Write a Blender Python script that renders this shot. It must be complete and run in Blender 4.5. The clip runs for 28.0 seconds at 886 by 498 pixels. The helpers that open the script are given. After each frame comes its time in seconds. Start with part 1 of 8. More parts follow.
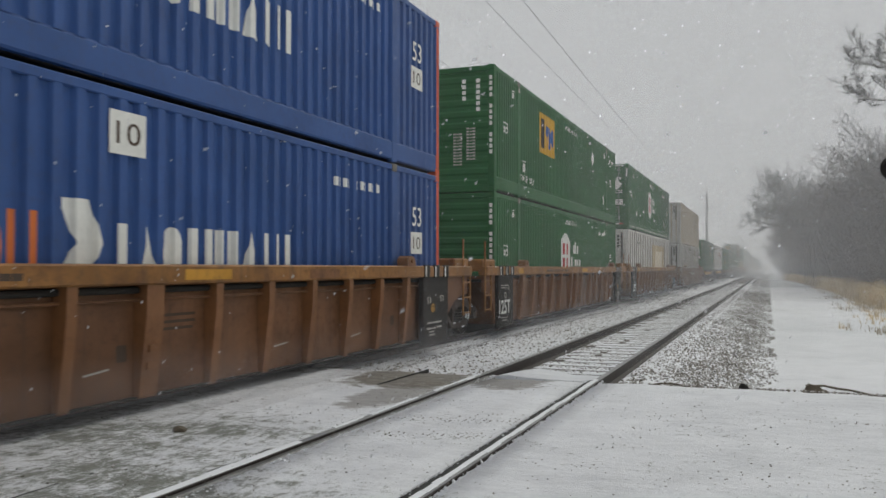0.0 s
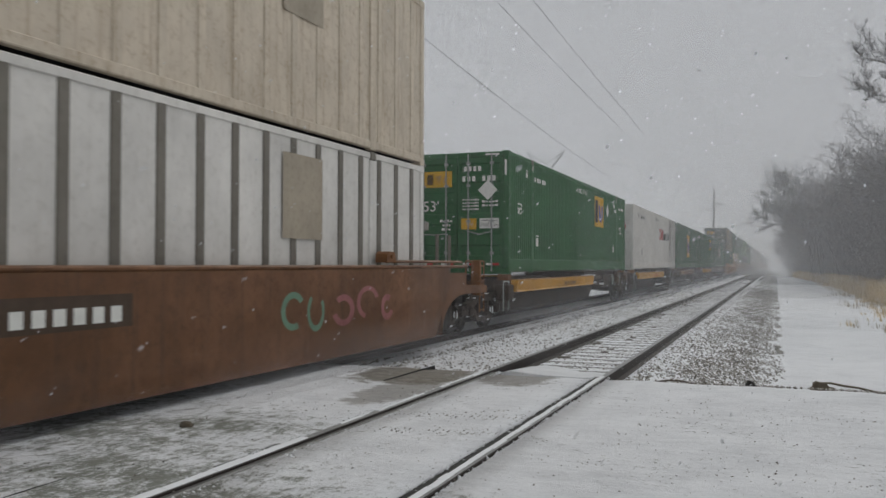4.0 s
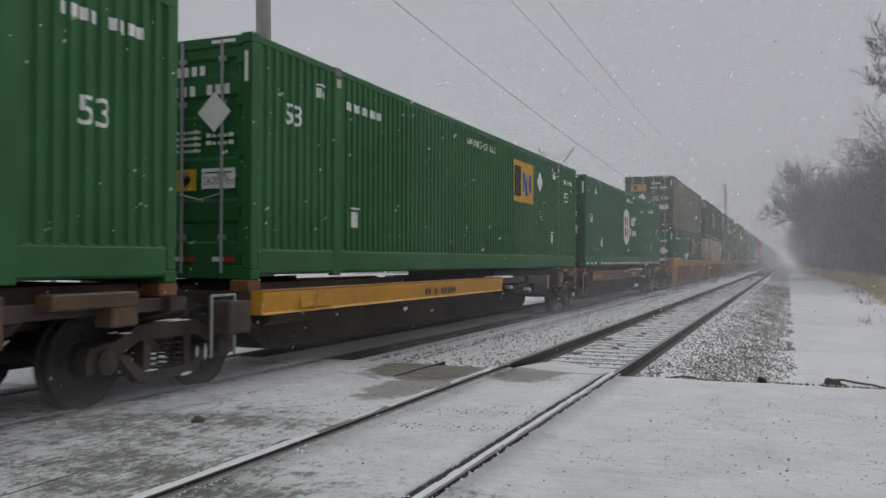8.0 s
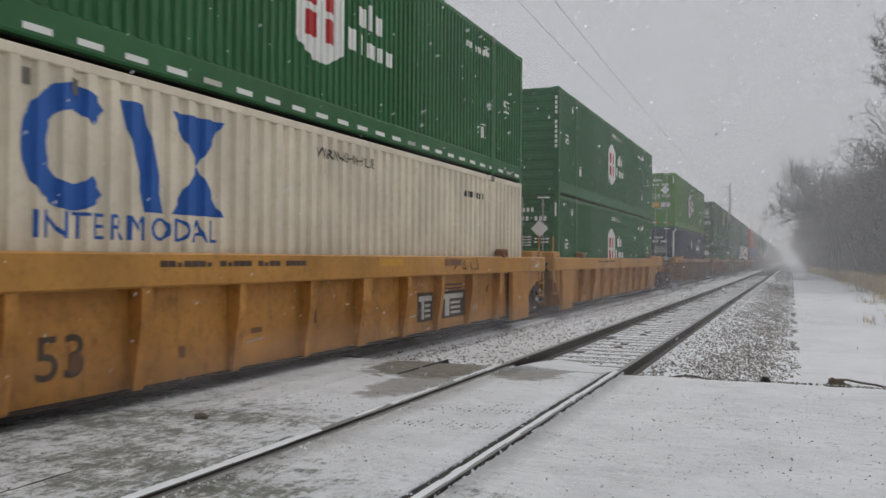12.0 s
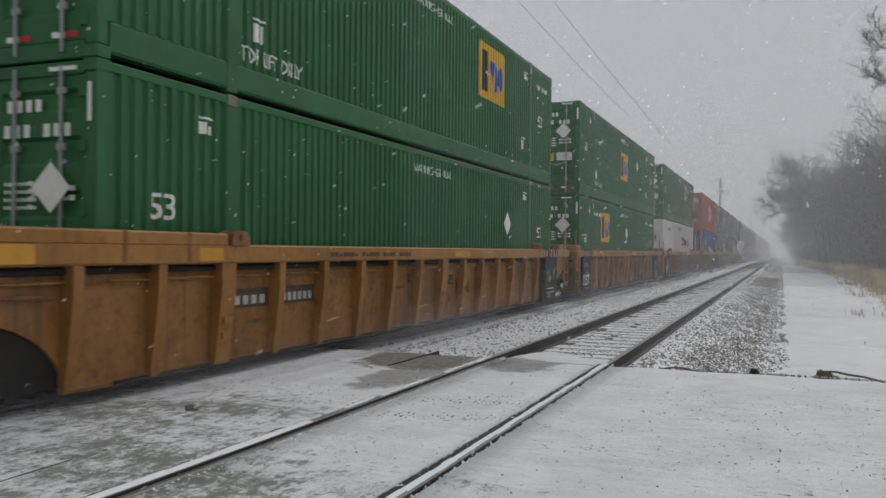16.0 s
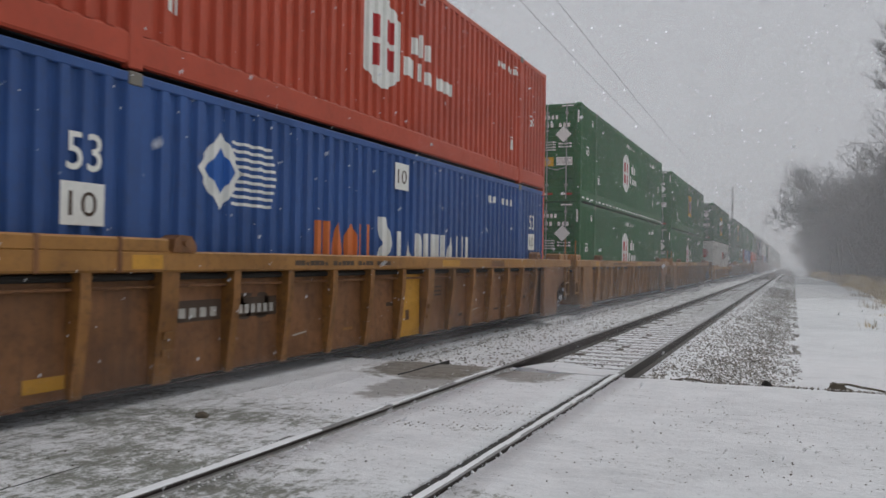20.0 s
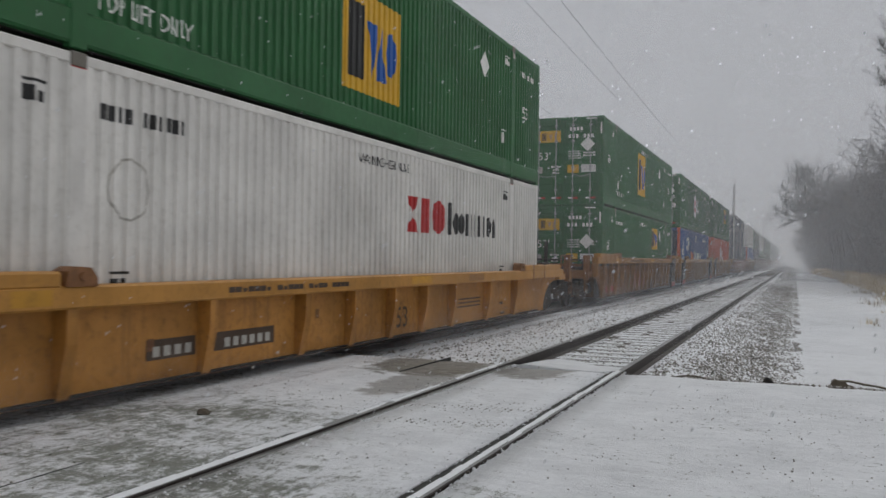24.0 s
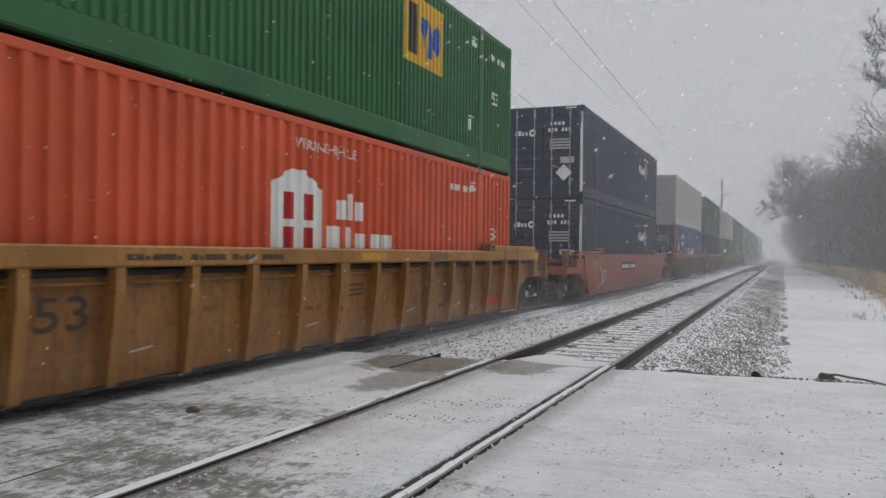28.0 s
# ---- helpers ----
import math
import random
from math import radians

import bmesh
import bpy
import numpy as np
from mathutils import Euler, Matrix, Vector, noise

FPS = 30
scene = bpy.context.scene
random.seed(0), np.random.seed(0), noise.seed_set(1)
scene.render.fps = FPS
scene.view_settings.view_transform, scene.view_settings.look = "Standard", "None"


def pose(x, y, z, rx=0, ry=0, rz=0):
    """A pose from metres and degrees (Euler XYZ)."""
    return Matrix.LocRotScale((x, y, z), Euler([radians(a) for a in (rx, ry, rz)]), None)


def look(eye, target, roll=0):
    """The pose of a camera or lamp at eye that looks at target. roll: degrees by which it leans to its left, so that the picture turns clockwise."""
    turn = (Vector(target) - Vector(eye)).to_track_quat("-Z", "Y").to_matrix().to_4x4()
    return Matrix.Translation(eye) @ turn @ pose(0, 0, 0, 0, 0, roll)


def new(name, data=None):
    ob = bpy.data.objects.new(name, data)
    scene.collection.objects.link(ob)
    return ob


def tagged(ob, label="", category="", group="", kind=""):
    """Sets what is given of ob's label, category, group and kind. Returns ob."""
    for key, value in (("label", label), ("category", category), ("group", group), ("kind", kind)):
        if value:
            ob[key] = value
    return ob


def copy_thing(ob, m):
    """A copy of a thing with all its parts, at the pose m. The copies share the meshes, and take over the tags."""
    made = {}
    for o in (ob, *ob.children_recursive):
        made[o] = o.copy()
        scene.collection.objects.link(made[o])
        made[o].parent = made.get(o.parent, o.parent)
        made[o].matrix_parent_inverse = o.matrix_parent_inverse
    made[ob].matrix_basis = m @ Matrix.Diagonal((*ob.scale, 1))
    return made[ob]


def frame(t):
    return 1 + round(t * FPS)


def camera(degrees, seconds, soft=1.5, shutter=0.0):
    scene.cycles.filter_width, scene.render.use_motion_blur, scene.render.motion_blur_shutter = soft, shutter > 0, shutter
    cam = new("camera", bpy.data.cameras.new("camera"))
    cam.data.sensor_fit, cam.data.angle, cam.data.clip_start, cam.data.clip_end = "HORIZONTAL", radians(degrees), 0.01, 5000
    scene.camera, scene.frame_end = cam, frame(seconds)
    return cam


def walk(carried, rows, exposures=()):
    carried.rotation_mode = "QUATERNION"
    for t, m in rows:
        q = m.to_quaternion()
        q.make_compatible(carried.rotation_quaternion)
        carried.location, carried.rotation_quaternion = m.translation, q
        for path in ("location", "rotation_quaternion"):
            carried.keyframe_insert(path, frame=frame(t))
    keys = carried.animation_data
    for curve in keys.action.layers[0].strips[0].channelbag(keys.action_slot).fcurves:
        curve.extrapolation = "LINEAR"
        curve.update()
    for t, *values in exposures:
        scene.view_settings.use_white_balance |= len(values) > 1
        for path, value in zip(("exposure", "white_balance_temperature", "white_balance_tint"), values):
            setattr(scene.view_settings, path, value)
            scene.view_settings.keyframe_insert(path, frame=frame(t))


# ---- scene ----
# The camera: held by hand beside the crossing, turning a little. Rows of seconds, yaw, pitch, roll.
cam = camera(55.45, 28.0, soft=1.5, shutter=0.08)
EYE = (0.0, 0.0, 1.39)
PATH = [
    (0.0, 21.14, 1.26, 0.05), (0.5, 21.41, 1.31, -0.03), (1.0, 21.13, 1.37, -0.06), (1.5, 21.13, 1.42, -0.08), (2.0, 21.33, 1.34, -0.03), (2.5, 21.23, 1.23, -0.02),
    (3.0, 21.48, 1.09, -0.01), (3.5, 21.48, 1.04, 0.13), (5.5, 21.87, 0.87, 0.17), (6.0, 21.75, 0.74, 0.25), (6.5, 22.52, 0.68, 0.19), (7.0, 22.37, 0.70, 0.24),
    (7.5, 22.25, 0.83, 0.23), (8.0, 22.27, 0.73, 0.20), (8.5, 22.30, 0.69, 0.19), (9.0, 22.65, 0.71, 0.24), (9.5, 22.34, 0.70, 0.23), (10.0, 22.34, 0.55, 0.32),
    (10.5, 22.31, 0.73, 0.40), (11.0, 22.38, 0.48, 0.50), (11.5, 22.24, 0.48, 0.48), (12.0, 22.52, 0.59, 0.44), (12.5, 22.24, 0.65, 0.41), (14.5, 21.56, 0.25, 0.32),
    (15.0, 21.62, 0.21, 0.42), (15.5, 21.91, 0.04, 0.46), (16.0, 21.91, 0.04, 0.58), (16.5, 21.63, 0.28, 0.56), (17.0, 22.13, 0.35, 0.49), (17.5, 21.87, 0.49, 0.59),
    (18.0, 22.11, 0.47, 0.58), (18.5, 22.03, 0.80, 0.57), (19.0, 22.28, 0.86, 0.77), (19.5, 22.65, 0.79, 0.88), (20.0, 22.65, 0.66, 0.94), (20.5, 22.85, 0.54, 0.95),
    (22.5, 22.25, 0.50, 0.97), (23.0, 22.57, 0.59, 0.93), (23.5, 22.73, 0.38, 0.98), (24.0, 22.74, 0.45, 0.93), (24.5, 22.32, 0.56, 0.98), (25.0, 22.48, 0.56, 0.85),
    (25.5, 22.58, 0.45, 0.83), (26.0, 22.42, 0.50, 0.79), (26.5, 22.47, 0.38, 0.79), (27.0, 22.33, 0.43, 0.75), (27.5, 22.11, 0.33, 0.69), (28.0, 22.01, 0.20, 0.64),
]
EXPOSURES = [(t, e + 0.04, 6500 + k, 10 + g) for t, e, k, g in (
    (0.0, 0.0, 250, -3), (1.0, 0.0, 250, -3), (2.0, -0.17, 200, -2), (3.0, -0.22, 150, -2), (6.0, -0.25, 0, 0), (8.0, -0.27, 0, 1), (9.0, -0.22, 0, 3), (10.0, -0.17, 0, 3), (11.0, -0.04, 80, 1), (12.0, -0.05, 80, 1),
    (15.0, -0.1, 0, 0), (16.0, -0.12, 0, 0), (17.0, -0.05, 0, 0), (18.0, 0.01, 0, 1), (19.0, -0.10, 0, 0), (20.0, -0.1, 0, 0), (23.0, -0.05, 0, 0), (24.0, -0.27, 0, 0), (25.0, -0.22, 0, 0), (27.0, 0.0, 0, 0), (28.0, 0.0, 0, 0))]
walk(cam, [(t, pose(*EYE, 90 + pitch, -roll, yaw)) for t, yaw, pitch, roll in PATH], EXPOSURES)

# Overcast winter sky: a greyed sky texture under a cloud layer that is brighter overhead.
world = bpy.data.worlds.new("winter_sky")
scene.world = world
world.use_nodes = True
wn, wl = world.node_tree.nodes, world.node_tree.links
wn.clear()
sky = wn.new("ShaderNodeTexSky")
sky.sky_type, sky.sun_disc = "NISHITA", False
sky.sun_elevation, sky.sun_rotation = radians(38), radians(19)
grey = wn.new("ShaderNodeHueSaturation")
grey.inputs["Saturation"].default_value = 0.15
grey.inputs["Value"].default_value = 0.1
coord = wn.new("ShaderNodeTexCoord")
apart = wn.new("ShaderNodeSeparateXYZ")
ramp = wn.new("ShaderNodeValToRGB")
ramp.color_ramp.elements[0].position, ramp.color_ramp.elements[0].color = 0.0, (0.56, 0.57, 0.60, 1)
ramp.color_ramp.elements[1].position, ramp.color_ramp.elements[1].color = 1.0, (0.78, 0.80, 0.83, 1)
mid = ramp.color_ramp.elements.new(0.30)
mid.color = (0.475, 0.49, 0.515, 1)
cloud = wn.new("ShaderNodeMixRGB")
cloud.inputs[0].default_value = 0.88
back = wn.new("ShaderNodeBackground")
back.inputs["Strength"].default_value = 1.0
wout = wn.new("ShaderNodeOutputWorld")
wl.new(sky.outputs[0], grey.inputs["Color"])
wl.new(coord.outputs["Generated"], apart.inputs[0])
wl.new(apart.outputs["Z"], ramp.inputs[0])
wl.new(grey.outputs[0], cloud.inputs[1])
wl.new(ramp.outputs[0], cloud.inputs[2])
wl.new(cloud.outputs[0], back.inputs["Color"])
wl.new(back.outputs[0], wout.inputs["Surface"])
sun_data = bpy.data.lights.new("sun", "SUN")
sun_data.energy, sun_data.angle, sun_data.color = 1.1, radians(25), (1.0, 0.97, 0.93)
sun = new("sun", sun_data)
sun.matrix_world = look((14, 40, 34), (0, 0, 0))


# ---- materials ----
def nodes_of(name):
    mat = bpy.data.materials.new(name)
    mat.use_nodes = True
    n, l = mat.node_tree.nodes, mat.node_tree.links
    return mat, n, l, n["Principled BSDF"]


def ramp_node(n, stops):
    r = n.new("ShaderNodeValToRGB")
    e = r.color_ramp.elements
    while len(e) < len(stops):
        e.new(0.5)
    for el, (p, c) in zip(e, stops):
        el.position = p
        el.color = (*c, 1) if len(c) == 3 else c
    return r


def noise_node(n, l, vec, scale, detail=5.0, rough=0.6, stretch=(1, 1, 1)):
    m = n.new("ShaderNodeMapping")
    m.inputs["Scale"].default_value = stretch
    l.new(vec, m.inputs["Vector"])
    t = n.new("ShaderNodeTexNoise")
    t.inputs["Scale"].default_value = scale
    t.inputs["Detail"].default_value = detail
    t.inputs["Roughness"].default_value = rough
    l.new(m.outputs[0], t.inputs["Vector"])
    return t.outputs["Fac"]


def mix_node(n, l, fac, a, b, mode="MIX"):
    m = n.new("ShaderNodeMixRGB")
    m.blend_type = mode
    for sock, v in ((0, fac), (1, a), (2, b)):
        if isinstance(v, (int, float)):
            m.inputs[sock].default_value = v
        elif isinstance(v, tuple):
            m.inputs[sock].default_value = (*v, 1)
        else:
            l.new(v, m.inputs[sock])
    return m.outputs[0]


def math_node(n, l, op, a, b=0.0):
    m = n.new("ShaderNodeMath")
    m.operation = op
    m.use_clamp = op in ("MULTIPLY", "ADD", "SUBTRACT")
    for sock, v in ((0, a), (1, b)):
        if isinstance(v, (int, float)):
            m.inputs[sock].default_value = v
        else:
            l.new(v, m.inputs[sock])
    return m.outputs[0]


def math_plain(n, l, op, a, b=0.0):
    m = n.new("ShaderNodeMath")
    m.operation = op
    for sock, v in ((0, a), (1, b)):
        if isinstance(v, (int, float)):
            m.inputs[sock].default_value = v
        else:
            l.new(v, m.inputs[sock])
    return m.outputs[0]


def bump_on(n, l, bsdf, height, strength, distance=0.02):
    b = n.new("ShaderNodeBump")
    b.inputs["Strength"].default_value = strength
    b.inputs["Distance"].default_value = distance
    l.new(height, b.inputs["Height"])
    l.new(b.outputs[0], bsdf.inputs["Normal"])


def paint(name, colour, grime=(0.09, 0.075, 0.06), dirt=0.35, rough=0.5, rust=0.0, streak=0.5, fade=0.15):
    """Weathered paint: mottled fading, rain streaks that run down, road grime, rust spots."""
    mat, n, l, b = nodes_of(name)
    tc = n.new("ShaderNodeTexCoord").outputs["Object"]
    rnd = n.new("ShaderNodeObjectInfo").outputs["Random"]
    shift = n.new("ShaderNodeVectorMath")
    shift.operation = "ADD"
    l.new(tc, shift.inputs[0])
    comb = n.new("ShaderNodeCombineXYZ")
    big = math_node(n, l, "MULTIPLY", rnd, 1.0)
    grow = n.new("ShaderNodeMath")
    grow.operation = "MULTIPLY"
    l.new(big, grow.inputs[0])
    grow.inputs[1].default_value = 37.0
    l.new(grow.outputs[0], comb.inputs[0])
    l.new(grow.outputs[0], comb.inputs[1])
    l.new(comb.outputs[0], shift.inputs[1])
    vec = shift.outputs[0]
    light = tuple(min(1, c * (1 + fade) + 0.03 * fade) for c in colour)
    dark = tuple(c * (1 - fade) for c in colour)
    f1 = noise_node(n, l, vec, 0.9, 4)
    r1 = ramp_node(n, [(0.3, dark), (0.7, light)])
    l.new(f1, r1.inputs[0])
    f2 = noise_node(n, l, vec, 3.0, 6, 0.65, (2.5, 2.5, 0.16))
    r2 = ramp_node(n, [(0.52, (0, 0, 0)), (0.78, (1, 1, 1))])
    l.new(f2, r2.inputs[0])
    s2 = math_node(n, l, "MULTIPLY", r2.outputs[0], dirt * streak)
    col = mix_node(n, l, s2, r1.outputs[0], grime)
    f3 = noise_node(n, l, vec, 11.0, 8, 0.7)
    r3 = ramp_node(n, [(0.5, (0, 0, 0)), (0.8, (1, 1, 1))])
    l.new(f3, r3.inputs[0])
    s3 = math_node(n, l, "MULTIPLY", r3.outputs[0], dirt)
    col = mix_node(n, l, s3, col, grime)
    if rust:
        f4 = noise_node(n, l, vec, 2.2, 9, 0.72)
        r4 = ramp_node(n, [(0.60 - 0.2 * rust, (0, 0, 0)), (0.72, (1, 1, 1))])
        l.new(f4, r4.inputs[0])
        s4 = math_node(n, l, "MULTIPLY", r4.outputs[0], min(1.0, 0.5 + rust))
        f5 = noise_node(n, l, vec, 25.0, 4)
        r5 = ramp_node(n, [(0.3, (0.055, 0.025, 0.015)), (0.7, (0.16, 0.07, 0.032))])
        l.new(f5, r5.inputs[0])
        col = mix_node(n, l, s4, col, r5.outputs[0])
    l.new(col, b.inputs["Base Color"])
    rr = ramp_node(n, [(0.2, (rough - 0.08,) * 3), (0.8, (min(1, rough + 0.2),) * 3)])
    l.new(f3, rr.inputs[0])
    l.new(rr.outputs[0], b.inputs["Roughness"])
    b.inputs["Specular IOR Level"].default_value = 0.3
    bump_on(n, l, b, f3, 0.12, 0.01)
    return mat


def plain(name, colour, rough=0.6, metal=0.0, vary=0.25, scale=14.0, bump=0.15):
    mat, n, l, b = nodes_of(name)
    tc = n.new("ShaderNodeTexCoord").outputs["Object"]
    f = noise_node(n, l, tc, scale, 7, 0.65)
    g = noise_node(n, l, tc, scale * 0.12, 3)
    r = ramp_node(n, [(0.3, tuple(c * (1 - vary) for c in colour)), (0.7, tuple(min(1, c * (1 + vary)) for c in colour))])
    l.new(mix_node(n, l, 0.5, f, g), r.inputs[0])
    l.new(r.outputs[0], b.inputs["Base Color"])
    b.inputs["Roughness"].default_value = rough
    b.inputs["Metallic"].default_value = metal
    b.inputs["Specular IOR Level"].default_value = 0.3
    if bump:
        bump_on(n, l, b, f, bump, 0.01)
    return mat


def stone_mix(name):
    """Broken stone: every lump has its own grey or tan, some are dusted white."""
    mat, n, l, b = nodes_of(name)
    one = n.new("ShaderNodeNewGeometry").outputs["Random Per Island"]
    r = ramp_node(n, [(0.0, (0.07, 0.064, 0.056)), (0.35, (0.23, 0.21, 0.18)), (0.7, (0.42, 0.39, 0.34)), (1.0, (0.70, 0.70, 0.70))])
    l.new(one, r.inputs[0])
    f = noise_node(n, l, n.new("ShaderNodeTexCoord").outputs["Object"], 30.0, 4)
    l.new(mix_node(n, l, math_node(n, l, "MULTIPLY", f, 0.45), r.outputs[0], (0.10, 0.09, 0.08)), b.inputs["Base Color"])
    b.inputs["Roughness"].default_value = 0.9
    return mat


def snow_ground(name, kind):
    """Wind-packed snow, thin enough for the surface below to show in patches."""
    mat, n, l, b = nodes_of(name)
    tc = n.new("ShaderNodeTexCoord").outputs["Object"]
    sep = n.new("ShaderNodeSeparateXYZ")
    l.new(tc, sep.inputs[0])
    fine = noise_node(n, l, tc, 34.0, 10, 0.78)
    soft = noise_node(n, l, tc, 1.3, 5)
    crust = noise_node(n, l, tc, 5.5, 9, 0.72, (0.55, 1.7, 1))
    rs = ramp_node(n, [(0.36, (0.61, 0.62, 0.64)), (0.55, (0.81, 0.82, 0.84))])
    l.new(mix_node(n, l, 0.35, mix_node(n, l, 0.5, soft, fine), crust), rs.inputs[0])
    col = rs.outputs[0]
    ripple = noise_node(n, l, tc, 15.0, 6, 0.7, (0.75, 1.3, 1))
    height = mix_node(n, l, 0.28, mix_node(n, l, 0.45, mix_node(n, l, 0.4, soft, fine), crust), ripple)
    if kind == "road":
        tar = ramp_node(n, [(0.3, (0.085, 0.09, 0.068)), (0.7, (0.22, 0.225, 0.18))])
        l.new(noise_node(n, l, tc, 45.0, 6, 0.7), tar.inputs[0])
        # thin worn snow over the roadway, in ragged streaks along the road
        a = noise_node(n, l, tc, 3.0, 15, 0.94, (1.0, 1.35, 1))
        c = noise_node(n, l, tc, 0.45, 3, 0.5, (0.8, 1.3, 1))
        grit = noise_node(n, l, tc, 9.0, 12, 0.85, (1.5, 0.55, 1))
        worn = mix_node(n, l, 0.30, mix_node(n, l, 0.36, a, c), grit)
        bias = n.new("ShaderNodeMapRange")
        bias.inputs["From Min"].default_value = -6.0
        bias.inputs["From Max"].default_value = -2.0
        bias.inputs["To Min"].default_value = 0.022
        bias.inputs["To Max"].default_value = -0.035
        l.new(sep.outputs["X"], bias.inputs["Value"])
        near = n.new("ShaderNodeMapRange")
        near.inputs["From Min"].default_value = 3.0
        near.inputs["From Max"].default_value = 8.0
        near.inputs["To Min"].default_value = 0.05
        near.inputs["To Max"].default_value = -0.015
        l.new(sep.outputs["Y"], near.inputs["Value"])
        add = math_plain(n, l, "ADD", math_plain(n, l, "ADD", worn, bias.outputs[0]), near.outputs[0])
        m = ramp_node(n, [(0.522, (0, 0, 0)), (0.552, (1, 1, 1))])
        l.new(add, m.inputs[0])
        amount = math_node(n, l, "MULTIPLY", m.outputs[0], 0.88)
        col = mix_node(n, l, amount, col, tar.outputs[0])
        # scattered dark crumbs and tyre-pressed spots; small shadows of snow lumps coloured in too
        dots = ramp_node(n, [(0.605, (0, 0, 0)), (0.65, (0.75, 0.75, 0.75))])
        l.new(noise_node(n, l, tc, 19.0, 5, 0.66, (0.7, 1.3, 1)), dots.inputs[0])
        where = ramp_node(n, [(0.48, (0, 0, 0)), (0.62, (1, 1, 1))])
        l.new(noise_node(n, l, tc, 0.9, 3), where.inputs[0])
        col = mix_node(n, l, mix_node(n, l, 1.0, dots.outputs[0], where.outputs[0], "MULTIPLY"), col, tar.outputs[0])
        # wet paving swept bare beside the rails
        slab = ramp_node(n, [(0.3, (0.13, 0.115, 0.095)), (0.7, (0.27, 0.245, 0.21))])
        l.new(noise_node(n, l, tc, 7.0, 7, 0.7), slab.inputs[0])
        rag = noise_node(n, l, tc, 2.6, 10, 0.78, (1, 1.6, 1))
        for cx, cy, rx, ry, top in ((-4.35, 10.1, 0.9, 1.1, 0.95), (-3.95, 8.7, 0.42, 1.2, 0.7), (-3.0, 9.95, 0.55, 0.7, 0.75)):
            dx = math_plain(n, l, "DIVIDE", math_plain(n, l, "SUBTRACT", sep.outputs["X"], cx), rx)
            dy = math_plain(n, l, "DIVIDE", math_plain(n, l, "SUBTRACT", sep.outputs["Y"], cy), ry)
            far = math_plain(n, l, "ADD", math_plain(n, l, "POWER", math_plain(n, l, "ABSOLUTE", dx), 2.5), math_plain(n, l, "POWER", math_plain(n, l, "ABSOLUTE", dy), 2.5))
            k = math_plain(n, l, "SUBTRACT", math_plain(n, l, "ADD", -0.75, math_plain(n, l, "MULTIPLY", rag, 3.3)), far)
            m2 = ramp_node(n, [(0.0, (0, 0, 0)), (0.4, (top,) * 3)])
            l.new(k, m2.inputs[0])
            col = mix_node(n, l, m2.outputs[0], col, slab.outputs[0])
    l.new(col, b.inputs["Base Color"])
    b.inputs["Roughness"].default_value = 0.75
    b.inputs["Specular IOR Level"].default_value = 0.2
    bump_on(n, l, b, height, 0.8, 0.07)
    return mat


def flake(name):
    """Loose snow: it scatters light on to its far side too."""
    mat, n, l, b = nodes_of(name)
    n.remove(b)
    d, tl, mx = n.new("ShaderNodeBsdfDiffuse"), n.new("ShaderNodeBsdfTranslucent"), n.new("ShaderNodeMixShader")
    for k in (d, tl):
        k.inputs["Color"].default_value = (0.82, 0.83, 0.85, 1)
    l.new(d.outputs[0], mx.inputs[1])
    l.new(tl.outputs[0], mx.inputs[2])
    l.new(mx.outputs[0], n["Material Output"].inputs["Surface"])
    return mat


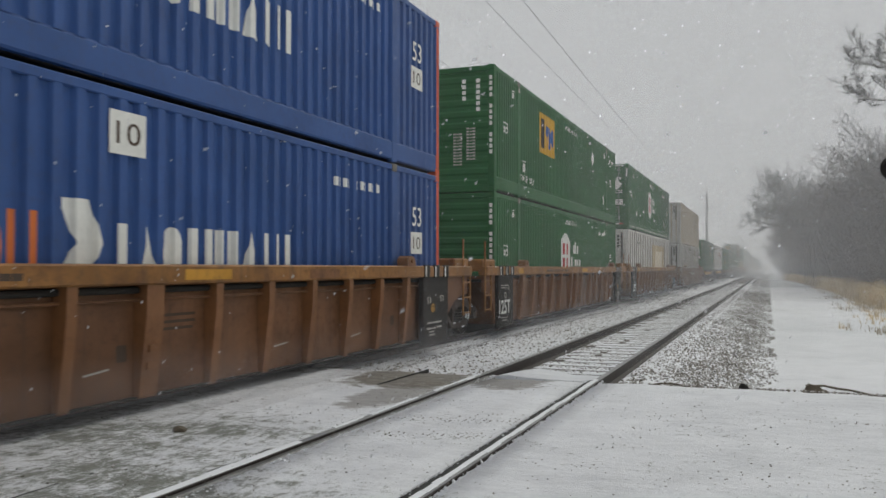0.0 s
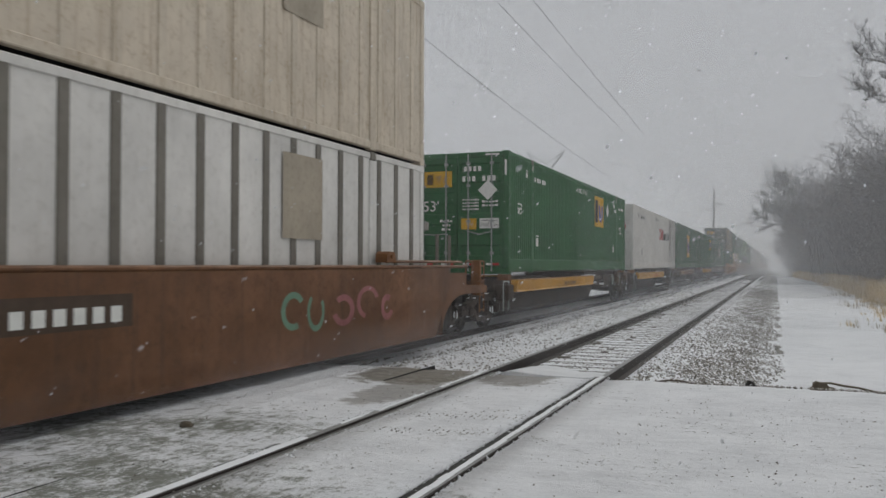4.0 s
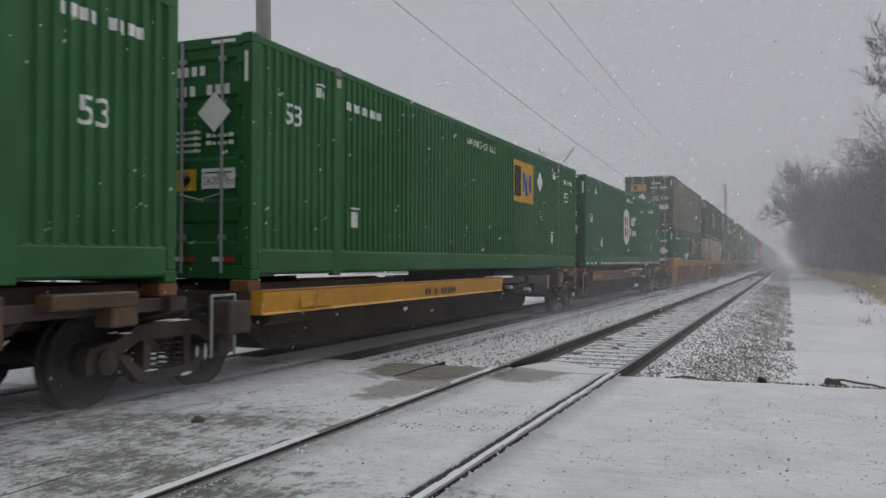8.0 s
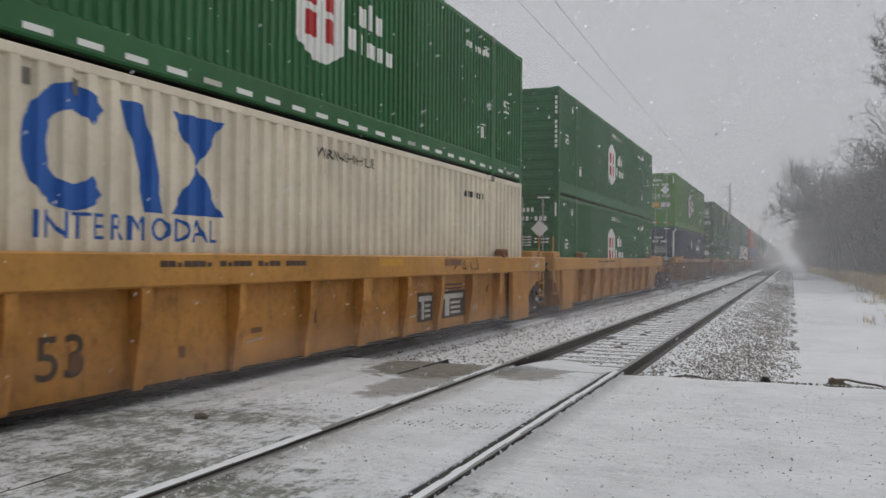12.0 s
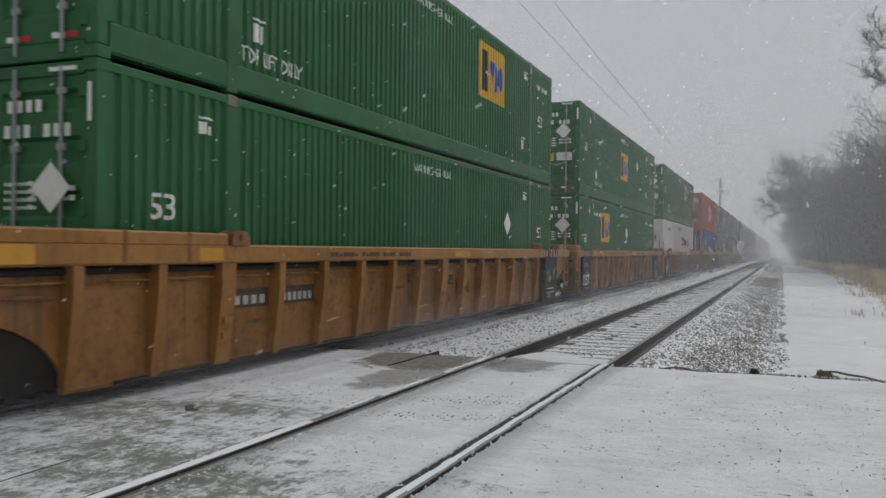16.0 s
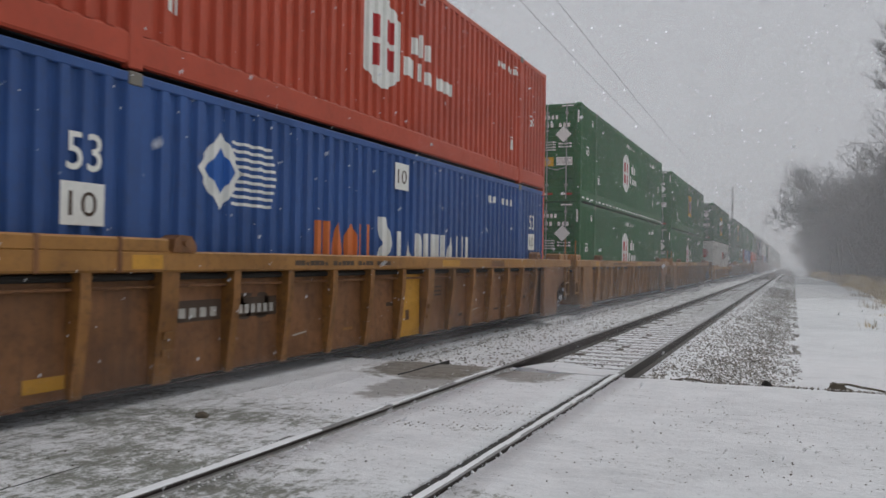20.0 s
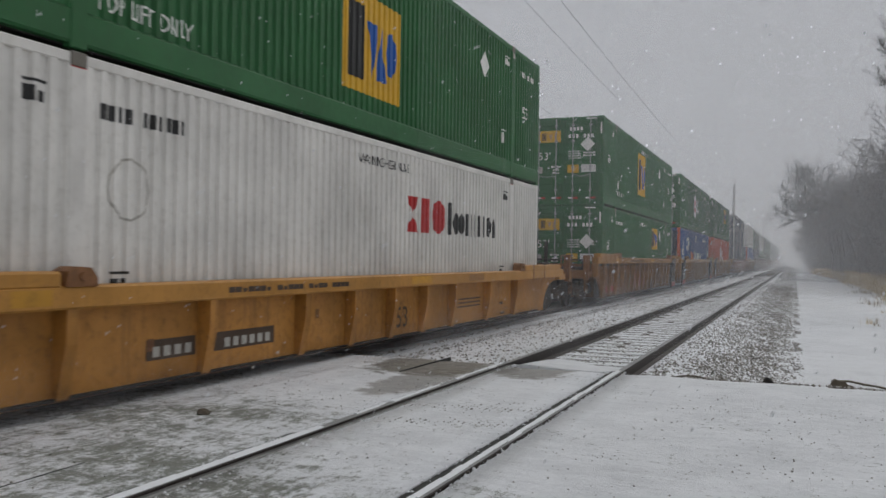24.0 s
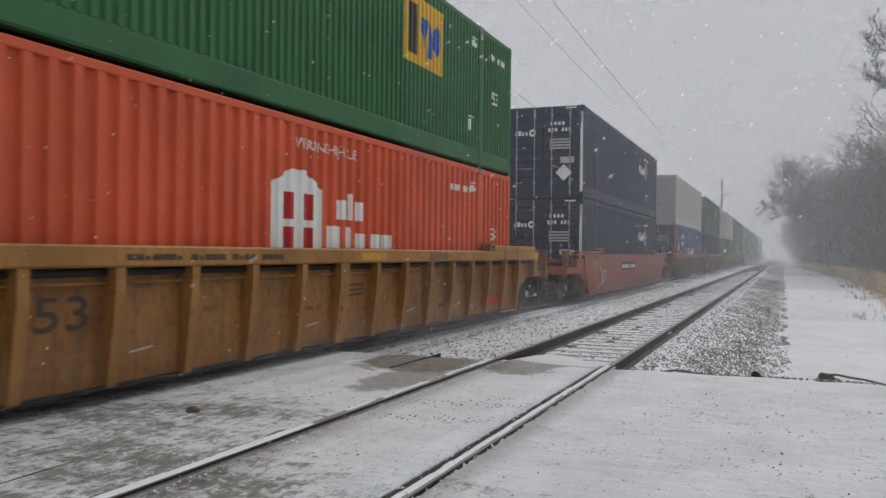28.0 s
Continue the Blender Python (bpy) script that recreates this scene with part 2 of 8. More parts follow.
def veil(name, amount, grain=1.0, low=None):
    """Haze and blown powder as sheet colour: a faint white veil, uneven, mostly see-through."""
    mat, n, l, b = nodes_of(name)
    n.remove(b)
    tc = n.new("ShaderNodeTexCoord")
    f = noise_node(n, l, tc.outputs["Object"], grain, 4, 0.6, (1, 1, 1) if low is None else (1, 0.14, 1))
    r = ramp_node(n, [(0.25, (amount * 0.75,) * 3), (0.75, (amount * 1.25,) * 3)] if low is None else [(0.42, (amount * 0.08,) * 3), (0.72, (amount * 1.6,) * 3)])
    l.new(f, r.inputs[0])
    fac = r.outputs[0]
    if low is not None:
        sep = n.new("ShaderNodeSeparateXYZ")
        l.new(tc.outputs["Object"], sep.inputs[0])
        fall = n.new("ShaderNodeMapRange")
        fall.interpolation_type = "SMOOTHSTEP"
        fall.inputs["From Min"].default_value = low[0]
        fall.inputs["From Max"].default_value = low[1]
        fall.inputs["To Min"].default_value = 1.0
        fall.inputs["To Max"].default_value = low[2]
        l.new(sep.outputs["Z"], fall.inputs["Value"])
        fac = math_node(n, l, "MULTIPLY", fac, fall.outputs[0])
        place = n.new("ShaderNodeNewGeometry")
        sp = n.new("ShaderNodeSeparateXYZ")
        l.new(place.outputs["Position"], sp.inputs[0])
        along = n.new("ShaderNodeMapRange")
        for key, val in (("From Min", 9.0), ("From Max", 42.0), ("To Min", 0.8), ("To Max", 1.6)):
            along.inputs[key].default_value = val
        l.new(sp.outputs["Y"], along.inputs["Value"])
        fac = math_node(n, l, "MULTIPLY", fac, along.outputs[0])
    d = n.new("ShaderNodeBsdfDiffuse")
    d.inputs["Color"].default_value = (0.84, 0.85, 0.88, 1)
    tl = n.new("ShaderNodeBsdfTranslucent")
    tl.inputs["Color"].default_value = (0.84, 0.85, 0.88, 1)
    half = n.new("ShaderNodeMixShader")
    half.inputs[0].default_value = 0.5
    l.new(d.outputs[0], half.inputs[1])
    l.new(tl.outputs[0], half.inputs[2])
    tr = n.new("ShaderNodeBsdfTransparent")
    mx = n.new("ShaderNodeMixShader")
    l.new(fac, mx.inputs[0])
    l.new(tr.outputs[0], mx.inputs[1])
    l.new(half.outputs[0], mx.inputs[2])
    l.new(mx.outputs[0], n["Material Output"].inputs["Surface"])
    return mat


GREEN = paint("green_paint", (0.019, 0.110, 0.033), grime=(0.06, 0.075, 0.05), dirt=0.28)
GREEN2 = paint("dull_green_paint", (0.036, 0.10, 0.048), dirt=0.35)
LIME = paint("light_green_paint", (0.072, 0.205, 0.03), dirt=0.3)
OLIVE = paint("grimy_olive_paint", (0.074, 0.105, 0.062), grime=(0.11, 0.10, 0.085), dirt=0.6)
BLUE = paint("blue_paint", (0.028, 0.082, 0.25), dirt=0.3)
NAVY = paint("navy_paint", (0.025, 0.034, 0.066), dirt=0.3)
RED = paint("red_paint", (0.42, 0.06, 0.026), dirt=0.25)
ORANGE = paint("orange_red_paint", (0.55, 0.085, 0.028), dirt=0.2)
WHITE = paint("white_paint", (0.66, 0.64, 0.605), grime=(0.30, 0.27, 0.22), dirt=0.35)
CREAM = paint("cream_paint", (0.66, 0.59, 0.46), grime=(0.36, 0.29, 0.21), dirt=0.35)
SOILED = paint("soiled_cream_paint", (0.57, 0.495, 0.395), grime=(0.30, 0.21, 0.12), dirt=0.75, streak=0.9)
BUFF = paint("faded_tan_paint", (0.50, 0.40, 0.25), grime=(0.30, 0.24, 0.16), dirt=0.4)
POSTGREY = paint("grey_post_paint", (0.17, 0.155, 0.13), dirt=0.4)
TAN = paint("tan_post_paint", (0.36, 0.31, 0.24), dirt=0.4)
CAR_BROWN = paint("brown_car_paint", (0.16, 0.072, 0.031), grime=(0.05, 0.033, 0.025), dirt=0.7, rust=0.4, streak=0.9, fade=0.3)
CAR_BROWN2 = paint("light_brown_car_paint", (0.21, 0.095, 0.04), grime=(0.07, 0.045, 0.03), dirt=0.45, rust=0.2)
CAR_POST = paint("ochre_car_paint", (0.275, 0.128, 0.032), grime=(0.09, 0.05, 0.03), dirt=0.6, rust=0.2, fade=0.25)
CAR_YELLOW = paint("yellow_car_paint", (0.31, 0.145, 0.033), grime=(0.09, 0.055, 0.03), dirt=0.65, rust=0.2, fade=0.25)
CAR_OCHRE = paint("ochre_car_side_paint", (0.42, 0.192, 0.040), grime=(0.09, 0.055, 0.033), dirt=0.7, rust=0.15, streak=0.8, fade=0.28)
CAR_GOLD = paint("golden_chord_paint", (0.43, 0.205, 0.040), grime=(0.12, 0.07, 0.035), dirt=0.5, rust=0.12, fade=0.2)
CAR_ORANGE = paint("orange_car_paint", (0.255, 0.115, 0.029), grime=(0.06, 0.04, 0.027), dirt=0.9, rust=0.38, streak=0.9, fade=0.3)
CAR_RUST = paint("rusty_orange_car_paint", (0.20, 0.088, 0.032), grime=(0.05, 0.033, 0.025), dirt=0.7, rust=0.4, streak=0.9, fade=0.3)
CAR_RED = paint("faded_red_car_paint", (0.26, 0.075, 0.045), grime=(0.12, 0.07, 0.05), dirt=0.4, rust=0.1)
SILL_BROWN = paint("worn_brown_sill_paint", (0.105, 0.066, 0.042), grime=(0.045, 0.034, 0.028), dirt=0.75, rust=0.45, streak=0.8, fade=0.3)
SILL_YELLOW = paint("sill_yellow_paint", (0.52, 0.26, 0.03), grime=(0.12, 0.07, 0.04), dirt=0.45, rust=0.12)
BLACK = plain("black_grimy_steel", (0.022, 0.020, 0.018), 0.75, vary=0.45, scale=5)
STEEL = plain("oily_dark_steel", (0.046, 0.040, 0.037), 0.65, 0.1)
UNDER = plain("road_grimed_brown_steel", (0.068, 0.053, 0.045), 0.8, vary=0.6, scale=4)
DARK_SLUSH = plain("dark_packed_slush", (0.105, 0.10, 0.095), 0.6, vary=0.7, scale=8)
GALV = plain("grey_galvanised_steel", (0.30, 0.32, 0.30), 0.45, 0.4)
WHITE_INK = plain("white_lettering", (0.72, 0.72, 0.68), 0.6, vary=0.12)
DARK_INK = plain("dark_lettering", (0.035, 0.035, 0.035), 0.6)
RED_INK = plain("red_lettering", (0.42, 0.03, 0.03), 0.55, vary=0.12)
BLUE_INK = plain("blue_lettering", (0.02, 0.10, 0.36), 0.55, vary=0.12)
YELLOW_INK = plain("yellow_panel", (0.62, 0.36, 0.03), 0.55, vary=0.15)
PEACH_INK = plain("orange_lettering", (0.60, 0.16, 0.04), 0.55, vary=0.15)
SOOT_INK = plain("faded_dark_lettering", (0.075, 0.05, 0.035), 0.7)
PINK_INK = plain("pink_spray_paint", (0.30, 0.12, 0.12), 0.6, vary=0.4, scale=5)
TEAL_INK = plain("pale_green_spray_paint", (0.14, 0.24, 0.17), 0.6, vary=0.4, scale=5)
RUBBED_INK = plain("rubbed_pale_lettering", (0.22, 0.19, 0.16), 0.8, vary=0.6, scale=20)
CHALK_INK = plain("faded_white_marking", (0.42, 0.40, 0.36), 0.7, vary=0.3)
SNOW = snow_ground("packed_snow", "field")
ROAD_SNOW = snow_ground("worn_road_snow", "road")
CLEAN_SNOW = plain("fresh_snow", (0.80, 0.81, 0.83), 0.75, vary=0.06, scale=6, bump=0.3)
RAIL_STEEL = plain("rusty_rail_steel", (0.034, 0.027, 0.024), 0.6, 0.3, vary=0.3)
RUBBER = plain("black_rubber", (0.035, 0.035, 0.034), 0.75, vary=0.5, scale=9)
TIE_WOOD = plain("grey_tie_timber", (0.13, 0.115, 0.10), 0.85, vary=0.4, scale=8)
BARK = plain("grey_brown_bark", (0.17, 0.158, 0.146), 0.9, vary=0.35, scale=9, bump=0.5)
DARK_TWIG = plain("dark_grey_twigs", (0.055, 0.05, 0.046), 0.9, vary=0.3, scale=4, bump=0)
TWIG = plain("grey_brown_twigs", (0.20, 0.187, 0.175), 0.9, vary=0.3, scale=4, bump=0)
GRASS = plain("dry_tan_grass", (0.68, 0.54, 0.34), 0.9, vary=0.45, scale=2.5, bump=0)
WEED = plain("grey_dry_weeds", (0.42, 0.36, 0.27), 0.9, vary=0.3, scale=3, bump=0)
POLE_WOOD = plain("weathered_pole_timber", (0.30, 0.29, 0.275), 0.85, vary=0.25, scale=7, bump=0.4)
WIRE = plain("dark_wire", (0.10, 0.10, 0.105), 0.6, 0.2)
STONE = stone_mix("grey_ballast_stone")
SLUSH = plain("grey_slush", (0.26, 0.26, 0.25), 0.7, vary=0.5, scale=7)
FLAKE = flake("drifting_snow")
DULL_RAIL = plain("dull_wet_rail_head", (0.27, 0.27, 0.27), 0.5, 0.3, vary=0.3, scale=12)
LOGWOOD = plain("mossy_old_timber", (0.12, 0.10, 0.075), 0.9, vary=0.4, scale=6, bump=0.5)


# ---- mesh helpers ----
def box(bm, x0, x1, y0, y1, z0, z1):
    v = [bm.verts.new((x, y, z)) for z in (z0, z1) for y in (y0, y1) for x in (x0, x1)]
    for f in ((0, 2, 3, 1), (4, 5, 7, 6), (0, 1, 5, 4), (2, 6, 7, 3), (0, 4, 6, 2), (1, 3, 7, 5)):
        bm.faces.new([v[i] for i in f])
    return v


def soft_box(bm, x0, x1, y0, y1, z0, z1, r=0.01):
    v = box(bm, x0, x1, y0, y1, z0, z1)
    es = {e for a in v for e in a.link_edges}
    bmesh.ops.bevel(bm, geom=list(es), offset=r, segments=1, affect="EDGES")


def prism(bm, outline, axis, a, b):
    """A closed outline of (u, v), pushed along an axis from a to b. axis x: (y, z); y: (x, z); z: (x, y)."""
    def put(u, v, w):
        return {"x": (w, u, v), "y": (u, w, v), "z": (u, v, w)}[axis]
    lo = [bm.verts.new(put(u, v, a)) for u, v in outline]
    hi = [bm.verts.new(put(u, v, b)) for u, v in outline]
    n = len(outline)
    bm.faces.new(lo)
    bm.faces.new(hi[::-1])
    for i in range(n):
        bm.faces.new((lo[i], hi[i], hi[(i + 1) % n], lo[(i + 1) % n]))


def rod(bm, p, q, r, sides=8, r2=None):
    p, q = Vector(p), Vector(q)
    r2 = r if r2 is None else r2
    d = (q - p).normalized()
    a = d.orthogonal().normalized()
    b = d.cross(a)
    ring = [[bm.verts.new(c + rad * (math.cos(2 * math.pi * i / sides) * a + math.sin(2 * math.pi * i / sides) * b))
             for i in range(sides)] for c, rad in ((p, r), (q, r2))]
    for i in range(sides):
        j = (i + 1) % sides
        bm.faces.new((ring[0][i], ring[0][j], ring[1][j], ring[1][i]))
    bm.faces.new(ring[0][::-1])
    bm.faces.new(ring[1])


def ring_rod(bm, centre, axis, radius, r, n=20, sides=6):
    """A hoop of round bar."""
    c, ax = Vector(centre), Vector(axis).normalized()
    u = ax.orthogonal().normalized()
    w = ax.cross(u)
    rings = []
    for i in range(n):
        t = 2 * math.pi * i / n
        out = math.cos(t) * u + math.sin(t) * w
        rings.append([bm.verts.new(c + out * (radius + r * math.cos(2 * math.pi * k / sides)) + ax * r * math.sin(2 * math.pi * k / sides))
                      for k in range(sides)])
    for i in range(n):
        for k in range(sides):
            a, b = rings[i], rings[(i + 1) % n]
            bm.faces.new((a[k], b[k], b[(k + 1) % sides], a[(k + 1) % sides]))


def tube(bm, pts, r, sides=6):
    """One continuous bent bar through the points."""
    pts = [Vector(p) for p in pts]
    rings = []
    for i, p in enumerate(pts):
        d = (pts[min(i + 1, len(pts) - 1)] - pts[max(i - 1, 0)]).normalized()
        u = (Vector((1, 0, 0)) - d * d.x if abs(d.x) < 0.9 else Vector((0, 0, 1)) - d * d.z).normalized()
        w = d.cross(u)
        rings.append([bm.verts.new(p + r * (math.cos(2 * math.pi * k / sides) * u + math.sin(2 * math.pi * k / sides) * w)) for k in range(sides)])
    for a, b in zip(rings, rings[1:]):
        for k in range(sides):
            bm.faces.new((a[k], a[(k + 1) % sides], b[(k + 1) % sides], b[k]))
    bm.faces.new(rings[0][::-1])
    bm.faces.new(rings[-1])


def lathe_x(bm, profile, y=0.0, z=0.0, n=24):
    """Turn a profile of (x, radius) about the x axis."""
    rings = [[bm.verts.new((x, y + r * math.cos(2 * math.pi * i / n), z + r * math.sin(2 * math.pi * i / n))) for i in range(n)]
             for x, r in profile]
    for a, b in zip(rings, rings[1:]):
        for i in range(n):
            j = (i + 1) % n
            bm.faces.new((a[i], a[j], b[j], b[i]))
    bm.faces.new(rings[0][::-1])
    bm.faces.new(rings[-1])


def mesh_of(name, bm, mat):
    bmesh.ops.recalc_face_normals(bm, faces=bm.faces)
    me = bpy.data.meshes.new(name)
    bm.to_mesh(me)
    bm.free()
    me.materials.append(mat)
    return me


def part(name, bm, mat, parent, label="", at=None):
    """Links a bmesh (or a ready mesh) as one mesh object under a thing or a part."""
    me = mesh_of(name, bm, mat) if isinstance(bm, bmesh.types.BMesh) else bm
    ob = new(name, me)
    if parent is not None:
        ob.parent = parent
    if at is not None:
        ob.matrix_basis = at if isinstance(at, Matrix) else Matrix.Translation(at)
    return tagged(ob, label) if label else ob


def raw_mesh(name, verts, faces, mat, smooth=False):
    me = bpy.data.meshes.new(name)
    me.from_pydata(verts, [], faces)
    me.materials.append(mat)
    if smooth:
        me.polygons.foreach_set("use_smooth", [True] * len(me.polygons))
    return me


# ---- the ground, the crossing road and the two tracks ----
NEAR, FAR = -2.74, -7.0          # centre lines of the near and the far track
FAR_Z = -0.05                    # rail height of the far track
ROAD_END = 10.55                 # where the crossing ends and the ballast begins


def ground_height(x, y):
    if y < ROAD_END:
        return -0.10
    t = min(1.0, (y - ROAD_END) / 0.5)
    if -9.2 < x < -1.55:
        off = min(abs(x - NEAR), abs(x - FAR))
        z = -0.172 if off < 0.8 else (-0.158 if off < 1.15 else -0.20)
    elif x >= -1.55:
        z = -0.20 - 0.225 * min(1.0, (x + 1.55) / 1.5)
        if x > 1.6:
            z -= 0.05 * min(1, (x - 1.6) / 3)
        if x > 4:
            z += 0.10 * min(1, (x - 4) / 3)
    else:
        z = -0.20 - 0.7 * min(1.0, (-9.2 - x) / 4)
    z = -0.10 + (z + 0.10) * t
    if x > 0.2:
        z += 0.03 * noise.noise((x * 0.6, y * 0.35, 0)) + 0.015 * noise.noise((x * 2.1, y * 1.6, 3))
    return z


def build_ground():
    xs = sorted({-2500, -1200, -500, -200, -90, -45, -25, -17, -13.2, -11, -9.2, FAR - 1.14, FAR - 1.2, FAR - 0.86, FAR - 0.78, FAR + 0.78, FAR + 0.86, FAR + 1.14, FAR + 1.3, -4.9, NEAR - 1.3, NEAR - 1.14, NEAR - 0.86, NEAR - 0.78, NEAR + 0.78, NEAR + 0.86, NEAR + 1.14, -1.55, -1.0, -0.5, 0.0, *[0.3 * i for i in range(1, 30)], 10, 12, 16, 25, 45, 90, 200, 500, 1200, 2500})
    ys = sorted({-2500, -900, -200, -40, -8, 5, 10.2, ROAD_END, ROAD_END + 0.12, ROAD_END + 0.3, *[11.05 + 0.45 * i for i in range(60)], *[38 + 3 * i for i in range(25)], 130, 180, 260, 400, 700, 1200, 2500})
    verts = [(x, y, ground_height(x, y)) for y in ys for x in xs]
    w = len(xs)
    faces = [(j * w + i, j * w + i + 1, (j + 1) * w + i + 1, (j + 1) * w + i) for j in range(len(ys) - 1) for i in range(w - 1)]
    ob = new("ground", raw_mesh("ground", verts, faces, SNOW, True))
    tagged(ob, "flat snow-covered ground beside the railway", "ground", kind="structure")


def build_road():
    """The road runs across the tracks; its paving stops at each rail, with a groove for the wheel flanges."""
    road = tagged(new("road"), "worn asphalt road under thin patchy snow", "road", kind="structure")
    edges = []
    for c in (FAR, NEAR):
        edges += [(c - 0.80, c - 0.62), (c + 0.62, c + 0.812)]
    x0 = -60.0
    spans = []
    for a, b in edges:
        spans.append((x0, a))
        x0 = b
    spans.append((x0, 60.0))
    rng = random.Random(4)
    for a, b in spans:
        bm = bmesh.new()
        top = -0.012 if a > -4.5 else (-0.03 if a > -6.5 else FAR_Z - 0.012)
        ny = 46
        cols = max(2, min(60, int((min(b, 8) - max(a, -12)) / 0.25)))
        lo, hi = a, b
        def z_at(x, y):
            near_edge = min(1, (y + 4) / 2, (ROAD_END - y) / 0.25)
            lump = 0.012 * noise.noise((x * 1.7, y * 1.7, 2)) + 0.006 * noise.noise((x * 6, y * 6, 5))
            if lo > -2.0:
                rim = min(1.0, max(0.0, (y - 8.6) / 1.7))
                lump += rim * (0.022 * noise.noise((x * 2.6, y * 3.4, 9)) + 0.014 * noise.noise((x * 7.0, y * 9.0, 4)) + 0.012) + 0.006 * noise.noise((x * 3.3, y * 5.0, 6))
            hug = min(1.0, (x - lo) / 0.3, (hi - x) / 0.3)
            drop = 0.0 if near_edge >= 1 else -0.05 * (1 - max(0, near_edge))
            return top + max(0, hug) * lump + drop
        gx = [lo + (hi - lo) * i / cols for i in range(cols + 1)] if hi - lo < 20 else \
            ([lo] + [max(lo, -12) + (min(hi, 8) - max(lo, -12)) * i / cols for i in range(cols + 1) if lo < max(lo, -12) + (min(hi, 8) - max(lo, -12)) * i / cols < hi] + [hi])
        reach = 0.36 if hi < -3.2 else 0.0
        gy = [-30.0] + [-4 + (ROAD_END + 4) * j / ny for j in range(ny + 1)]
        jag = [0.05 * noise.noise((x * 2.3, 7, 1)) + 0.03 * noise.noise((x * 9, 7, 1)) if -1.9 < x else 0.0 for x in gx]
        grid = [[bm.verts.new((x, y + (jag[i] if j == len(gy) - 1 else 0) + reach * max(0.0, (y - 9.5) / (ROAD_END - 9.5)), z_at(x, y))) for i, x in enumerate(gx)] for j, y in enumerate(gy)]
        for j in range(len(gy) - 1):
            for i in range(len(gx) - 1):
                bm.faces.new((grid[j][i], grid[j][i + 1], grid[j + 1][i + 1], grid[j + 1][i]))
        rim = [grid[0][i] for i in range(len(gx))] + [grid[j][-1] for j in range(1, len(gy))] + [grid[-1][i] for i in range(len(gx) - 2, -1, -1)] + [grid[j][0] for j in range(len(gy) - 2, 0, -1)]
        low = [bm.verts.new((v.co.x, v.co.y, -0.22)) for v in rim]
        for k in range(len(rim)):
            m = (k + 1) % len(rim)
            bm.faces.new((rim[k], low[k], low[m], rim[m]))
        p = part("paving", bm, ROAD_SNOW, road)
        for poly in p.data.polygons:
            poly.use_smooth = abs(poly.normal.z) > 0.5
    bm = bmesh.new()
    box(bm, -4.426, -4.414, 9.25, ROAD_END + 0.33, -0.10, -0.018)
    part("paving_joint", bm, RUBBER, road, "dark joint between paving panels")
    # older joints that show as broken dark lines through the snow
    for x0, x1, y0, y1, keep in ((-4.335, -4.36, 2.2, 4.6, 0.8), (-3.63, -3.66, 2.6, 5.6, 0.5)):
        bm = bmesh.new()
        y = y0
        while y < y1:
            step = rng.uniform(0.03, 0.16)
            if rng.random() < keep:
                x = x0 + (x1 - x0) * (y - y0) / (y1 - y0) + rng.uniform(-0.006, 0.006)
                w = rng.uniform(0.002, 0.007)
                z = -0.03
                prism(bm, [(x - w, z - 0.03), (x + w, z - 0.03), (x + w * 0.7, z + 0.003), (x - w * 0.7, z + 0.003)], "y", y, y + step)
            y += step
        part("paving_joint", bm, RUBBER, road, "dark broken joint in the paving")
    return road


RAIL_PROFILE = [(-0.07, -0.17), (0.07, -0.17), (0.07, -0.155), (0.012, -0.135), (0.012, -0.05), (0.036, -0.038), (0.037, -0.006), (0.030, 0.0),
                (-0.030, 0.0), (-0.037, -0.006), (-0.036, -0.038), (-0.012, -0.05), (-0.012, -0.135), (-0.07, -0.155)]


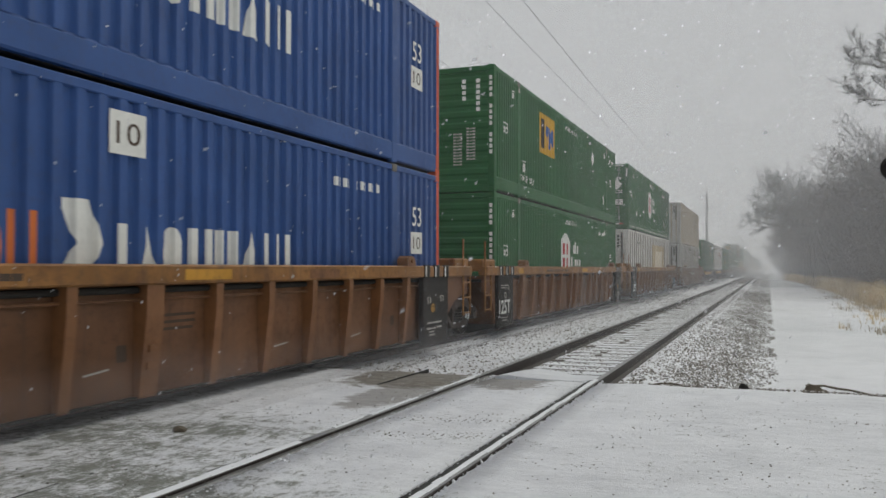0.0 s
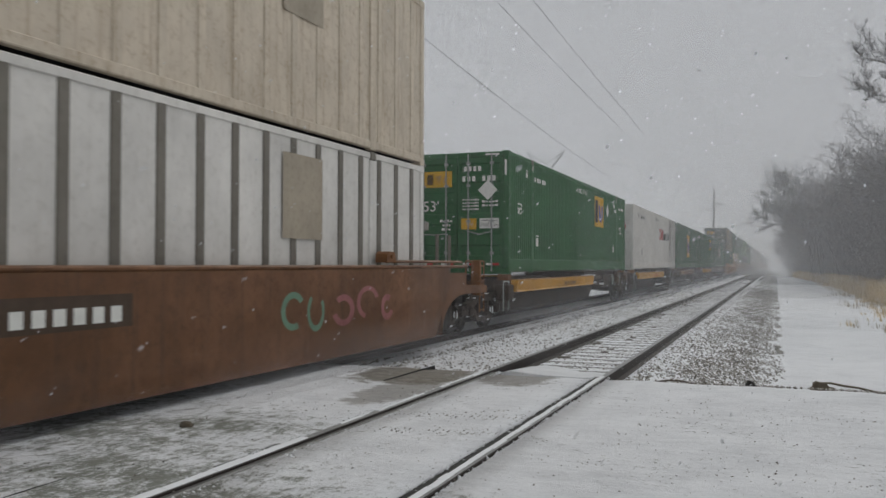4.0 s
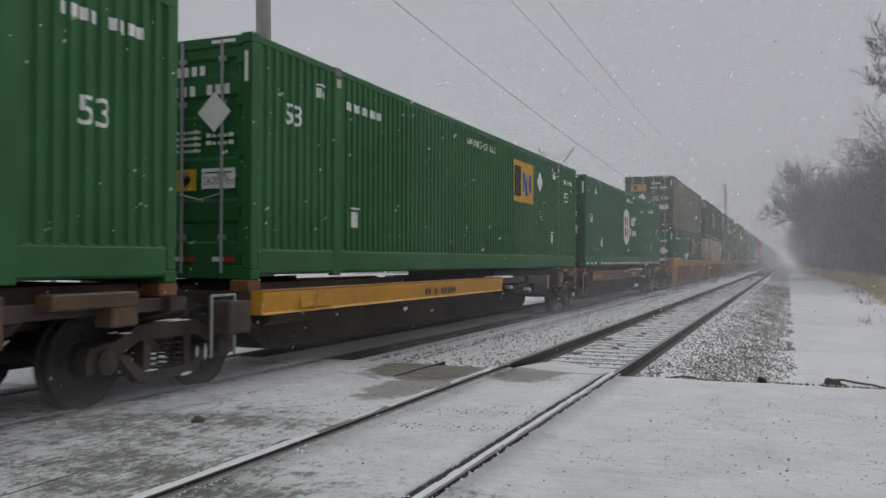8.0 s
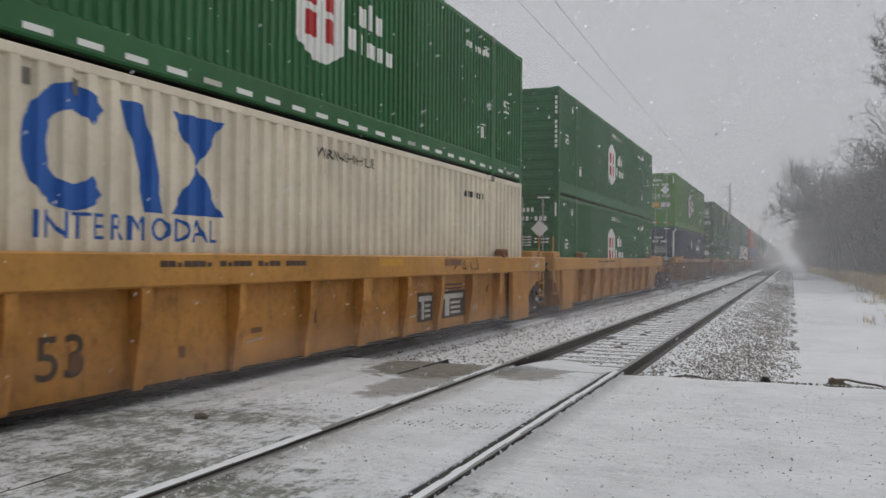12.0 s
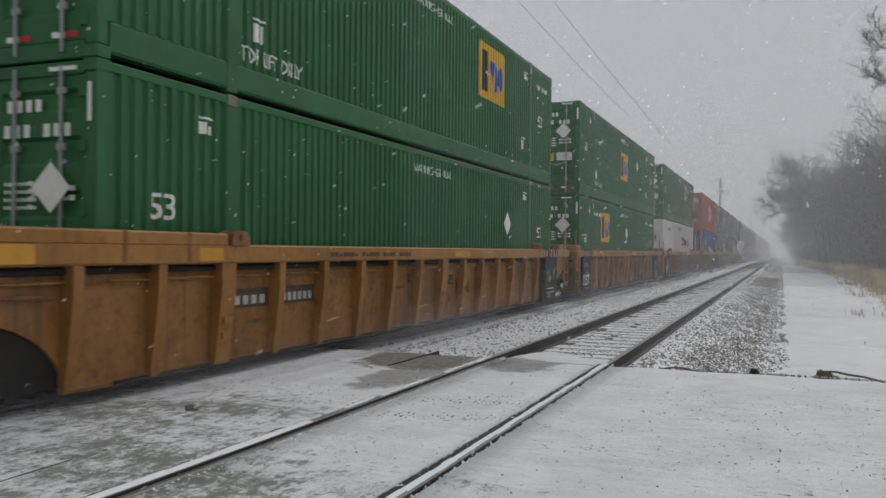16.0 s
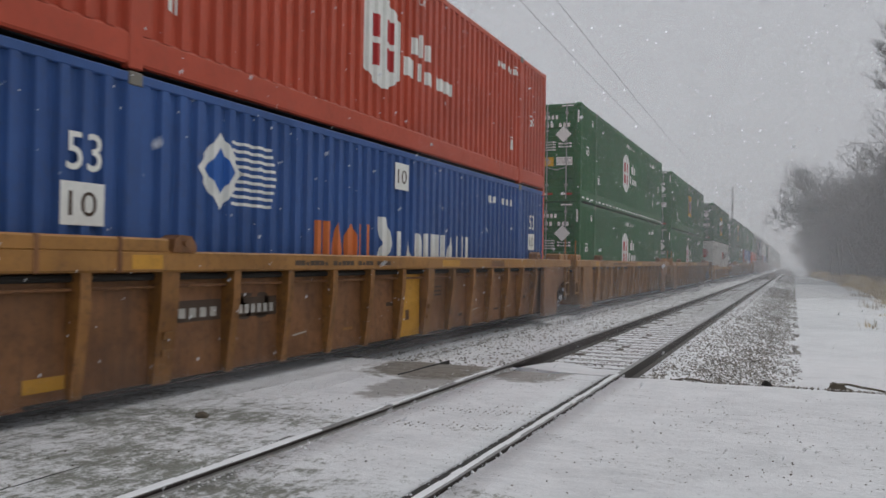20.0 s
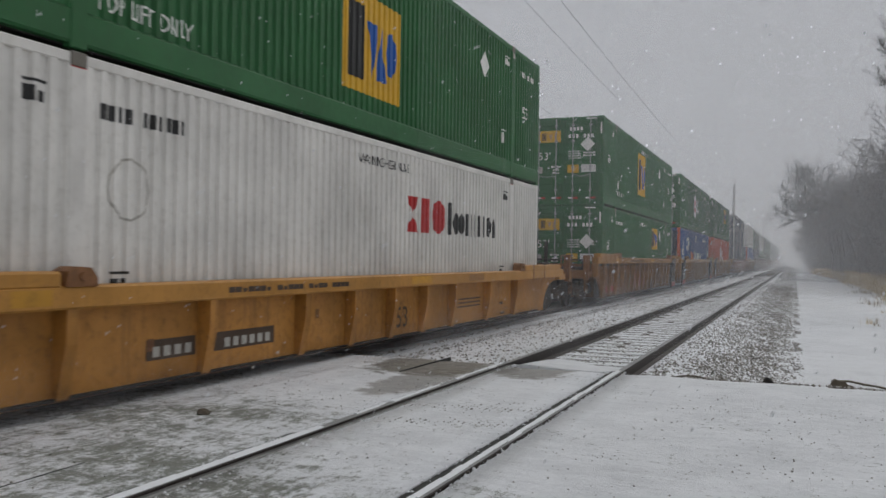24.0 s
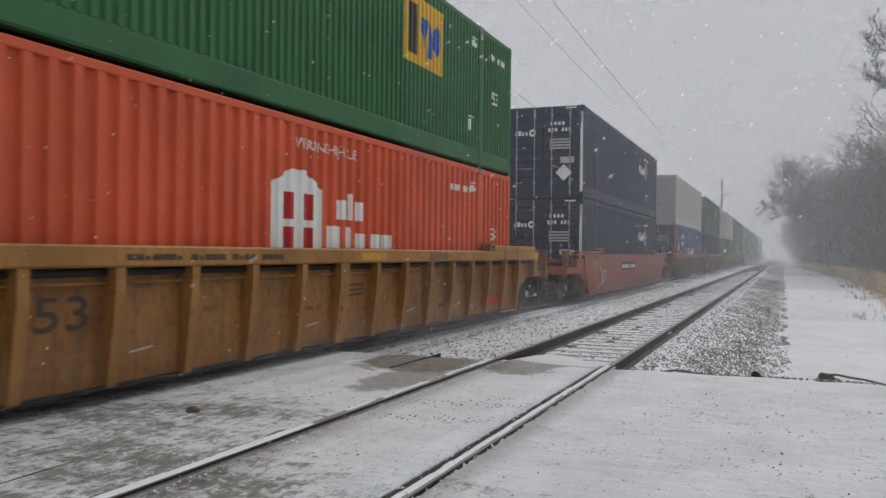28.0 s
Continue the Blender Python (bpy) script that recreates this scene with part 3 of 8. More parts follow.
def build_track(name, centre, z, label, tie_from, tie_to):
    track = tagged(new(name), label, "railway track", kind="structure")
    track.location = (centre, 0, z)
    for side in (-1, 1):
        bm = bmesh.new()
        prism(bm, RAIL_PROFILE, "y", -60.0, 900.0)
        r = part("rail", bm, RAIL_STEEL, track, at=(side * 0.752, 0, 0))
        bm = bmesh.new()
        box(bm, -0.033, 0.033, -60.0, 900.0, 0.0, 0.0025)
        part("rail_head", bm, DULL_RAIL, r, "worn grey running surface")
        # snow trodden onto the rail where the road crosses, broken by wet steel
        bm = bmesh.new()
        y, top = 1.0, ROAD_END - 0.1
        r3 = random.Random(side * 3 + int(centre))
        while y < top:
            step = r3.uniform(0.12, 0.5)
            a0, a1 = -0.046 + r3.uniform(-0.008, 0.010), (0.008 if side > 0 else 0.030) + r3.uniform(-0.010, 0.008)
            if side < 0 and y > 5.4:
                a1 -= r3.uniform(0.02, 0.045)
                if r3.random() < 0.4:
                    y += step
                    continue
            prism(bm, [(a0, 0.0026), (a1, 0.0026), (a1 - 0.006, 0.009), (a0 + 0.006, 0.010)], "y", y, min(y + step, top))
            y += step + (0.002 if side > 0 else 0.002)
        part("snow_strip", bm, CLEAN_SNOW, r, "snow trodden onto the rail")
        bm = bmesh.new()
        box(bm, -0.03, 0.03, -6.0, ROAD_END - 0.05, -0.12, -0.03)
        part("groove_filler", bm, RUBBER if side > 0 else DARK_SLUSH, r, "rubber groove strip", at=(side * 0.072, 0, 0))
        bm = bmesh.new()
        box(bm, -0.034, 0.034, -6.0, ROAD_END - 0.05, -0.12, -0.07)
        part("groove_filler", bm, RUBBER if side > 0 else DARK_SLUSH, r, "dark wheel groove", at=(-side * 0.072, 0, 0.058 if side > 0 else 0.050))
        bm = bmesh.new()
        for q in range(24):
            y0 = -6.0 + (ROAD_END + 5.95) * q / 24
            soft_box(bm, -0.014, 0.014, y0, y0 + (ROAD_END + 5.95) / 24, -0.12, -0.011 - 0.004 * (q % 3 == 1), 0.004)
        part("groove_lip", bm, SLUSH if side < 0 else RUBBER, r, "lip of the wheel groove", at=(-side * 0.114, 0, 0.004 if side < 0 else -0.004))
    rng = random.Random(centre)
    ties = []
    for k in range(8):
        r2 = random.Random(k)
        bm = bmesh.new()
        soft_box(bm, -1.17, 1.17, -0.115, 0.115, -0.33, -0.165, 0.015)
        wood = len(bm.faces)
        for a, b in ((-1.15, -0.84), (-0.66, 0.66), (0.84, 1.15)):
            x = a
            while x < b - 0.05:
                w = min(b - x, r2.uniform(0.1, 0.5))
                if r2.random() < 0.6:
                    v = box(bm, x, x + w, -0.125 + r2.uniform(0, 0.05), 0.125 - r2.uniform(0, 0.09), -0.166, -0.166 + r2.uniform(0.006, 0.016))
                    for q in v[4:]:
                        q.co.x += r2.uniform(-0.02, 0.02)
                        q.co.y *= 0.8
                x += w + r2.uniform(0, 0.05)
        bm.faces.ensure_lookup_table()
        for f in bm.faces[wood:]:
            f.material_index = 1
        me = mesh_of("tie", bm, TIE_WOOD)
        me.materials.append(CLEAN_SNOW)
        ties.append(me)
    y, i = tie_from, 0
    while y < tie_to:
        part("tie", ties[rng.randrange(8)], None, track, at=pose(0, y, 0, 0, 0, rng.uniform(-0.8, 0.8)))
        y += 0.53 + rng.uniform(-0.02, 0.02)
        i += 1
    verts, faces = [], []
    while y < 320:
        b = len(verts)
        verts += [(sx, y + sy, sz) for sz in (-0.25, -0.16) for sy in (-0.115, 0.115) for sx in (-1.3, 1.3)]
        faces += [tuple(b + i for i in f) for f in ((4, 5, 7, 6), (0, 1, 5, 4), (2, 6, 7, 3))]
        y += 0.53
    far = part("far_ties", raw_mesh("far_ties", verts, faces, TIE_WOOD), TIE_WOOD, track)
    tagged(far, kind="stuff")
    return track


def scatter_stones(name, label, count, place, mat, seed, size=(0.018, 0.045)):
    """Loose broken stones, each its own lump."""
    rng = np.random.default_rng(seed)
    base = np.array([(1, 0, 0.1), (-0.9, 0.1, 0), (0.1, 1, -0.1), (0, -0.95, 0.1), (0.15, 0.1, 0.8), (0, 0, -0.7)])
    tri = np.array([(0, 2, 4), (2, 1, 4), (1, 3, 4), (3, 0, 4), (2, 0, 5), (1, 2, 5), (3, 1, 5), (0, 3, 5)])
    pts = place(rng, count)
    n = len(pts)
    jit = base[None] * (0.75 + 0.5 * rng.random((n, 6, 3)))
    ang = rng.random(n) * 6.283
    c, s = np.cos(ang), np.sin(ang)
    x = jit[..., 0] * c[:, None] - jit[..., 1] * s[:, None]
    y = jit[..., 0] * s[:, None] + jit[..., 1] * c[:, None]
    v = np.stack([x, y, jit[..., 2]], -1) * (size[0] + (size[1] - size[0]) * rng.random(n) ** 1.6)[:, None, None] + pts[:, None]
    f = (tri[None] + 6 * np.arange(n)[:, None, None]).reshape(-1, 3)
    ob = new(name, raw_mesh(name, v.reshape(-1, 3).tolist(), f.tolist(), mat))
    tagged(ob, label, "gravel", kind="stuff")
    return ob


def shoulder(rng, n):
    y = 10.75 + 52 * rng.random(n) ** 1.5
    x = -1.90 + 2.03 * rng.random(n) ** 0.85
    edge = 0.02 + 0.10 * np.sin(y * 1.7) + 0.08 * np.sin(y * 4.1)
    keep = (x < edge) | (rng.random(n) < 0.06)
    clump = 0.5 + 0.5 * np.sin(x * 5.1 + 2 * np.sin(y * 1.3)) * np.sin(y * 2.3 + x)
    thin = rng.random(n) < np.clip(0.30 + (x + 1.75) * 0.33, 0, 1) * (0.35 + 0.65 * clump)
    x, y = x[keep & thin], y[keep & thin]
    z = np.array([ground_height(a, b) for a, b in zip(x, y)])
    return np.stack([x, y, z - 0.001], -1)


def shoulder_far(rng, n):
    y = 45 + 190 * rng.random(n) ** 1.3
    x = -1.5 + 1.55 * rng.random(n) ** 0.8
    z = np.array([ground_height(a, b) for a, b in zip(x, y)])
    return np.stack([x, y, z], -1)


def between(rng, n):
    y = 10.7 + 40 * rng.random(n) ** 1.4
    x = -5.95 + 2.3 * rng.random(n)
    thin = rng.random(n) < np.where(x > -4.0, 0.9, np.where(x < -5.4, 0.8, 0.25))
    x, y = x[thin], y[thin]
    z = np.array([ground_height(a, b) for a, b in zip(x, y)])
    return np.stack([x, y, z - 0.001], -1)


def in_track(rng, n):
    y = 12.2 + 45 * rng.random(n) ** 1.4
    x = NEAR - 0.68 + 1.36 * rng.random(n)
    z = np.full(n, -0.168)
    return np.stack([x, y, z], -1)


def build_drift():
    """Snow blown in between the rails where the paving ends."""
    bm = bmesh.new()
    nx, ny = 12, 14
    rows = []
    for j in range(ny + 1):
        v = j / ny
        rows.append([])
        for i in range(nx + 1):
            u = i / nx
            x = NEAR - 0.70 + 1.40 * u
            start = ROAD_END + 0.36 * max(0, 0.9 - 1.6 * u)
            y = start - 0.05 + (2.3 - 0.5 * u) * v + 0.15 * noise.noise((u * 4, v * 3, 1)) * v
            z = -0.035 - 0.16 * v ** 1.3 + 0.012 * noise.noise((x * 4, y * 4, 2)) - (0.03 if i in (0, nx) else 0)
            rows[-1].append(bm.verts.new((x, y, z)))
    for j in range(ny):
        for i in range(nx):
            f = bm.faces.new((rows[j][i], rows[j][i + 1], rows[j + 1][i + 1], rows[j + 1][i]))
            f.smooth = True
    rim = rows[0][::-1]
    low = [bm.verts.new((v.co.x, v.co.y, -0.22)) for v in rim]
    for k in range(len(rim) - 1):
        bm.faces.new((rim[k + 1], rim[k], low[k], low[k + 1]))
    ob = new("snow_drift", mesh_of("snow_drift", bm, SNOW))
    tagged(ob, "white snow drift between the rails beside the paving", "snow", kind="stuff")


def groove_snow(rng, n):
    """Clods of snow that lie ragged along the edges of the wheel grooves."""
    k = rng.integers(0, 4, n)
    x = np.array([NEAR + 0.61, NEAR + 0.81, NEAR - 0.60, NEAR - 0.82])[k] + rng.normal(0, 0.022, n)
    y = 1.5 + 9.0 * rng.random(n)
    return np.stack([x, y, np.full(n, -0.02) + 0.006 * rng.random(n)], -1)


def tyre_rows(rng, n):
    """Crumbs in dotted rows that follow the road across the rails."""
    k = rng.integers(0, 4, n)
    x = np.where(k < 2, -3.35 + 1.25 * np.round(rng.random(n) * 22) / 22, -1.8 + 3.4 * rng.random(n))
    y = np.array([7.28, 6.55, 8.35, 5.9])[k] + 0.10 * np.sin(x * 2.2) + rng.normal(0, 0.07, n)
    return np.stack([x, y, np.full(n, -0.010)], -1)


def road_rim(rng, n):
    x = -1.3 + 3.6 * rng.random(n)
    y = ROAD_END + 0.06 + 0.12 * np.sin(x * 3.1) + rng.normal(0, 0.05, n)
    return np.stack([x, y, np.full(n, -0.028) - 0.12 * np.clip(y - ROAD_END, 0, 1)], -1)


def crumbs(rng, n):
    x = -9 + 12 * rng.random(n)
    y = 2.5 + 7.9 * rng.random(n)
    return np.stack([x, y, np.full(n, -0.012)], -1)


build_ground()
build_road()
near_track = build_track("track_near", NEAR, 0.0, "empty railway track half buried in snow", 12.3, 90)
far_track = build_track("track_far", FAR, FAR_Z, "snowy railway track under the passing train", 11.2, 60)
scatter_stones("ballast_shoulder", "grey ballast stones showing through snow", 78000, shoulder, STONE, 3, (0.012, 0.031))
scatter_stones("ballast_far", "grey ballast stones showing through snow", 9000, shoulder_far, STONE, 8, (0.018, 0.04))
scatter_stones("ballast_middle", "ballast stones between the tracks dusted with snow", 16000, between, STONE, 4, (0.012, 0.034))
scatter_stones("ballast_in_track", "ballast stones between the ties dusted with snow", 6500, in_track, STONE, 6, (0.008, 0.02))
scatter_stones("edge_debris", "dark crumbs of stone and dirt along the road's end", 420, road_rim, STONE, 22, (0.006, 0.026))
build_drift()
scatter_stones("snow_clods", "small clods of snow along the rail grooves", 2200, groove_snow, CLEAN_SNOW, 15, (0.004, 0.02))
scatter_stones("road_grit", "bits of grit and ice on the road", 4200, crumbs, STONE, 5, (0.002, 0.010))
scatter_stones("tyre_prints", "rows of dark crumbs pressed out by tyres", 330, tyre_rows, STONE, 25, (0.004, 0.011))


# ---- the train ----
SPEED = 15.95                    # metres a second towards the camera
TRAIN_X, WELL_Z, SPINE_Z = -7.07, 0.21, 1.15
HALF, WIDE, TALL = 8.075, 1.295, 2.9
MOVING = []                      # (thing, x, y at the start, z)


def side_profile(pitch):
    """The corrugated side, from end to end: rows of (y, x)."""
    deep = 1.260 if pitch < 0.22 else 1.243
    pts = [(-HALF, 1.292), (-7.93, 1.292)]
    for a, b in ((-7.93, -6.16), (-5.94, 5.94), (6.16, 7.93)):
        n = max(1, round((b - a) / pitch))
        p = (b - a) / n
        for i in range(n):
            s = a + i * p
            pts += [(s + 0.001, 1.288), (s + 0.38 * p, 1.288), (s + 0.50 * p, deep), (s + 0.88 * p, deep), (s + p - 0.001, 1.288)]
        if b < 7:
            pts += [(b, 1.292), (b + 0.22, 1.292)]
    return pts + [(7.93, 1.292), (HALF, 1.292)]


PROFILES = {p: side_profile(p) for p in (0.17, 0.27)}


def wall_sheet(sign, z0, z1, pitch):
    bm = bmesh.new()
    cols = [[bm.verts.new((sign * x, y, z)) for z in (z0, z1)] for y, x in PROFILES[pitch]]
    for a, b in zip(cols, cols[1:]):
        bm.faces.new((a[0], b[0], b[1], a[1]))
    return bm


def end_sheet(y):
    """A closed end with upright ribs."""
    bm = bmesh.new()
    s = 1 if y > 0 else -1
    cols, x = [], -1.13
    k = 0
    while x < 1.131:
        d = 0.04 if k % 4 in (1, 2) else 0.0
        cols.append([bm.verts.new((x, y - s * (0.02 + d), z)) for z in (0.3, 2.78)])
        x += 0.0565 if k % 2 else 0.1
        k += 1
    for a, b in zip(cols, cols[1:]):
        bm.faces.new((a[0], b[0], b[1], a[1]))
    return bm


def door_leaf(x0, x1):
    """A steel door leaf with shallow pressed bands."""
    bm = bmesh.new()
    rows = [(0.18, 0), (0.42, 0), (0.46, 1), (0.66, 1), (0.70, 0), (0.92, 0), (0.96, 1), (1.16, 1), (1.20, 0), (1.42, 0), (1.46, 1), (1.66, 1),
            (1.70, 0), (1.92, 0), (1.96, 1), (2.16, 1), (2.20, 0), (2.42, 0), (2.46, 1), (2.60, 1), (2.64, 0), (2.76, 0)]
    y = -HALF + 0.035
    grid = []
    for z, d in rows:
        inset = 0.03 * d
        grid.append([bm.verts.new(p) for p in ((x0, y, z), (x0 + 0.06, y, z), (x0 + 0.09, y + inset, z), (x1 - 0.09, y + inset, z), (x1 - 0.06, y, z), (x1, y, z))])
    for a, b in zip(grid, grid[1:]):
        for i in range(5):
            bm.faces.new((a[i], a[i + 1], b[i + 1], b[i]))
    return bm


def build_container(style, paint_mat, label, post_mat=None, end_mat=None, doors=True, dark_door=None, rod_mat=None, pitch=0.17):
    c = tagged(new("shipping_container"), label, "shipping container", group="containers on the train")
    face = end_mat or paint_mat
    edge = paint_mat
    if style == "corrugated":
        for s in (-1, 1):
            part("side_wall", wall_sheet(s, 0.36, 2.80, pitch), paint_mat, c)
    else:
        for s in (-1, 1):
            bm = bmesh.new()
            box(bm, min(s * 1.25, s * 1.272), max(s * 1.25, s * 1.272), -7.95, 7.95, 0.16, 2.80)
            part("side_wall", bm, paint_mat, c)
        bm = bmesh.new()
        prism(bm, [(1.272, -0.072), (1.290, -0.058), (1.290, 0.058), (1.272, 0.072)], "z", 0.16, 2.80)
        strip = mesh_of("side_post", bm, post_mat or paint_mat)
        for s in (-1, 1):
            for i in range(25):
                y = -7.56 + 15.12 * i / 24
                part("side_post", strip, None, c, at=pose(0, y, 0, 0, 0, 0 if s > 0 else 180))
    for s in (-1, 1):
        bm = bmesh.new()
        lo, hi = sorted((s * 1.18, s * 1.293))
        soft_box(bm, lo, hi, -7.92, 7.92, 2.79, TALL - 0.012, 0.012)
        part("top_rail", bm, edge, c)
        bm = bmesh.new()
        if style == "corrugated":
            prism(bm, [(s * 1.20, 0.06), (s * 1.275, 0.06), (s * 1.291, 0.085), (s * 1.291, 0.34), (s * 1.262, 0.375), (s * 1.20, 0.375)], "y", -7.92, 7.92)
        else:
            soft_box(bm, lo, hi, -7.92, 7.92, 0.05, 0.17, 0.012)
        part("bottom_rail", bm, edge, c)
        for e in (-1, 1):
            bm = bmesh.new()
            soft_box(bm, lo - (0.03 if s > 0 else 0), hi + (0.03 if s < 0 else 0), e * 8.0 - 0.073, e * 8.0 + 0.073, 0.12, TALL - 0.12, 0.015)
            for z in (0.0, TALL - 0.118):
                soft_box(bm, *sorted((s * 1.13, s * 1.296)), e * 7.99 - 0.089, e * 7.99 + 0.089, z + 0.001, z + 0.118, 0.008)
            part("corner_post", bm, face if e < 0 else edge, c)
            bm = bmesh.new()
            soft_box(bm, *sorted((s * 1.2, s * 1.2985)), e * 6.05 - 0.10, e * 6.05 + 0.10, 0.02, TALL - 0.13, 0.012)
            part("lifting_post", bm, edge, c)
            bm = bmesh.new()
            soft_box(bm, *sorted((s * 1.12, s * 1.305)), e * 6.05 - 0.09, e * 6.05 + 0.09, TALL - 0.13, TALL - 0.002, 0.008)
            part("lifting_casting", bm, POSTGREY, c)
    bm = bmesh.new()
    soft_box(bm, -1.17, 1.17, -8.0, 8.0, TALL - 0.05, TALL - 0.015, 0.008)
    part("roof", bm, edge, c)
    bm = bmesh.new()
    soft_box(bm, -1.19, 1.19, -8.0, 8.0, 0.05, 0.18, 0.01)
    part("floor", bm, BLACK, c)
    part("end_wall", end_sheet(HALF), edge, c)
    for e in (-1, 1):
        for z0, z1, nm in ((2.76, TALL - 0.015, "end_header"), (0.005, 0.17, "end_sill")):
            bm = bmesh.new()
            soft_box(bm, -1.14, 1.14, e * 8.0 - 0.06, e * 8.0 + 0.06, z0, z1, 0.01)
            part(nm, bm, face if e < 0 else edge, c)
    if doors:
        for k, (a, b) in enumerate(((-1.135, -0.012), (0.012, 1.135))):
            bm = door_leaf(a, b)
            xe = a if k == 0 else b
            for z in (0.35, 0.9, 1.5, 2.1, 2.6):
                box(bm, xe - 0.05, xe + 0.05, -HALF - 0.006, -HALF + 0.03, z - 0.05, z + 0.05)
            d = part("door", bm, dark_door or face, c)
            for x in (a + 0.27, b - 0.27):
                bm = bmesh.new()
                rod(bm, (x, -HALF + 0.005, 0.07), (x, -HALF + 0.005, 2.85), 0.019, 8)
                for z in (0.5, 1.25, 2.1, 2.62):
                    box(bm, x - 0.05, x + 0.05, -HALF + 0.0, -HALF + 0.034, z - 0.03, z + 0.03)
                part("lock_rod", bm, rod_mat or GALV, d)
            bm = bmesh.new()
            for x in (a + 0.27, b - 0.27):
                rod(bm, (x, -HALF - 0.02, 0.95 + 0.06 * k), (x + 0.34 * (1 if x < (a + b) / 2 else -1), -HALF - 0.02, 0.93), 0.013, 6)
            part("handle", bm, rod_mat or GALV, d)
    else:
        if style == "corrugated":
            bm = bmesh.new()
            rows = []
            for i in range(60):
                z = 0.17 + 2.59 * i / 59
                rows.append([bm.verts.new((x, -HALF + 0.03 + (0.02 if (i // 3) % 2 else 0), z)) for x in (-1.14, 1.14)])
            for a, b in zip(rows, rows[1:]):
                bm.faces.new((a[0], a[1], b[1], b[0]))
            part("front_wall", bm, face, c)
        else:
            bm = bmesh.new()
            box(bm, -1.14, 1.14, -HALF + 0.05, -HALF + 0.07, 0.17, 2.77)
            part("front_wall", bm, face, c)
            for i in range(7):
                bm = bmesh.new()
                x = -0.98 + 1.96 * i / 6
                prism(bm, [(x - 0.05, -HALF + 0.05), (x - 0.035, -HALF + 0.02), (x + 0.035, -HALF + 0.02), (x + 0.05, -HALF + 0.05)], "z", 0.17, 2.77)
                part("front_post", bm, post_mat or face, c)
    return c


# ---- running gear ----
WHEEL_R = 0.457
SPINNING = []


def crusted(bm, name, mat, spots):
    """The mesh with clots of frozen snow stuck to it."""
    bm.faces.ensure_lookup_table()
    clean = len(bm.faces)
    for k, (x, y, z, sx, sy, sz) in enumerate(spots):
        made = bmesh.ops.create_icosphere(bm, subdivisions=1, radius=1.0)["verts"]
        for v in made:
            w = 1 + 0.5 * noise.noise(v.co * 1.9 + Vector((k * 3.1, 0, 0)))
            v.co = Vector((x + v.co.x * sx * w, y + v.co.y * sy * w, z + v.co.z * sz * w))
    bm.faces.ensure_lookup_table()
    for f in bm.faces[clean:]:
        f.material_index = 1
    me = mesh_of(name, bm, mat)
    me.materials.append(CLEAN_SNOW)
    return me


def wheelset_mesh():
    bm = bmesh.new()
    for s in (-1, 1):
        prof = [(0.68, 0.06), (0.68, 0.16), (0.70, 0.18), (0.715, 0.36), (0.69, 0.40), (0.685, 0.487), (0.715, 0.485), (0.725, 0.46), (0.82, WHEEL_R),
                (0.825, 0.43), (0.80, 0.40), (0.765, 0.36), (0.79, 0.19), (0.83, 0.16), (0.83, 0.085), (1.05, 0.075)]
        lathe_x(bm, [(s * x, r) for x, r in prof], 0, 0, 28)
        # casting marks on the wheel plate
        for k in range(4):
            a = k * math.pi / 2 + 0.4
            rod(bm, (s * 0.80, 0.25 * math.cos(a), 0.25 * math.sin(a)), (s * 0.775, 0.25 * math.cos(a), 0.25 * math.sin(a)), 0.03, 6)
    rod(bm, (-0.7, 0, 0), (0.7, 0, 0), 0.08, 10)
    return mesh_of("wheelset", bm, STEEL)


def frame_mesh():
    """Cast side frame of a freight truck: a bowed truss with openings over the springs."""
    bm = bmesh.new()
    top = [(-1.12, 0.50), (-1.08, 0.60), (-0.75, 0.64), (-0.45, 0.78), (0.45, 0.78), (0.75, 0.64), (1.08, 0.60), (1.12, 0.50)]
    mid = [(-1.12, 0.36), (-1.05, 0.36), (-0.70, 0.50), (-0.42, 0.62), (0.42, 0.62), (0.70, 0.50), (1.05, 0.36), (1.12, 0.36)]
    prism(bm, top + mid[::-1], "x", -0.075, 0.075)
    prism(bm, [(-0.72, 0.50), (-0.42, 0.20), (0.42, 0.20), (0.72, 0.50), (0.60, 0.50), (0.36, 0.30), (-0.36, 0.30), (-0.60, 0.50)], "x", -0.07, 0.07)
    for s in (-1, 1):
        prism(bm, [(s * 0.36, 0.25), (s * 0.27, 0.25), (s * 0.24, 0.64), (s * 0.36, 0.64)], "x", -0.065, 0.065)
        for side in (-1, 1):
            lathe_x(bm, [(side * x, r) for x, r in ((0.02, 0.125), (0.12, 0.125), (0.135, 0.09), (0.15, 0.05))], s * 0.89, WHEEL_R, 14)
            for k in range(3):
                a = k * 2.094 + 0.5
                rod(bm, (side * 0.12, s * 0.89 + 0.085 * math.cos(a), WHEEL_R + 0.085 * math.sin(a)), (side * 0.16, s * 0.89 + 0.085 * math.cos(a), WHEEL_R + 0.085 * math.sin(a)), 0.016, 6)
    return crusted(bm, "side_frame", UNDER, [(s * 0.07, y, z, 0.025, ly, lz) for s in (-1, 1) for y, z, ly, lz in
                                             ((-0.62, 0.71, 0.10, 0.012), (0.15, 0.785, 0.22, 0.010), (0.74, 0.645, 0.12, 0.012), (-0.25, 0.305, 0.13, 0.012), (0.28, 0.205, 0.10, 0.02), (0.46, 0.42, 0.012, 0.07), (0.60, 0.40, 0.02, 0.09), (0.78, 0.60, 0.08, 0.02))])


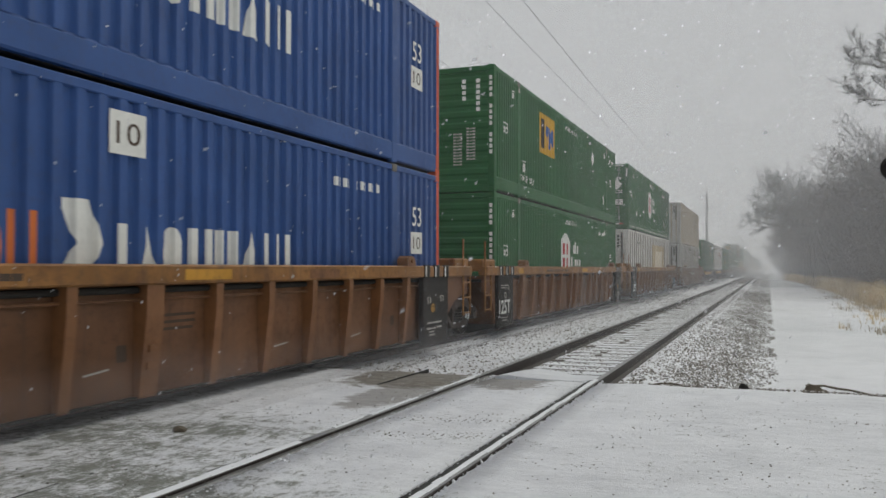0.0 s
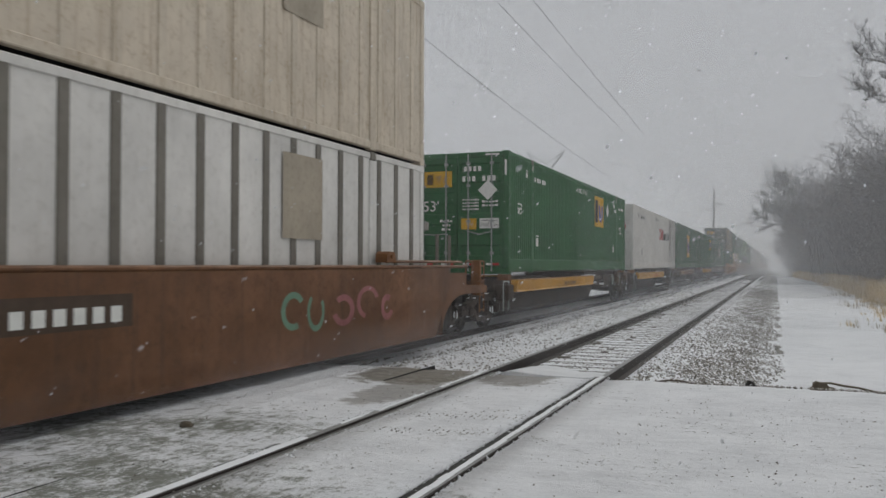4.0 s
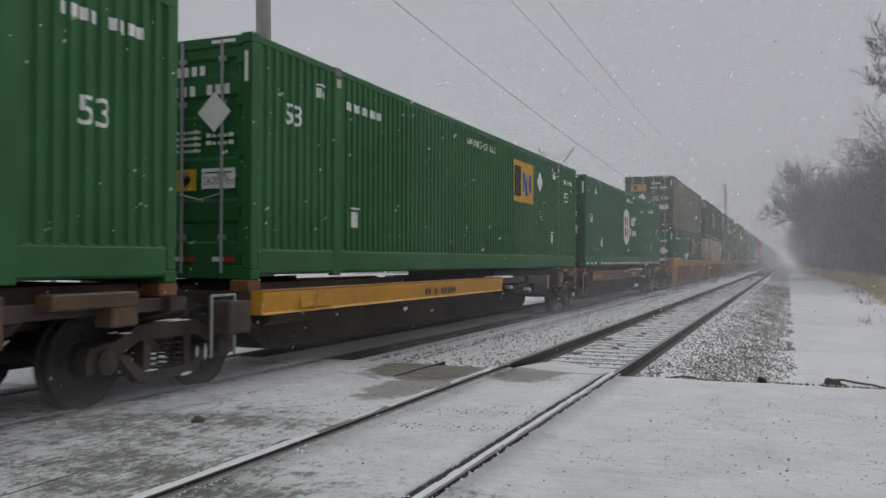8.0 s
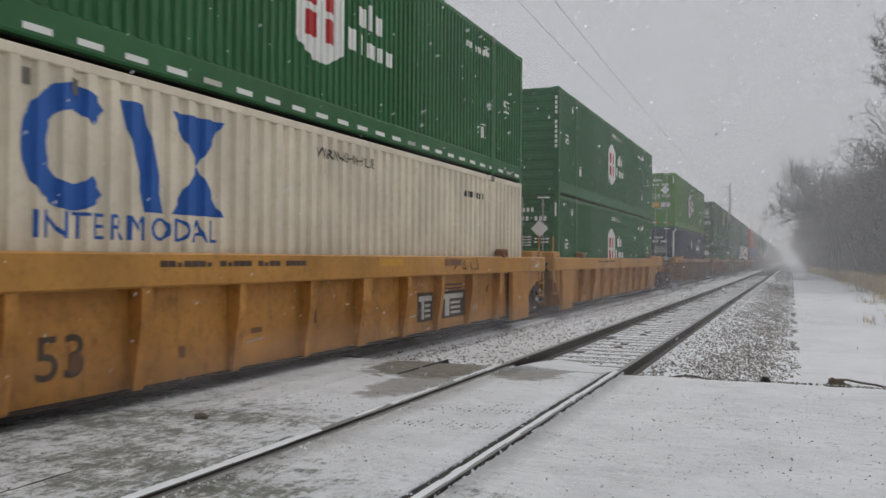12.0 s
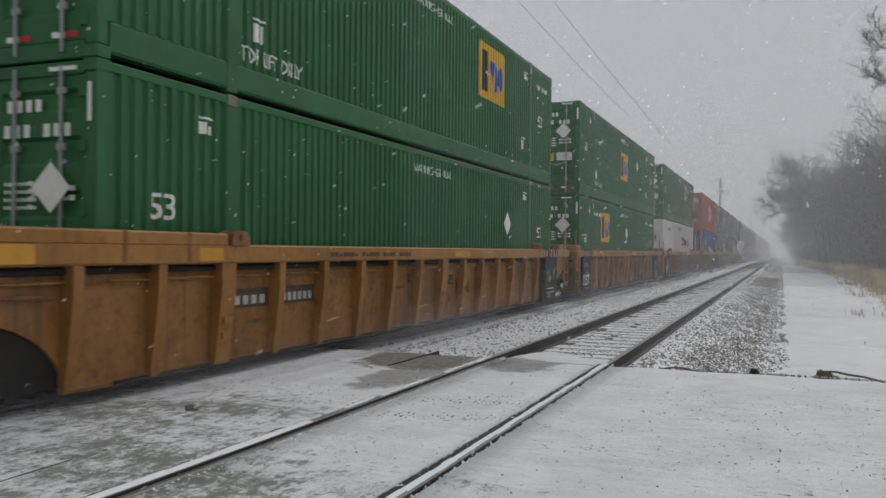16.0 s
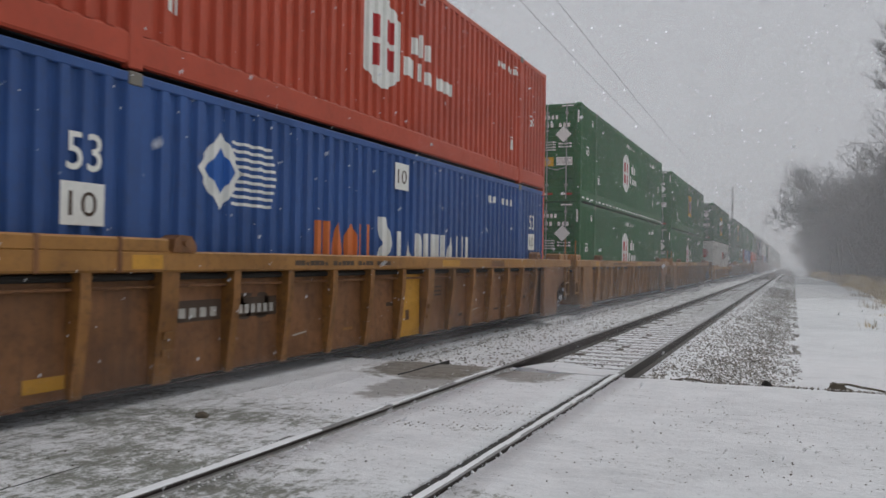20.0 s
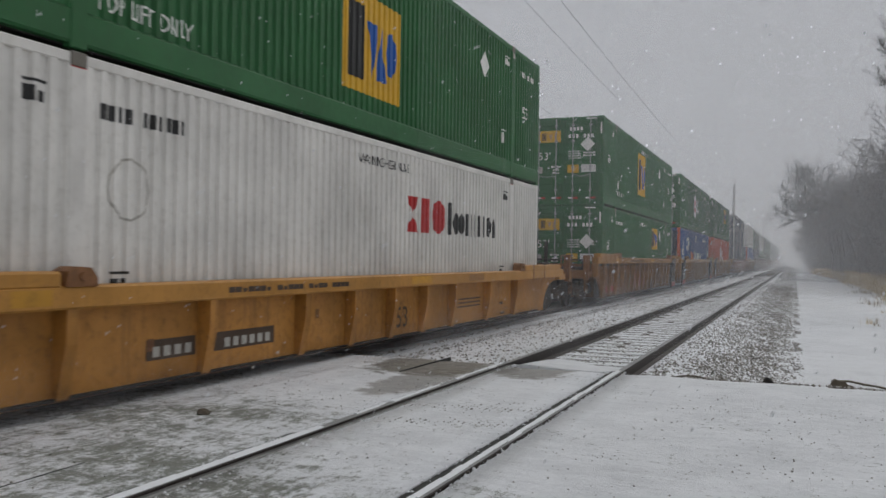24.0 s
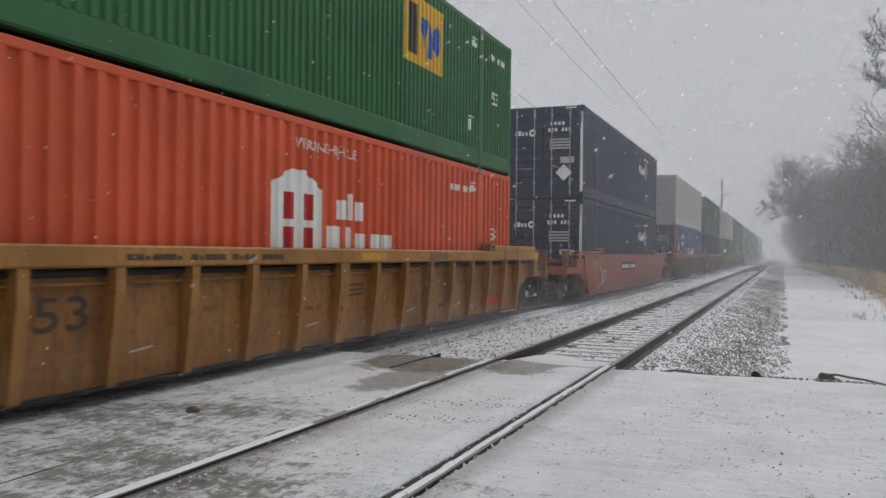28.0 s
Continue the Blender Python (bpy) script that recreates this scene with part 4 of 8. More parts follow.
def spring_mesh():
    bm = bmesh.new()
    for y in (-0.17, 0.0, 0.17):
        for k in range(5):
            ring_rod(bm, (0, y, 0.33 + 0.055 * k), (0, 0.12, 1), 0.062, 0.014, 12, 5)
    return mesh_of("springs", bm, STEEL)


WHEELSET, FRAME, SPRINGS = wheelset_mesh(), frame_mesh(), spring_mesh()


def add_truck(car, y):
    bm = bmesh.new()
    soft_box(bm, -0.98, 0.98, -0.2, 0.2, 0.46, 0.66, 0.03)
    box(bm, -0.3, 0.3, -0.3, 0.3, 0.6, 0.74)
    t = part("truck", bm, UNDER, car, "grimy brown-black cast steel two-axle truck", at=(0, y, 0))
    for s in (-1, 1):
        part("side_frame", FRAME, None, t, at=(s * 0.99, 0, 0))
        part("springs", SPRINGS, None, t, at=(s * 0.99, 0, 0))
    for e in (-1, 1):
        w = new("wheelset", WHEELSET)
        w.parent = t
        w.matrix_parent_inverse = Matrix.Translation((0, e * 0.89, WHEEL_R))
        SPINNING.append(w)
    bm = bmesh.new()
    for s in (-1, 1):
        for e in (-1, 1):
            box(bm, s * 0.745 - 0.045, s * 0.745 + 0.045, e * 0.40 - 0.03, e * 0.40 + 0.03, 0.36, 0.60)
    rod(bm, (-0.9, 0.36, 0.45), (0.9, 0.36, 0.45), 0.04, 6)
    rod(bm, (-0.9, -0.36, 0.45), (0.9, -0.36, 0.45), 0.04, 6)
    part("brake_gear", bm, UNDER, t)
    return t


def arch(y0, y1, z0, z1, n=8):
    """Quarter curve from (y0, z0) rising to (y1, z1)."""
    return [(y0 + (y1 - y0) * (1 - math.cos(a)), z0 + (z1 - z0) * math.sin(a)) for a in (math.pi / 2 * i / n for i in range(n + 1))]


def grab_iron(bm, x, y0, y1, z0, z1, r=0.016):
    rod(bm, (x, y0, z0), (x, y0, z1), r, 6)
    rod(bm, (x, y0, z1), (x, y1, z1), r, 6)
    rod(bm, (x, y1, z1), (x, y1, z0), r, 6)


def rib_spots(style, front, rear):
    """Where the side posts stand along a well car: each with its width."""
    if style == "smooth":
        return []
    if style == "deep":
        ys = [-6.1, -4.65, -3.2, -1.72, -0.24, 1.21, 2.72, 4.15, 5.85] if front == "coupler" else [-5.82, -4.34, -2.84, -1.37, 0.10, 1.52, 2.90, 4.41, 6.08]
        wide = (-0.24, 0.10, 6.08)
    elif style == "low":
        ys = [-6.26, -4.40, -2.56, -1.30, -0.05, 1.15, 2.42, 4.25, 6.0]
        wide = ()
    elif front == rear == "joint":
        ys = [-6.32, -5.31, -4.30, -3.34, -2.28, -0.94, -0.19, 0.58, 1.98, 2.98, 3.96, 4.96, 6.02]
        wide = (-6.32, -0.19)
    else:
        ys = [(1.058 if k < 0 else 1.03) * k for k in range(-8 if front == "coupler" else -6, 9 if rear == "coupler" else 7)]
        wide = [y for y in ys if abs(abs(y) - 6.31) < 0.1 or y == 0.0]
    return [(y, 0.125 if y in wide else 0.062) for y in ys]


def build_well_car(mat, chord_mat, front, rear, style, label, post_mat=None, plates=False):
    """One unit of a well car. Ends: 'joint' shares a truck with its neighbour, 'coupler' stands on a truck of its own."""
    car = tagged(new("well_car"), label, "well car", group="freight cars of the train")
    low = 0.165
    tall_chord = 0.335 if style == "deep" else 0.20
    crest = 1.14 if style == "low" else 1.47
    c0 = crest - tall_chord
    ribs = rib_spots(style, front, rear)
    for s in (-1, 1):
        bm = bmesh.new()
        skin = 1.50 if style == "smooth" else 1.325
        lo, hi = sorted((s * skin, s * (skin + 0.02)))
        if style == "smooth":
            prism(bm, [(-8.75, 0.98), (-8.5, 0.72), (-8.1, low), (8.1, low), (8.5, 0.72), (8.75, 0.98), (8.75, 1.36), (-8.75, 1.36)], "x", lo, hi)
        else:
            box(bm, lo, hi, -7.9 if front == "joint" else -8.45, 7.9 if rear == "joint" else 8.45, low, c0 + 0.02)
        part("side_sheet", bm, mat, car)
        bm = bmesh.new()
        ends = [9.3 if e == "joint" else 9.72 for e in (front, rear)]
        soft_box(bm, *sorted((s * 1.33, s * 1.53)), -ends[0], ends[1], c0 if style != "smooth" else 1.36, crest if style != "smooth" else 1.42, 0.02)
        part("top_chord", bm, chord_mat, car)
        if style != "smooth":
            bm = bmesh.new()
            prism(bm, [(s * 1.30, low - 0.012), (s * 1.362, low - 0.012), (s * 1.362, low + 0.012), (s * 1.346, low + 0.02), (s * 1.30, low + 0.02)], "y", -7.9 if front == "joint" else -8.44, 7.9 if rear == "joint" else 8.44)
            part("bottom_sill", bm, mat, car)
        if style == "ribbed":
            y0, y1 = -7.2 if front == "joint" else -9.4, 7.2 if rear == "joint" else 9.4
            bm = bmesh.new()
            rod(bm, (s * 1.40, y0, c0 - 0.145), (s * 1.40, y1, c0 - 0.145), 0.017, 6)
            part("brake_pipe", bm, mat, car)
            # second pipe, black and thick to draw the chord's shade as a band
            bm = bmesh.new()
            rod(bm, (s * 1.385, y0, c0 - 0.05), (s * 1.385, y1, c0 - 0.05), 0.034, 8)
            part("conduit", bm, BLACK, car)
        shared = {}
        for y, half in ribs:
            if half not in shared:
                bm = bmesh.new()
                prism(bm, [(1.335, low), (1.395, low), (1.415, low + 0.03), (1.50, c0 - 0.30), (1.505, c0), (1.335, c0)], "y", -half, half)
                if half > 0.1:
                    for z in (0.45, 0.62, 0.92):
                        box(bm, 1.40, 1.47 if z < 0.5 else 1.495, -half * 0.55, half * 0.55, z, z + 0.07)
                shared[half] = mesh_of("side_post", bm, post_mat or mat)
            part("side_post", shared[half], None, car, at=pose(0, y, 0, 0, 0, 0 if s > 0 else 180))
        for y in (-6.05, 6.05):
            bm = bmesh.new()
            g = math.copysign(6.2, y)
            prism(bm, [(g - 0.17, crest - 0.01), (g - 0.15, crest + 0.12), (g - 0.06, crest + 0.16), (g + 0.10, crest + 0.15), (g + 0.17, crest + 0.06), (g + 0.17, crest - 0.01)], "x", *sorted((s * 1.35, s * 1.545)))
            rod(bm, (s * 1.40, g, crest + 0.08), (s * 1.57, g, crest + 0.08), 0.035, 8)
            part("container_guide", bm, CAR_RUST, car)
        for e, kind in ((-1, front), (1, rear)):
            if kind == "joint":
                # black plate with markings, then the arched cover over the shared truck
                bm = bmesh.new()
                soft_box(bm, *sorted((s * 1.42, s * 1.52)), *((-8.48, -7.34) if e < 0 else (6.78, 7.96)), 0.10, c0 + 0.0, 0.012)
                part("marking_plate", bm, BLACK, car, "black plate with white markings") if plates else part("end_plate", bm, mat, car)
                bm = bmesh.new()
                foot = 8.44 if e < 0 else 7.94
                out = [(e * foot, c0), (e * 9.25, c0), (e * 9.25, 0.92)] + [(e * (9.25 - (9.2 - foot) * math.sin(a)), 0.92 - 0.72 * (1 - math.cos(a))) for a in (math.pi / 2 * i / 8 for i in range(1, 9))] + [(e * foot, 0.2)]
                prism(bm, out, "x", *sorted((s * 1.38, s * 1.44)))
                part("arch_plate", bm, mat, car)
                for k in range(3 if plates else 0):
                    bm = bmesh.new()
                    y = (-7.44, -7.85, -8.30)[k] if e < 0 else (6.90, 7.35, 7.82)[k]
                    soft_box(bm, *sorted((s * 1.50, s * 1.545)), y - 0.12, y + 0.12, c0 - 0.01, 1.485, 0.01)
                    part("chord_band", bm, BLACK, car, "black band on the chord")
                bm = bmesh.new()
                soft_box(bm, *sorted((s * 1.05, s * 1.45)), *sorted((e * 8.5, e * 9.3)), 1.36, 1.62, 0.03)
                part("end_bracket", bm, chord_mat, car)
                bm = bmesh.new()
                y = e * 9.1
                rod(bm, (s * 1.48, y - 0.2, 0.5), (s * 1.48, y - 0.2, 2.0), 0.022, 6)
                rod(bm, (s * 1.48, y + 0.2, 0.5), (s * 1.48, y + 0.2, 1.5), 0.022, 6)
                for z in (0.55, 0.85, 1.15, 1.45):
                    rod(bm, (s * 1.48, y - 0.2, z), (s * 1.48, y + 0.2, z), 0.016, 6)
                part("ladder", bm, chord_mat, car)
            else:
                bm = bmesh.new()
                out = [(e * 8.4, c0), (e * 9.72, c0), (e * 9.72, 1.04), (e * 10.98, 1.0), (e * 10.98, 0.86), (e * 9.62, 0.86)] + [(e * (9.62 - 1.15 * math.sin(a)), 0.86 - 0.70 * (1 - math.cos(a))) for a in (math.pi / 2 * i / 8 for i in range(1, 9))]
                prism(bm, out, "x", *sorted((s * 1.32, s * 1.349 if style != "smooth" else s * 1.49)))
                part("arch_plate", bm, mat, car)
                # added black sheet: hides the container and keeps the arch opening dark
                bm = bmesh.new()
                box(bm, *sorted((s * 1.305, s * 1.32)), *sorted((e * 8.02, e * 9.3)), low + 0.05, 1.15)
                part("splash_plate", bm, BLACK, car, "added black sheet that keeps the arch opening dark")
                bm = bmesh.new()
                soft_box(bm, *sorted((s * 1.32, s * 1.532)), *sorted((e * 6.4, e * 9.42)), crest - 0.02, crest + 0.12 if style != "smooth" else 1.5, 0.02)
                part("raised_chord", bm, chord_mat, car)
                if style != "smooth":
                    for yy in (7.05, 7.95):
                        bm = bmesh.new()
                        soft_box(bm, *sorted((s * 1.33, s * 1.538)), e * yy - 0.03, e * yy + 0.03, c0 - 0.002, crest + 0.122, 0.008)
                        part("chord_strap", bm, CAR_RUST, car)
                    bm = bmesh.new()
                    soft_box(bm, *sorted((s * 1.36, s * 1.50)), *sorted((e * 9.46, e * 9.73)), 0.87, c0 + 0.01, 0.015)
                    box(bm, *sorted((s * 1.48, s * 1.503)), *sorted((e * 9.55, e * 9.64)), 0.98, 1.14)
                    part("end_post", bm, post_mat or mat, car)
                bm = bmesh.new()
                grab_iron(bm, s * 1.40, e * 9.95, e * 10.3, 1.0, 1.5)
                grab_iron(bm, s * 1.42, e * 10.72, e * 10.98, 0.45, 1.5)
                for z in (0.5, 0.8, 1.1, 1.4):
                    rod(bm, (s * 1.42, e * 10.72, z), (s * 1.42, e * 10.98, z), 0.016, 6)
                part("ladder", bm, CAR_RUST, car)
                bm = bmesh.new()
                soft_box(bm, *sorted((s * 1.30, s * 1.46)), *sorted((e * 10.62, e * 10.72)), 0.8, 1.52, 0.012)
                part("corner_stake", bm, CAR_RUST, car)
    bm = bmesh.new()
    box(bm, -1.40, 1.40, -7.9, 7.9, low, low + 0.027)
    part("well_floor", bm, BLACK, car)
    for e, kind in ((-1, front), (1, rear)):
        bm = bmesh.new()
        prism(bm, [(e * 8.16, low), (e * 8.35, 0.9), (e * 8.35, 1.25), (e * 8.28, 1.25), (e * 8.28, 0.9), (e * 8.10, low)], "x", -1.32, 1.32)
        part("bulkhead", bm, mat, car)
        reach = 9.6 if kind == "joint" else 11.0
        bm = bmesh.new()
        soft_box(bm, -0.42, 0.42, *sorted((e * 8.25, e * reach)), 0.76, 1.12, 0.03)
        part("centre_sill", bm, mat, car)
        if kind == "coupler":
            bm = bmesh.new()
            soft_box(bm, -1.42, 1.42, *sorted((e * 10.85, e * 11.02)), 0.84, 1.08, 0.02)
            part("end_beam", bm, mat, car)
            bm = bmesh.new()
            soft_box(bm, -1.3, 1.3, *sorted((e * 8.55, e * 10.84)), 1.125, 1.16, 0.008)
            part("platform", bm, BLACK, car, "black open-grid end platform")
            bm = bmesh.new()
            soft_box(bm, -0.10, 0.10, *sorted((e * 10.6, e * 11.55)), 0.72, 0.92, 0.02)
            soft_box(bm, -0.17, 0.17, *sorted((e * 11.45, e * 11.82)), 0.66, 0.98, 0.04)
            part("coupler", bm, STEEL, car)
            bm = bmesh.new()
            tube(bm, [(0.45, e * (10.65 + 1.1 * i / 10), 0.75 - 0.35 * math.sin(math.pi * i / 10)) for i in range(11)], 0.025)
            part("air_hose", bm, RUBBER, car)
            bm = bmesh.new()
            rod(bm, (-1.30, e * 10.8, 1.38), (1.30, e * 10.8, 1.38), 0.025, 6)
            for x in (-1.30, -0.45, 0.45, 1.30):
                rod(bm, (x, e * 10.8, 1.1), (x, e * 10.8, 1.38), 0.02, 6)
            part("end_rail", bm, BLACK, car)
            for x, y in ((-0.75, 10.45), (-0.1, 9.75)):
                bm = bmesh.new()
                soft_box(bm, x - 0.05, x + 0.05, e * y - 0.05, e * y + 0.05, 1.14, 1.93, 0.01)
                part("stanchion", bm, BLACK, car)
            # clutter and pipes added under the platform, mostly black to darken the gap
            bm = bmesh.new()
            soft_box(bm, -0.95, -0.30, *sorted((e * 8.9, e * 9.5)), 0.80, 1.12, 0.03)
            part("brake_cylinder", bm, BLACK, car)
            bm = bmesh.new()
            soft_box(bm, 0.45, 1.15, *sorted((e * 10.0, e * 10.45)), 0.62, 1.10, 0.03)
            part("valve_box", bm, BLACK, car)
            bm = bmesh.new()
            tube(bm, [(1.28, e * 8.5, 1.30), (1.30, e * 9.2, 1.28), (1.22, e * 9.8, 1.12), (0.9, e * 10.3, 1.05), (0.6, e * 10.6, 0.95)], 0.022)
            part("pipe", bm, BLACK, car)
            bm = bmesh.new()
            tube(bm, [(1.36, e * 8.6, 1.0), (1.36, e * 9.4, 1.02), (1.34, e * 10.2, 0.9)], 0.02)
            part("pipe", bm, CAR_RUST, car)
            if mat is CAR_BROWN and e > 0:
                for y in (10.2, 9.55):
                    bm = bmesh.new()
                    rod(bm, (0.95, e * y, 1.12), (0.95, e * y, 2.02), 0.035, 8)
                    part("stanchion", bm, POSTGREY, car)
            if (e > 0 and style in ("ribbed", "low") and mat is not CAR_BROWN) or (e < 0 and style in ("smooth", "deep")):
                wx, wy, wz = -0.15, e * (10.85 if e > 0 else 10.25), 1.70 if e > 0 else 1.80
                ax = Vector((1, -0.55, 0)).normalized()
                sd = Vector((-ax.y, ax.x, 0))
                bm = bmesh.new()
                ring_rod(bm, (wx, wy, wz), tuple(ax), 0.28, 0.022, 24, 6)
                for k in range(6):
                    a = k * math.pi / 3
                    rod(bm, (wx, wy, wz), tuple(Vector((wx, wy, wz)) + 0.28 * (math.cos(a) * sd + Vector((0, 0, math.sin(a))))), 0.016, 5)
                part("brake_wheel", bm, BLACK, car)
                bm = bmesh.new()
                soft_box(bm, wx - 0.22, wx - 0.02, *sorted((wy, wy - e * 0.42)), 1.16, 1.92, 0.06)
                part("brake_stand", bm, BLACK, car)
                if e < 0:
                    bm = bmesh.new()
                    rod(bm, (-0.35, e * 10.0, 1.60), (-0.35, e * 8.75, 1.60), 0.20, 16)
                    part("air_reservoir", bm, BLACK, car)
        else:
            bm = bmesh.new()
            soft_box(bm, -1.3, 1.3, *sorted((e * 8.4, e * 9.0)), 1.12, 1.18, 0.01)
            part("platform", bm, BLACK, car)
    if front == "joint":
        add_truck(car, -9.78)
    else:
        add_truck(car, -9.75)
    if rear == "coupler":
        add_truck(car, 9.75)
    return car


def build_spine_car(sill_mat, first, last, label):
    """One unit of a spine car: a deep centre beam between trucks, with arms that carry the container."""
    car = tagged(new("spine_car"), label, "spine car", group="freight cars of the train")
    tail = 5.5
    bm = bmesh.new()
    prism(bm, [(-8.9, 0.72), (-7.3, 0.62), (-6.6, 0.24), (tail - 0.8, 0.24), (tail, 0.66), (tail + 1.2, 0.76), (8.6, 0.76), (8.6, 0.98), (-8.9, 0.98)], "x", -0.5, 0.5)
    part("centre_beam", bm, UNDER, car)
    bm = bmesh.new()
    box(bm, -0.62, 0.62, -6.6, tail - 0.8, 0.225, 0.25)
    part("beam_flange", bm, UNDER, car)
    for s in (-1, 1):
        bm = bmesh.new()
        x0, x1 = sorted((s * 1.38, s * 1.55))
        prism(bm, [(x0, 1.08), (x1, 1.08), (x1, 1.02), (x1 - s * 0.03, 0.83), (x1, 0.80), (x0, 0.80)], "y", -8.2, 0.5)
        part("side_sill", bm, sill_mat, car, "painted steel side sill")
        bm = bmesh.new()
        soft_box(bm, *sorted((s * 1.42, s * 1.556)), -8.19, 0.48, 1.06, 1.086, 0.006)
        part("sill_edge", bm, CAR_YELLOW, car, "scuffed yellow upper edge of the sill")
        bm = bmesh.new()
        soft_box(bm, *sorted((s * 0.98, s * 1.10)), -7.8, -3.46, 1.05, 1.155, 0.01)
        part("guide_rail", bm, UNDER, car)
        bm = bmesh.new()
        prism(bm, [(4.0, 0.98), (4.2, 0.60), (5.2, 0.60), (5.6, 0.74), (6.2, 0.80), (6.4, 0.98)], "x", *sorted((s * 1.12, s * 1.18)))
        part("hanger_plate", bm, UNDER, car)
        bm = bmesh.new()
        b0 = 5.05 if last else 5.45
        soft_box(bm, *sorted((s * 1.32, s * 1.46)), b0, b0 + 0.45, 0.72, 1.0 if last else 1.14, 0.015)
        part("end_bracket", bm, SILL_BROWN, car, "tan scuffed steel bracket")
        bm = bmesh.new()
        rod(bm, (s * 1.44, b0 + 0.3, 0.76), (s * 1.50, b0 + 0.3, 1.08), 0.022, 8)
        rod(bm, (s * 1.42, b0 - 0.9, 0.70), (s * 1.42, b0 - 0.9, 1.08), 0.028, 8)
        part("stand_pipe", bm, GALV, car, "grey frosted pipe")
        bm = bmesh.new()
        tube(bm, [Vector((s * 1.30, y, 0.86 + 0.05 * math.sin(y * 2.2))) for y in (0.6, 1.5, 2.4, 3.3, 4.2, 5.0)], 0.02, 6)
        part("brake_pipe", bm, UNDER, car)
        bm = bmesh.new()
        for y, z, w in ((-6.14, 0.80, 0.10), (1.8, 0.80, 0.07), (3.2, 0.72, 0.12)):
            prism(bm, [(y - w, z), (y + w, z), (y + w * 0.4, z + 0.05), (y - w * 0.2, z + 0.07)], "x", *sorted((s * 1.20, s * 1.34)))
        part("snow_clot", bm, CLEAN_SNOW, car, "clots of snow caught on the ledges")
        bm = bmesh.new()
        for y, z, w in ((-6.14, 0.77, 0.16), (1.8, 0.77, 0.14), (3.2, 0.69, 0.2)):
            box(bm, *sorted((s * 0.5, s * 1.36)), y - w, y + w, z - 0.03, z + 0.029)
        part("ledge", bm, UNDER, car)
        bm = bmesh.new()
        soft_box(bm, *sorted((s * 1.05, s * 1.30)), 0.6, 7.9, 0.92, 1.05, 0.01)
        part("rear_sill", bm, UNDER, car)
        bm = bmesh.new()
        prism(bm, [(s * 1.05, 1.051), (s * 1.30, 1.051), (s * 1.28, 1.085), (s * 1.08, 1.09)], "y", 0.7, 3.2 if last else 2.0)
        part("snow_strip", bm, CLEAN_SNOW, car, "white snow lying on the sill")
    for y in (-7.98, -6.0, -3.0, 0.0, 3.0, 6.0, 7.98):
        bm = bmesh.new()
        prism(bm, [(-1.4, 1.06), (-0.5, 1.06), (0.5, 1.06), (1.4, 1.06), (1.4, 0.92), (0.5, 0.70), (-0.5, 0.70), (-1.4, 0.92)], "y", y - 0.12, y + 0.12)
        part("cross_arm", bm, UNDER, car)
    for y in (-7.98, 7.98):
        for s in (-1, 1):
            bm = bmesh.new()
            soft_box(bm, s * 1.15 - 0.13, s * 1.15 + 0.13, y - 0.13, y + 0.13, 1.06, SPINE_Z - FAR_Z - 0.002, 0.01)
            part("container_pedestal", bm, CAR_RUST, car)
    bm = bmesh.new()
    soft_box(bm, -0.6, 0.6, -9.2, -8.3, 0.74, 0.98, 0.03)
    part("joint_casting", bm, UNDER, car)
    bm = bmesh.new()
    rod(bm, (1.1, -7.6, 0.78), (1.1, -6.5, 0.78), 0.16, 12)
    part("air_reservoir", bm, UNDER, car)
    for s in (-1, 1):
        bm = bmesh.new()
        soft_box(bm, *sorted((s * 1.2, s * 1.5)), -8.75, -8.35, 0.62, 0.98, 0.02)
        part("end_step", bm, UNDER, car)
        bm = bmesh.new()
        grab_iron(bm, s * 1.45, -9.0, -8.6, 0.4, 1.05)
        part("grab_iron", bm, GALV, car)
    add_truck(car, -9.2)
    bm = bmesh.new()
    soft_box(bm, -1.04, 1.04, 1.4, 7.8, 0.96, SPINE_Z - FAR_Z - 0.006, 0.01)
    part("deck", bm, UNDER, car)
    if last:
        add_truck(car, 7.0)
    for s in (-1, 1):
        bm = bmesh.new()
        soft_box(bm, *sorted((s * 1.32, s * 1.52)), 5.45 if last else 6.3, 6.6 if last else 7.3, 1.0, 1.14, 0.015)
        part("end_beam", bm, CAR_YELLOW if last else SILL_BROWN, car, "orange steel beam above the truck" if last else "rusty steel beam above the truck")
        bm = bmesh.new()
        soft_box(bm, *sorted((s * 1.28, s * 1.50)), 6.98, 7.32, 0.82, 1.13, 0.02)
        part("end_step", bm, SILL_BROWN, car)
    for e, on in ((-1, first), (1, last)):
        if on:
            bm = bmesh.new()
            soft_box(bm, -0.10, 0.10, *sorted((e * 8.6, e * 11.0)), 0.72, 0.92, 0.02)
            soft_box(bm, -1.3, 1.3, *sorted((e * 9.9, e * 10.1)), 0.8, 1.05, 0.02)
            part("coupler", bm, STEEL, car)
    return car


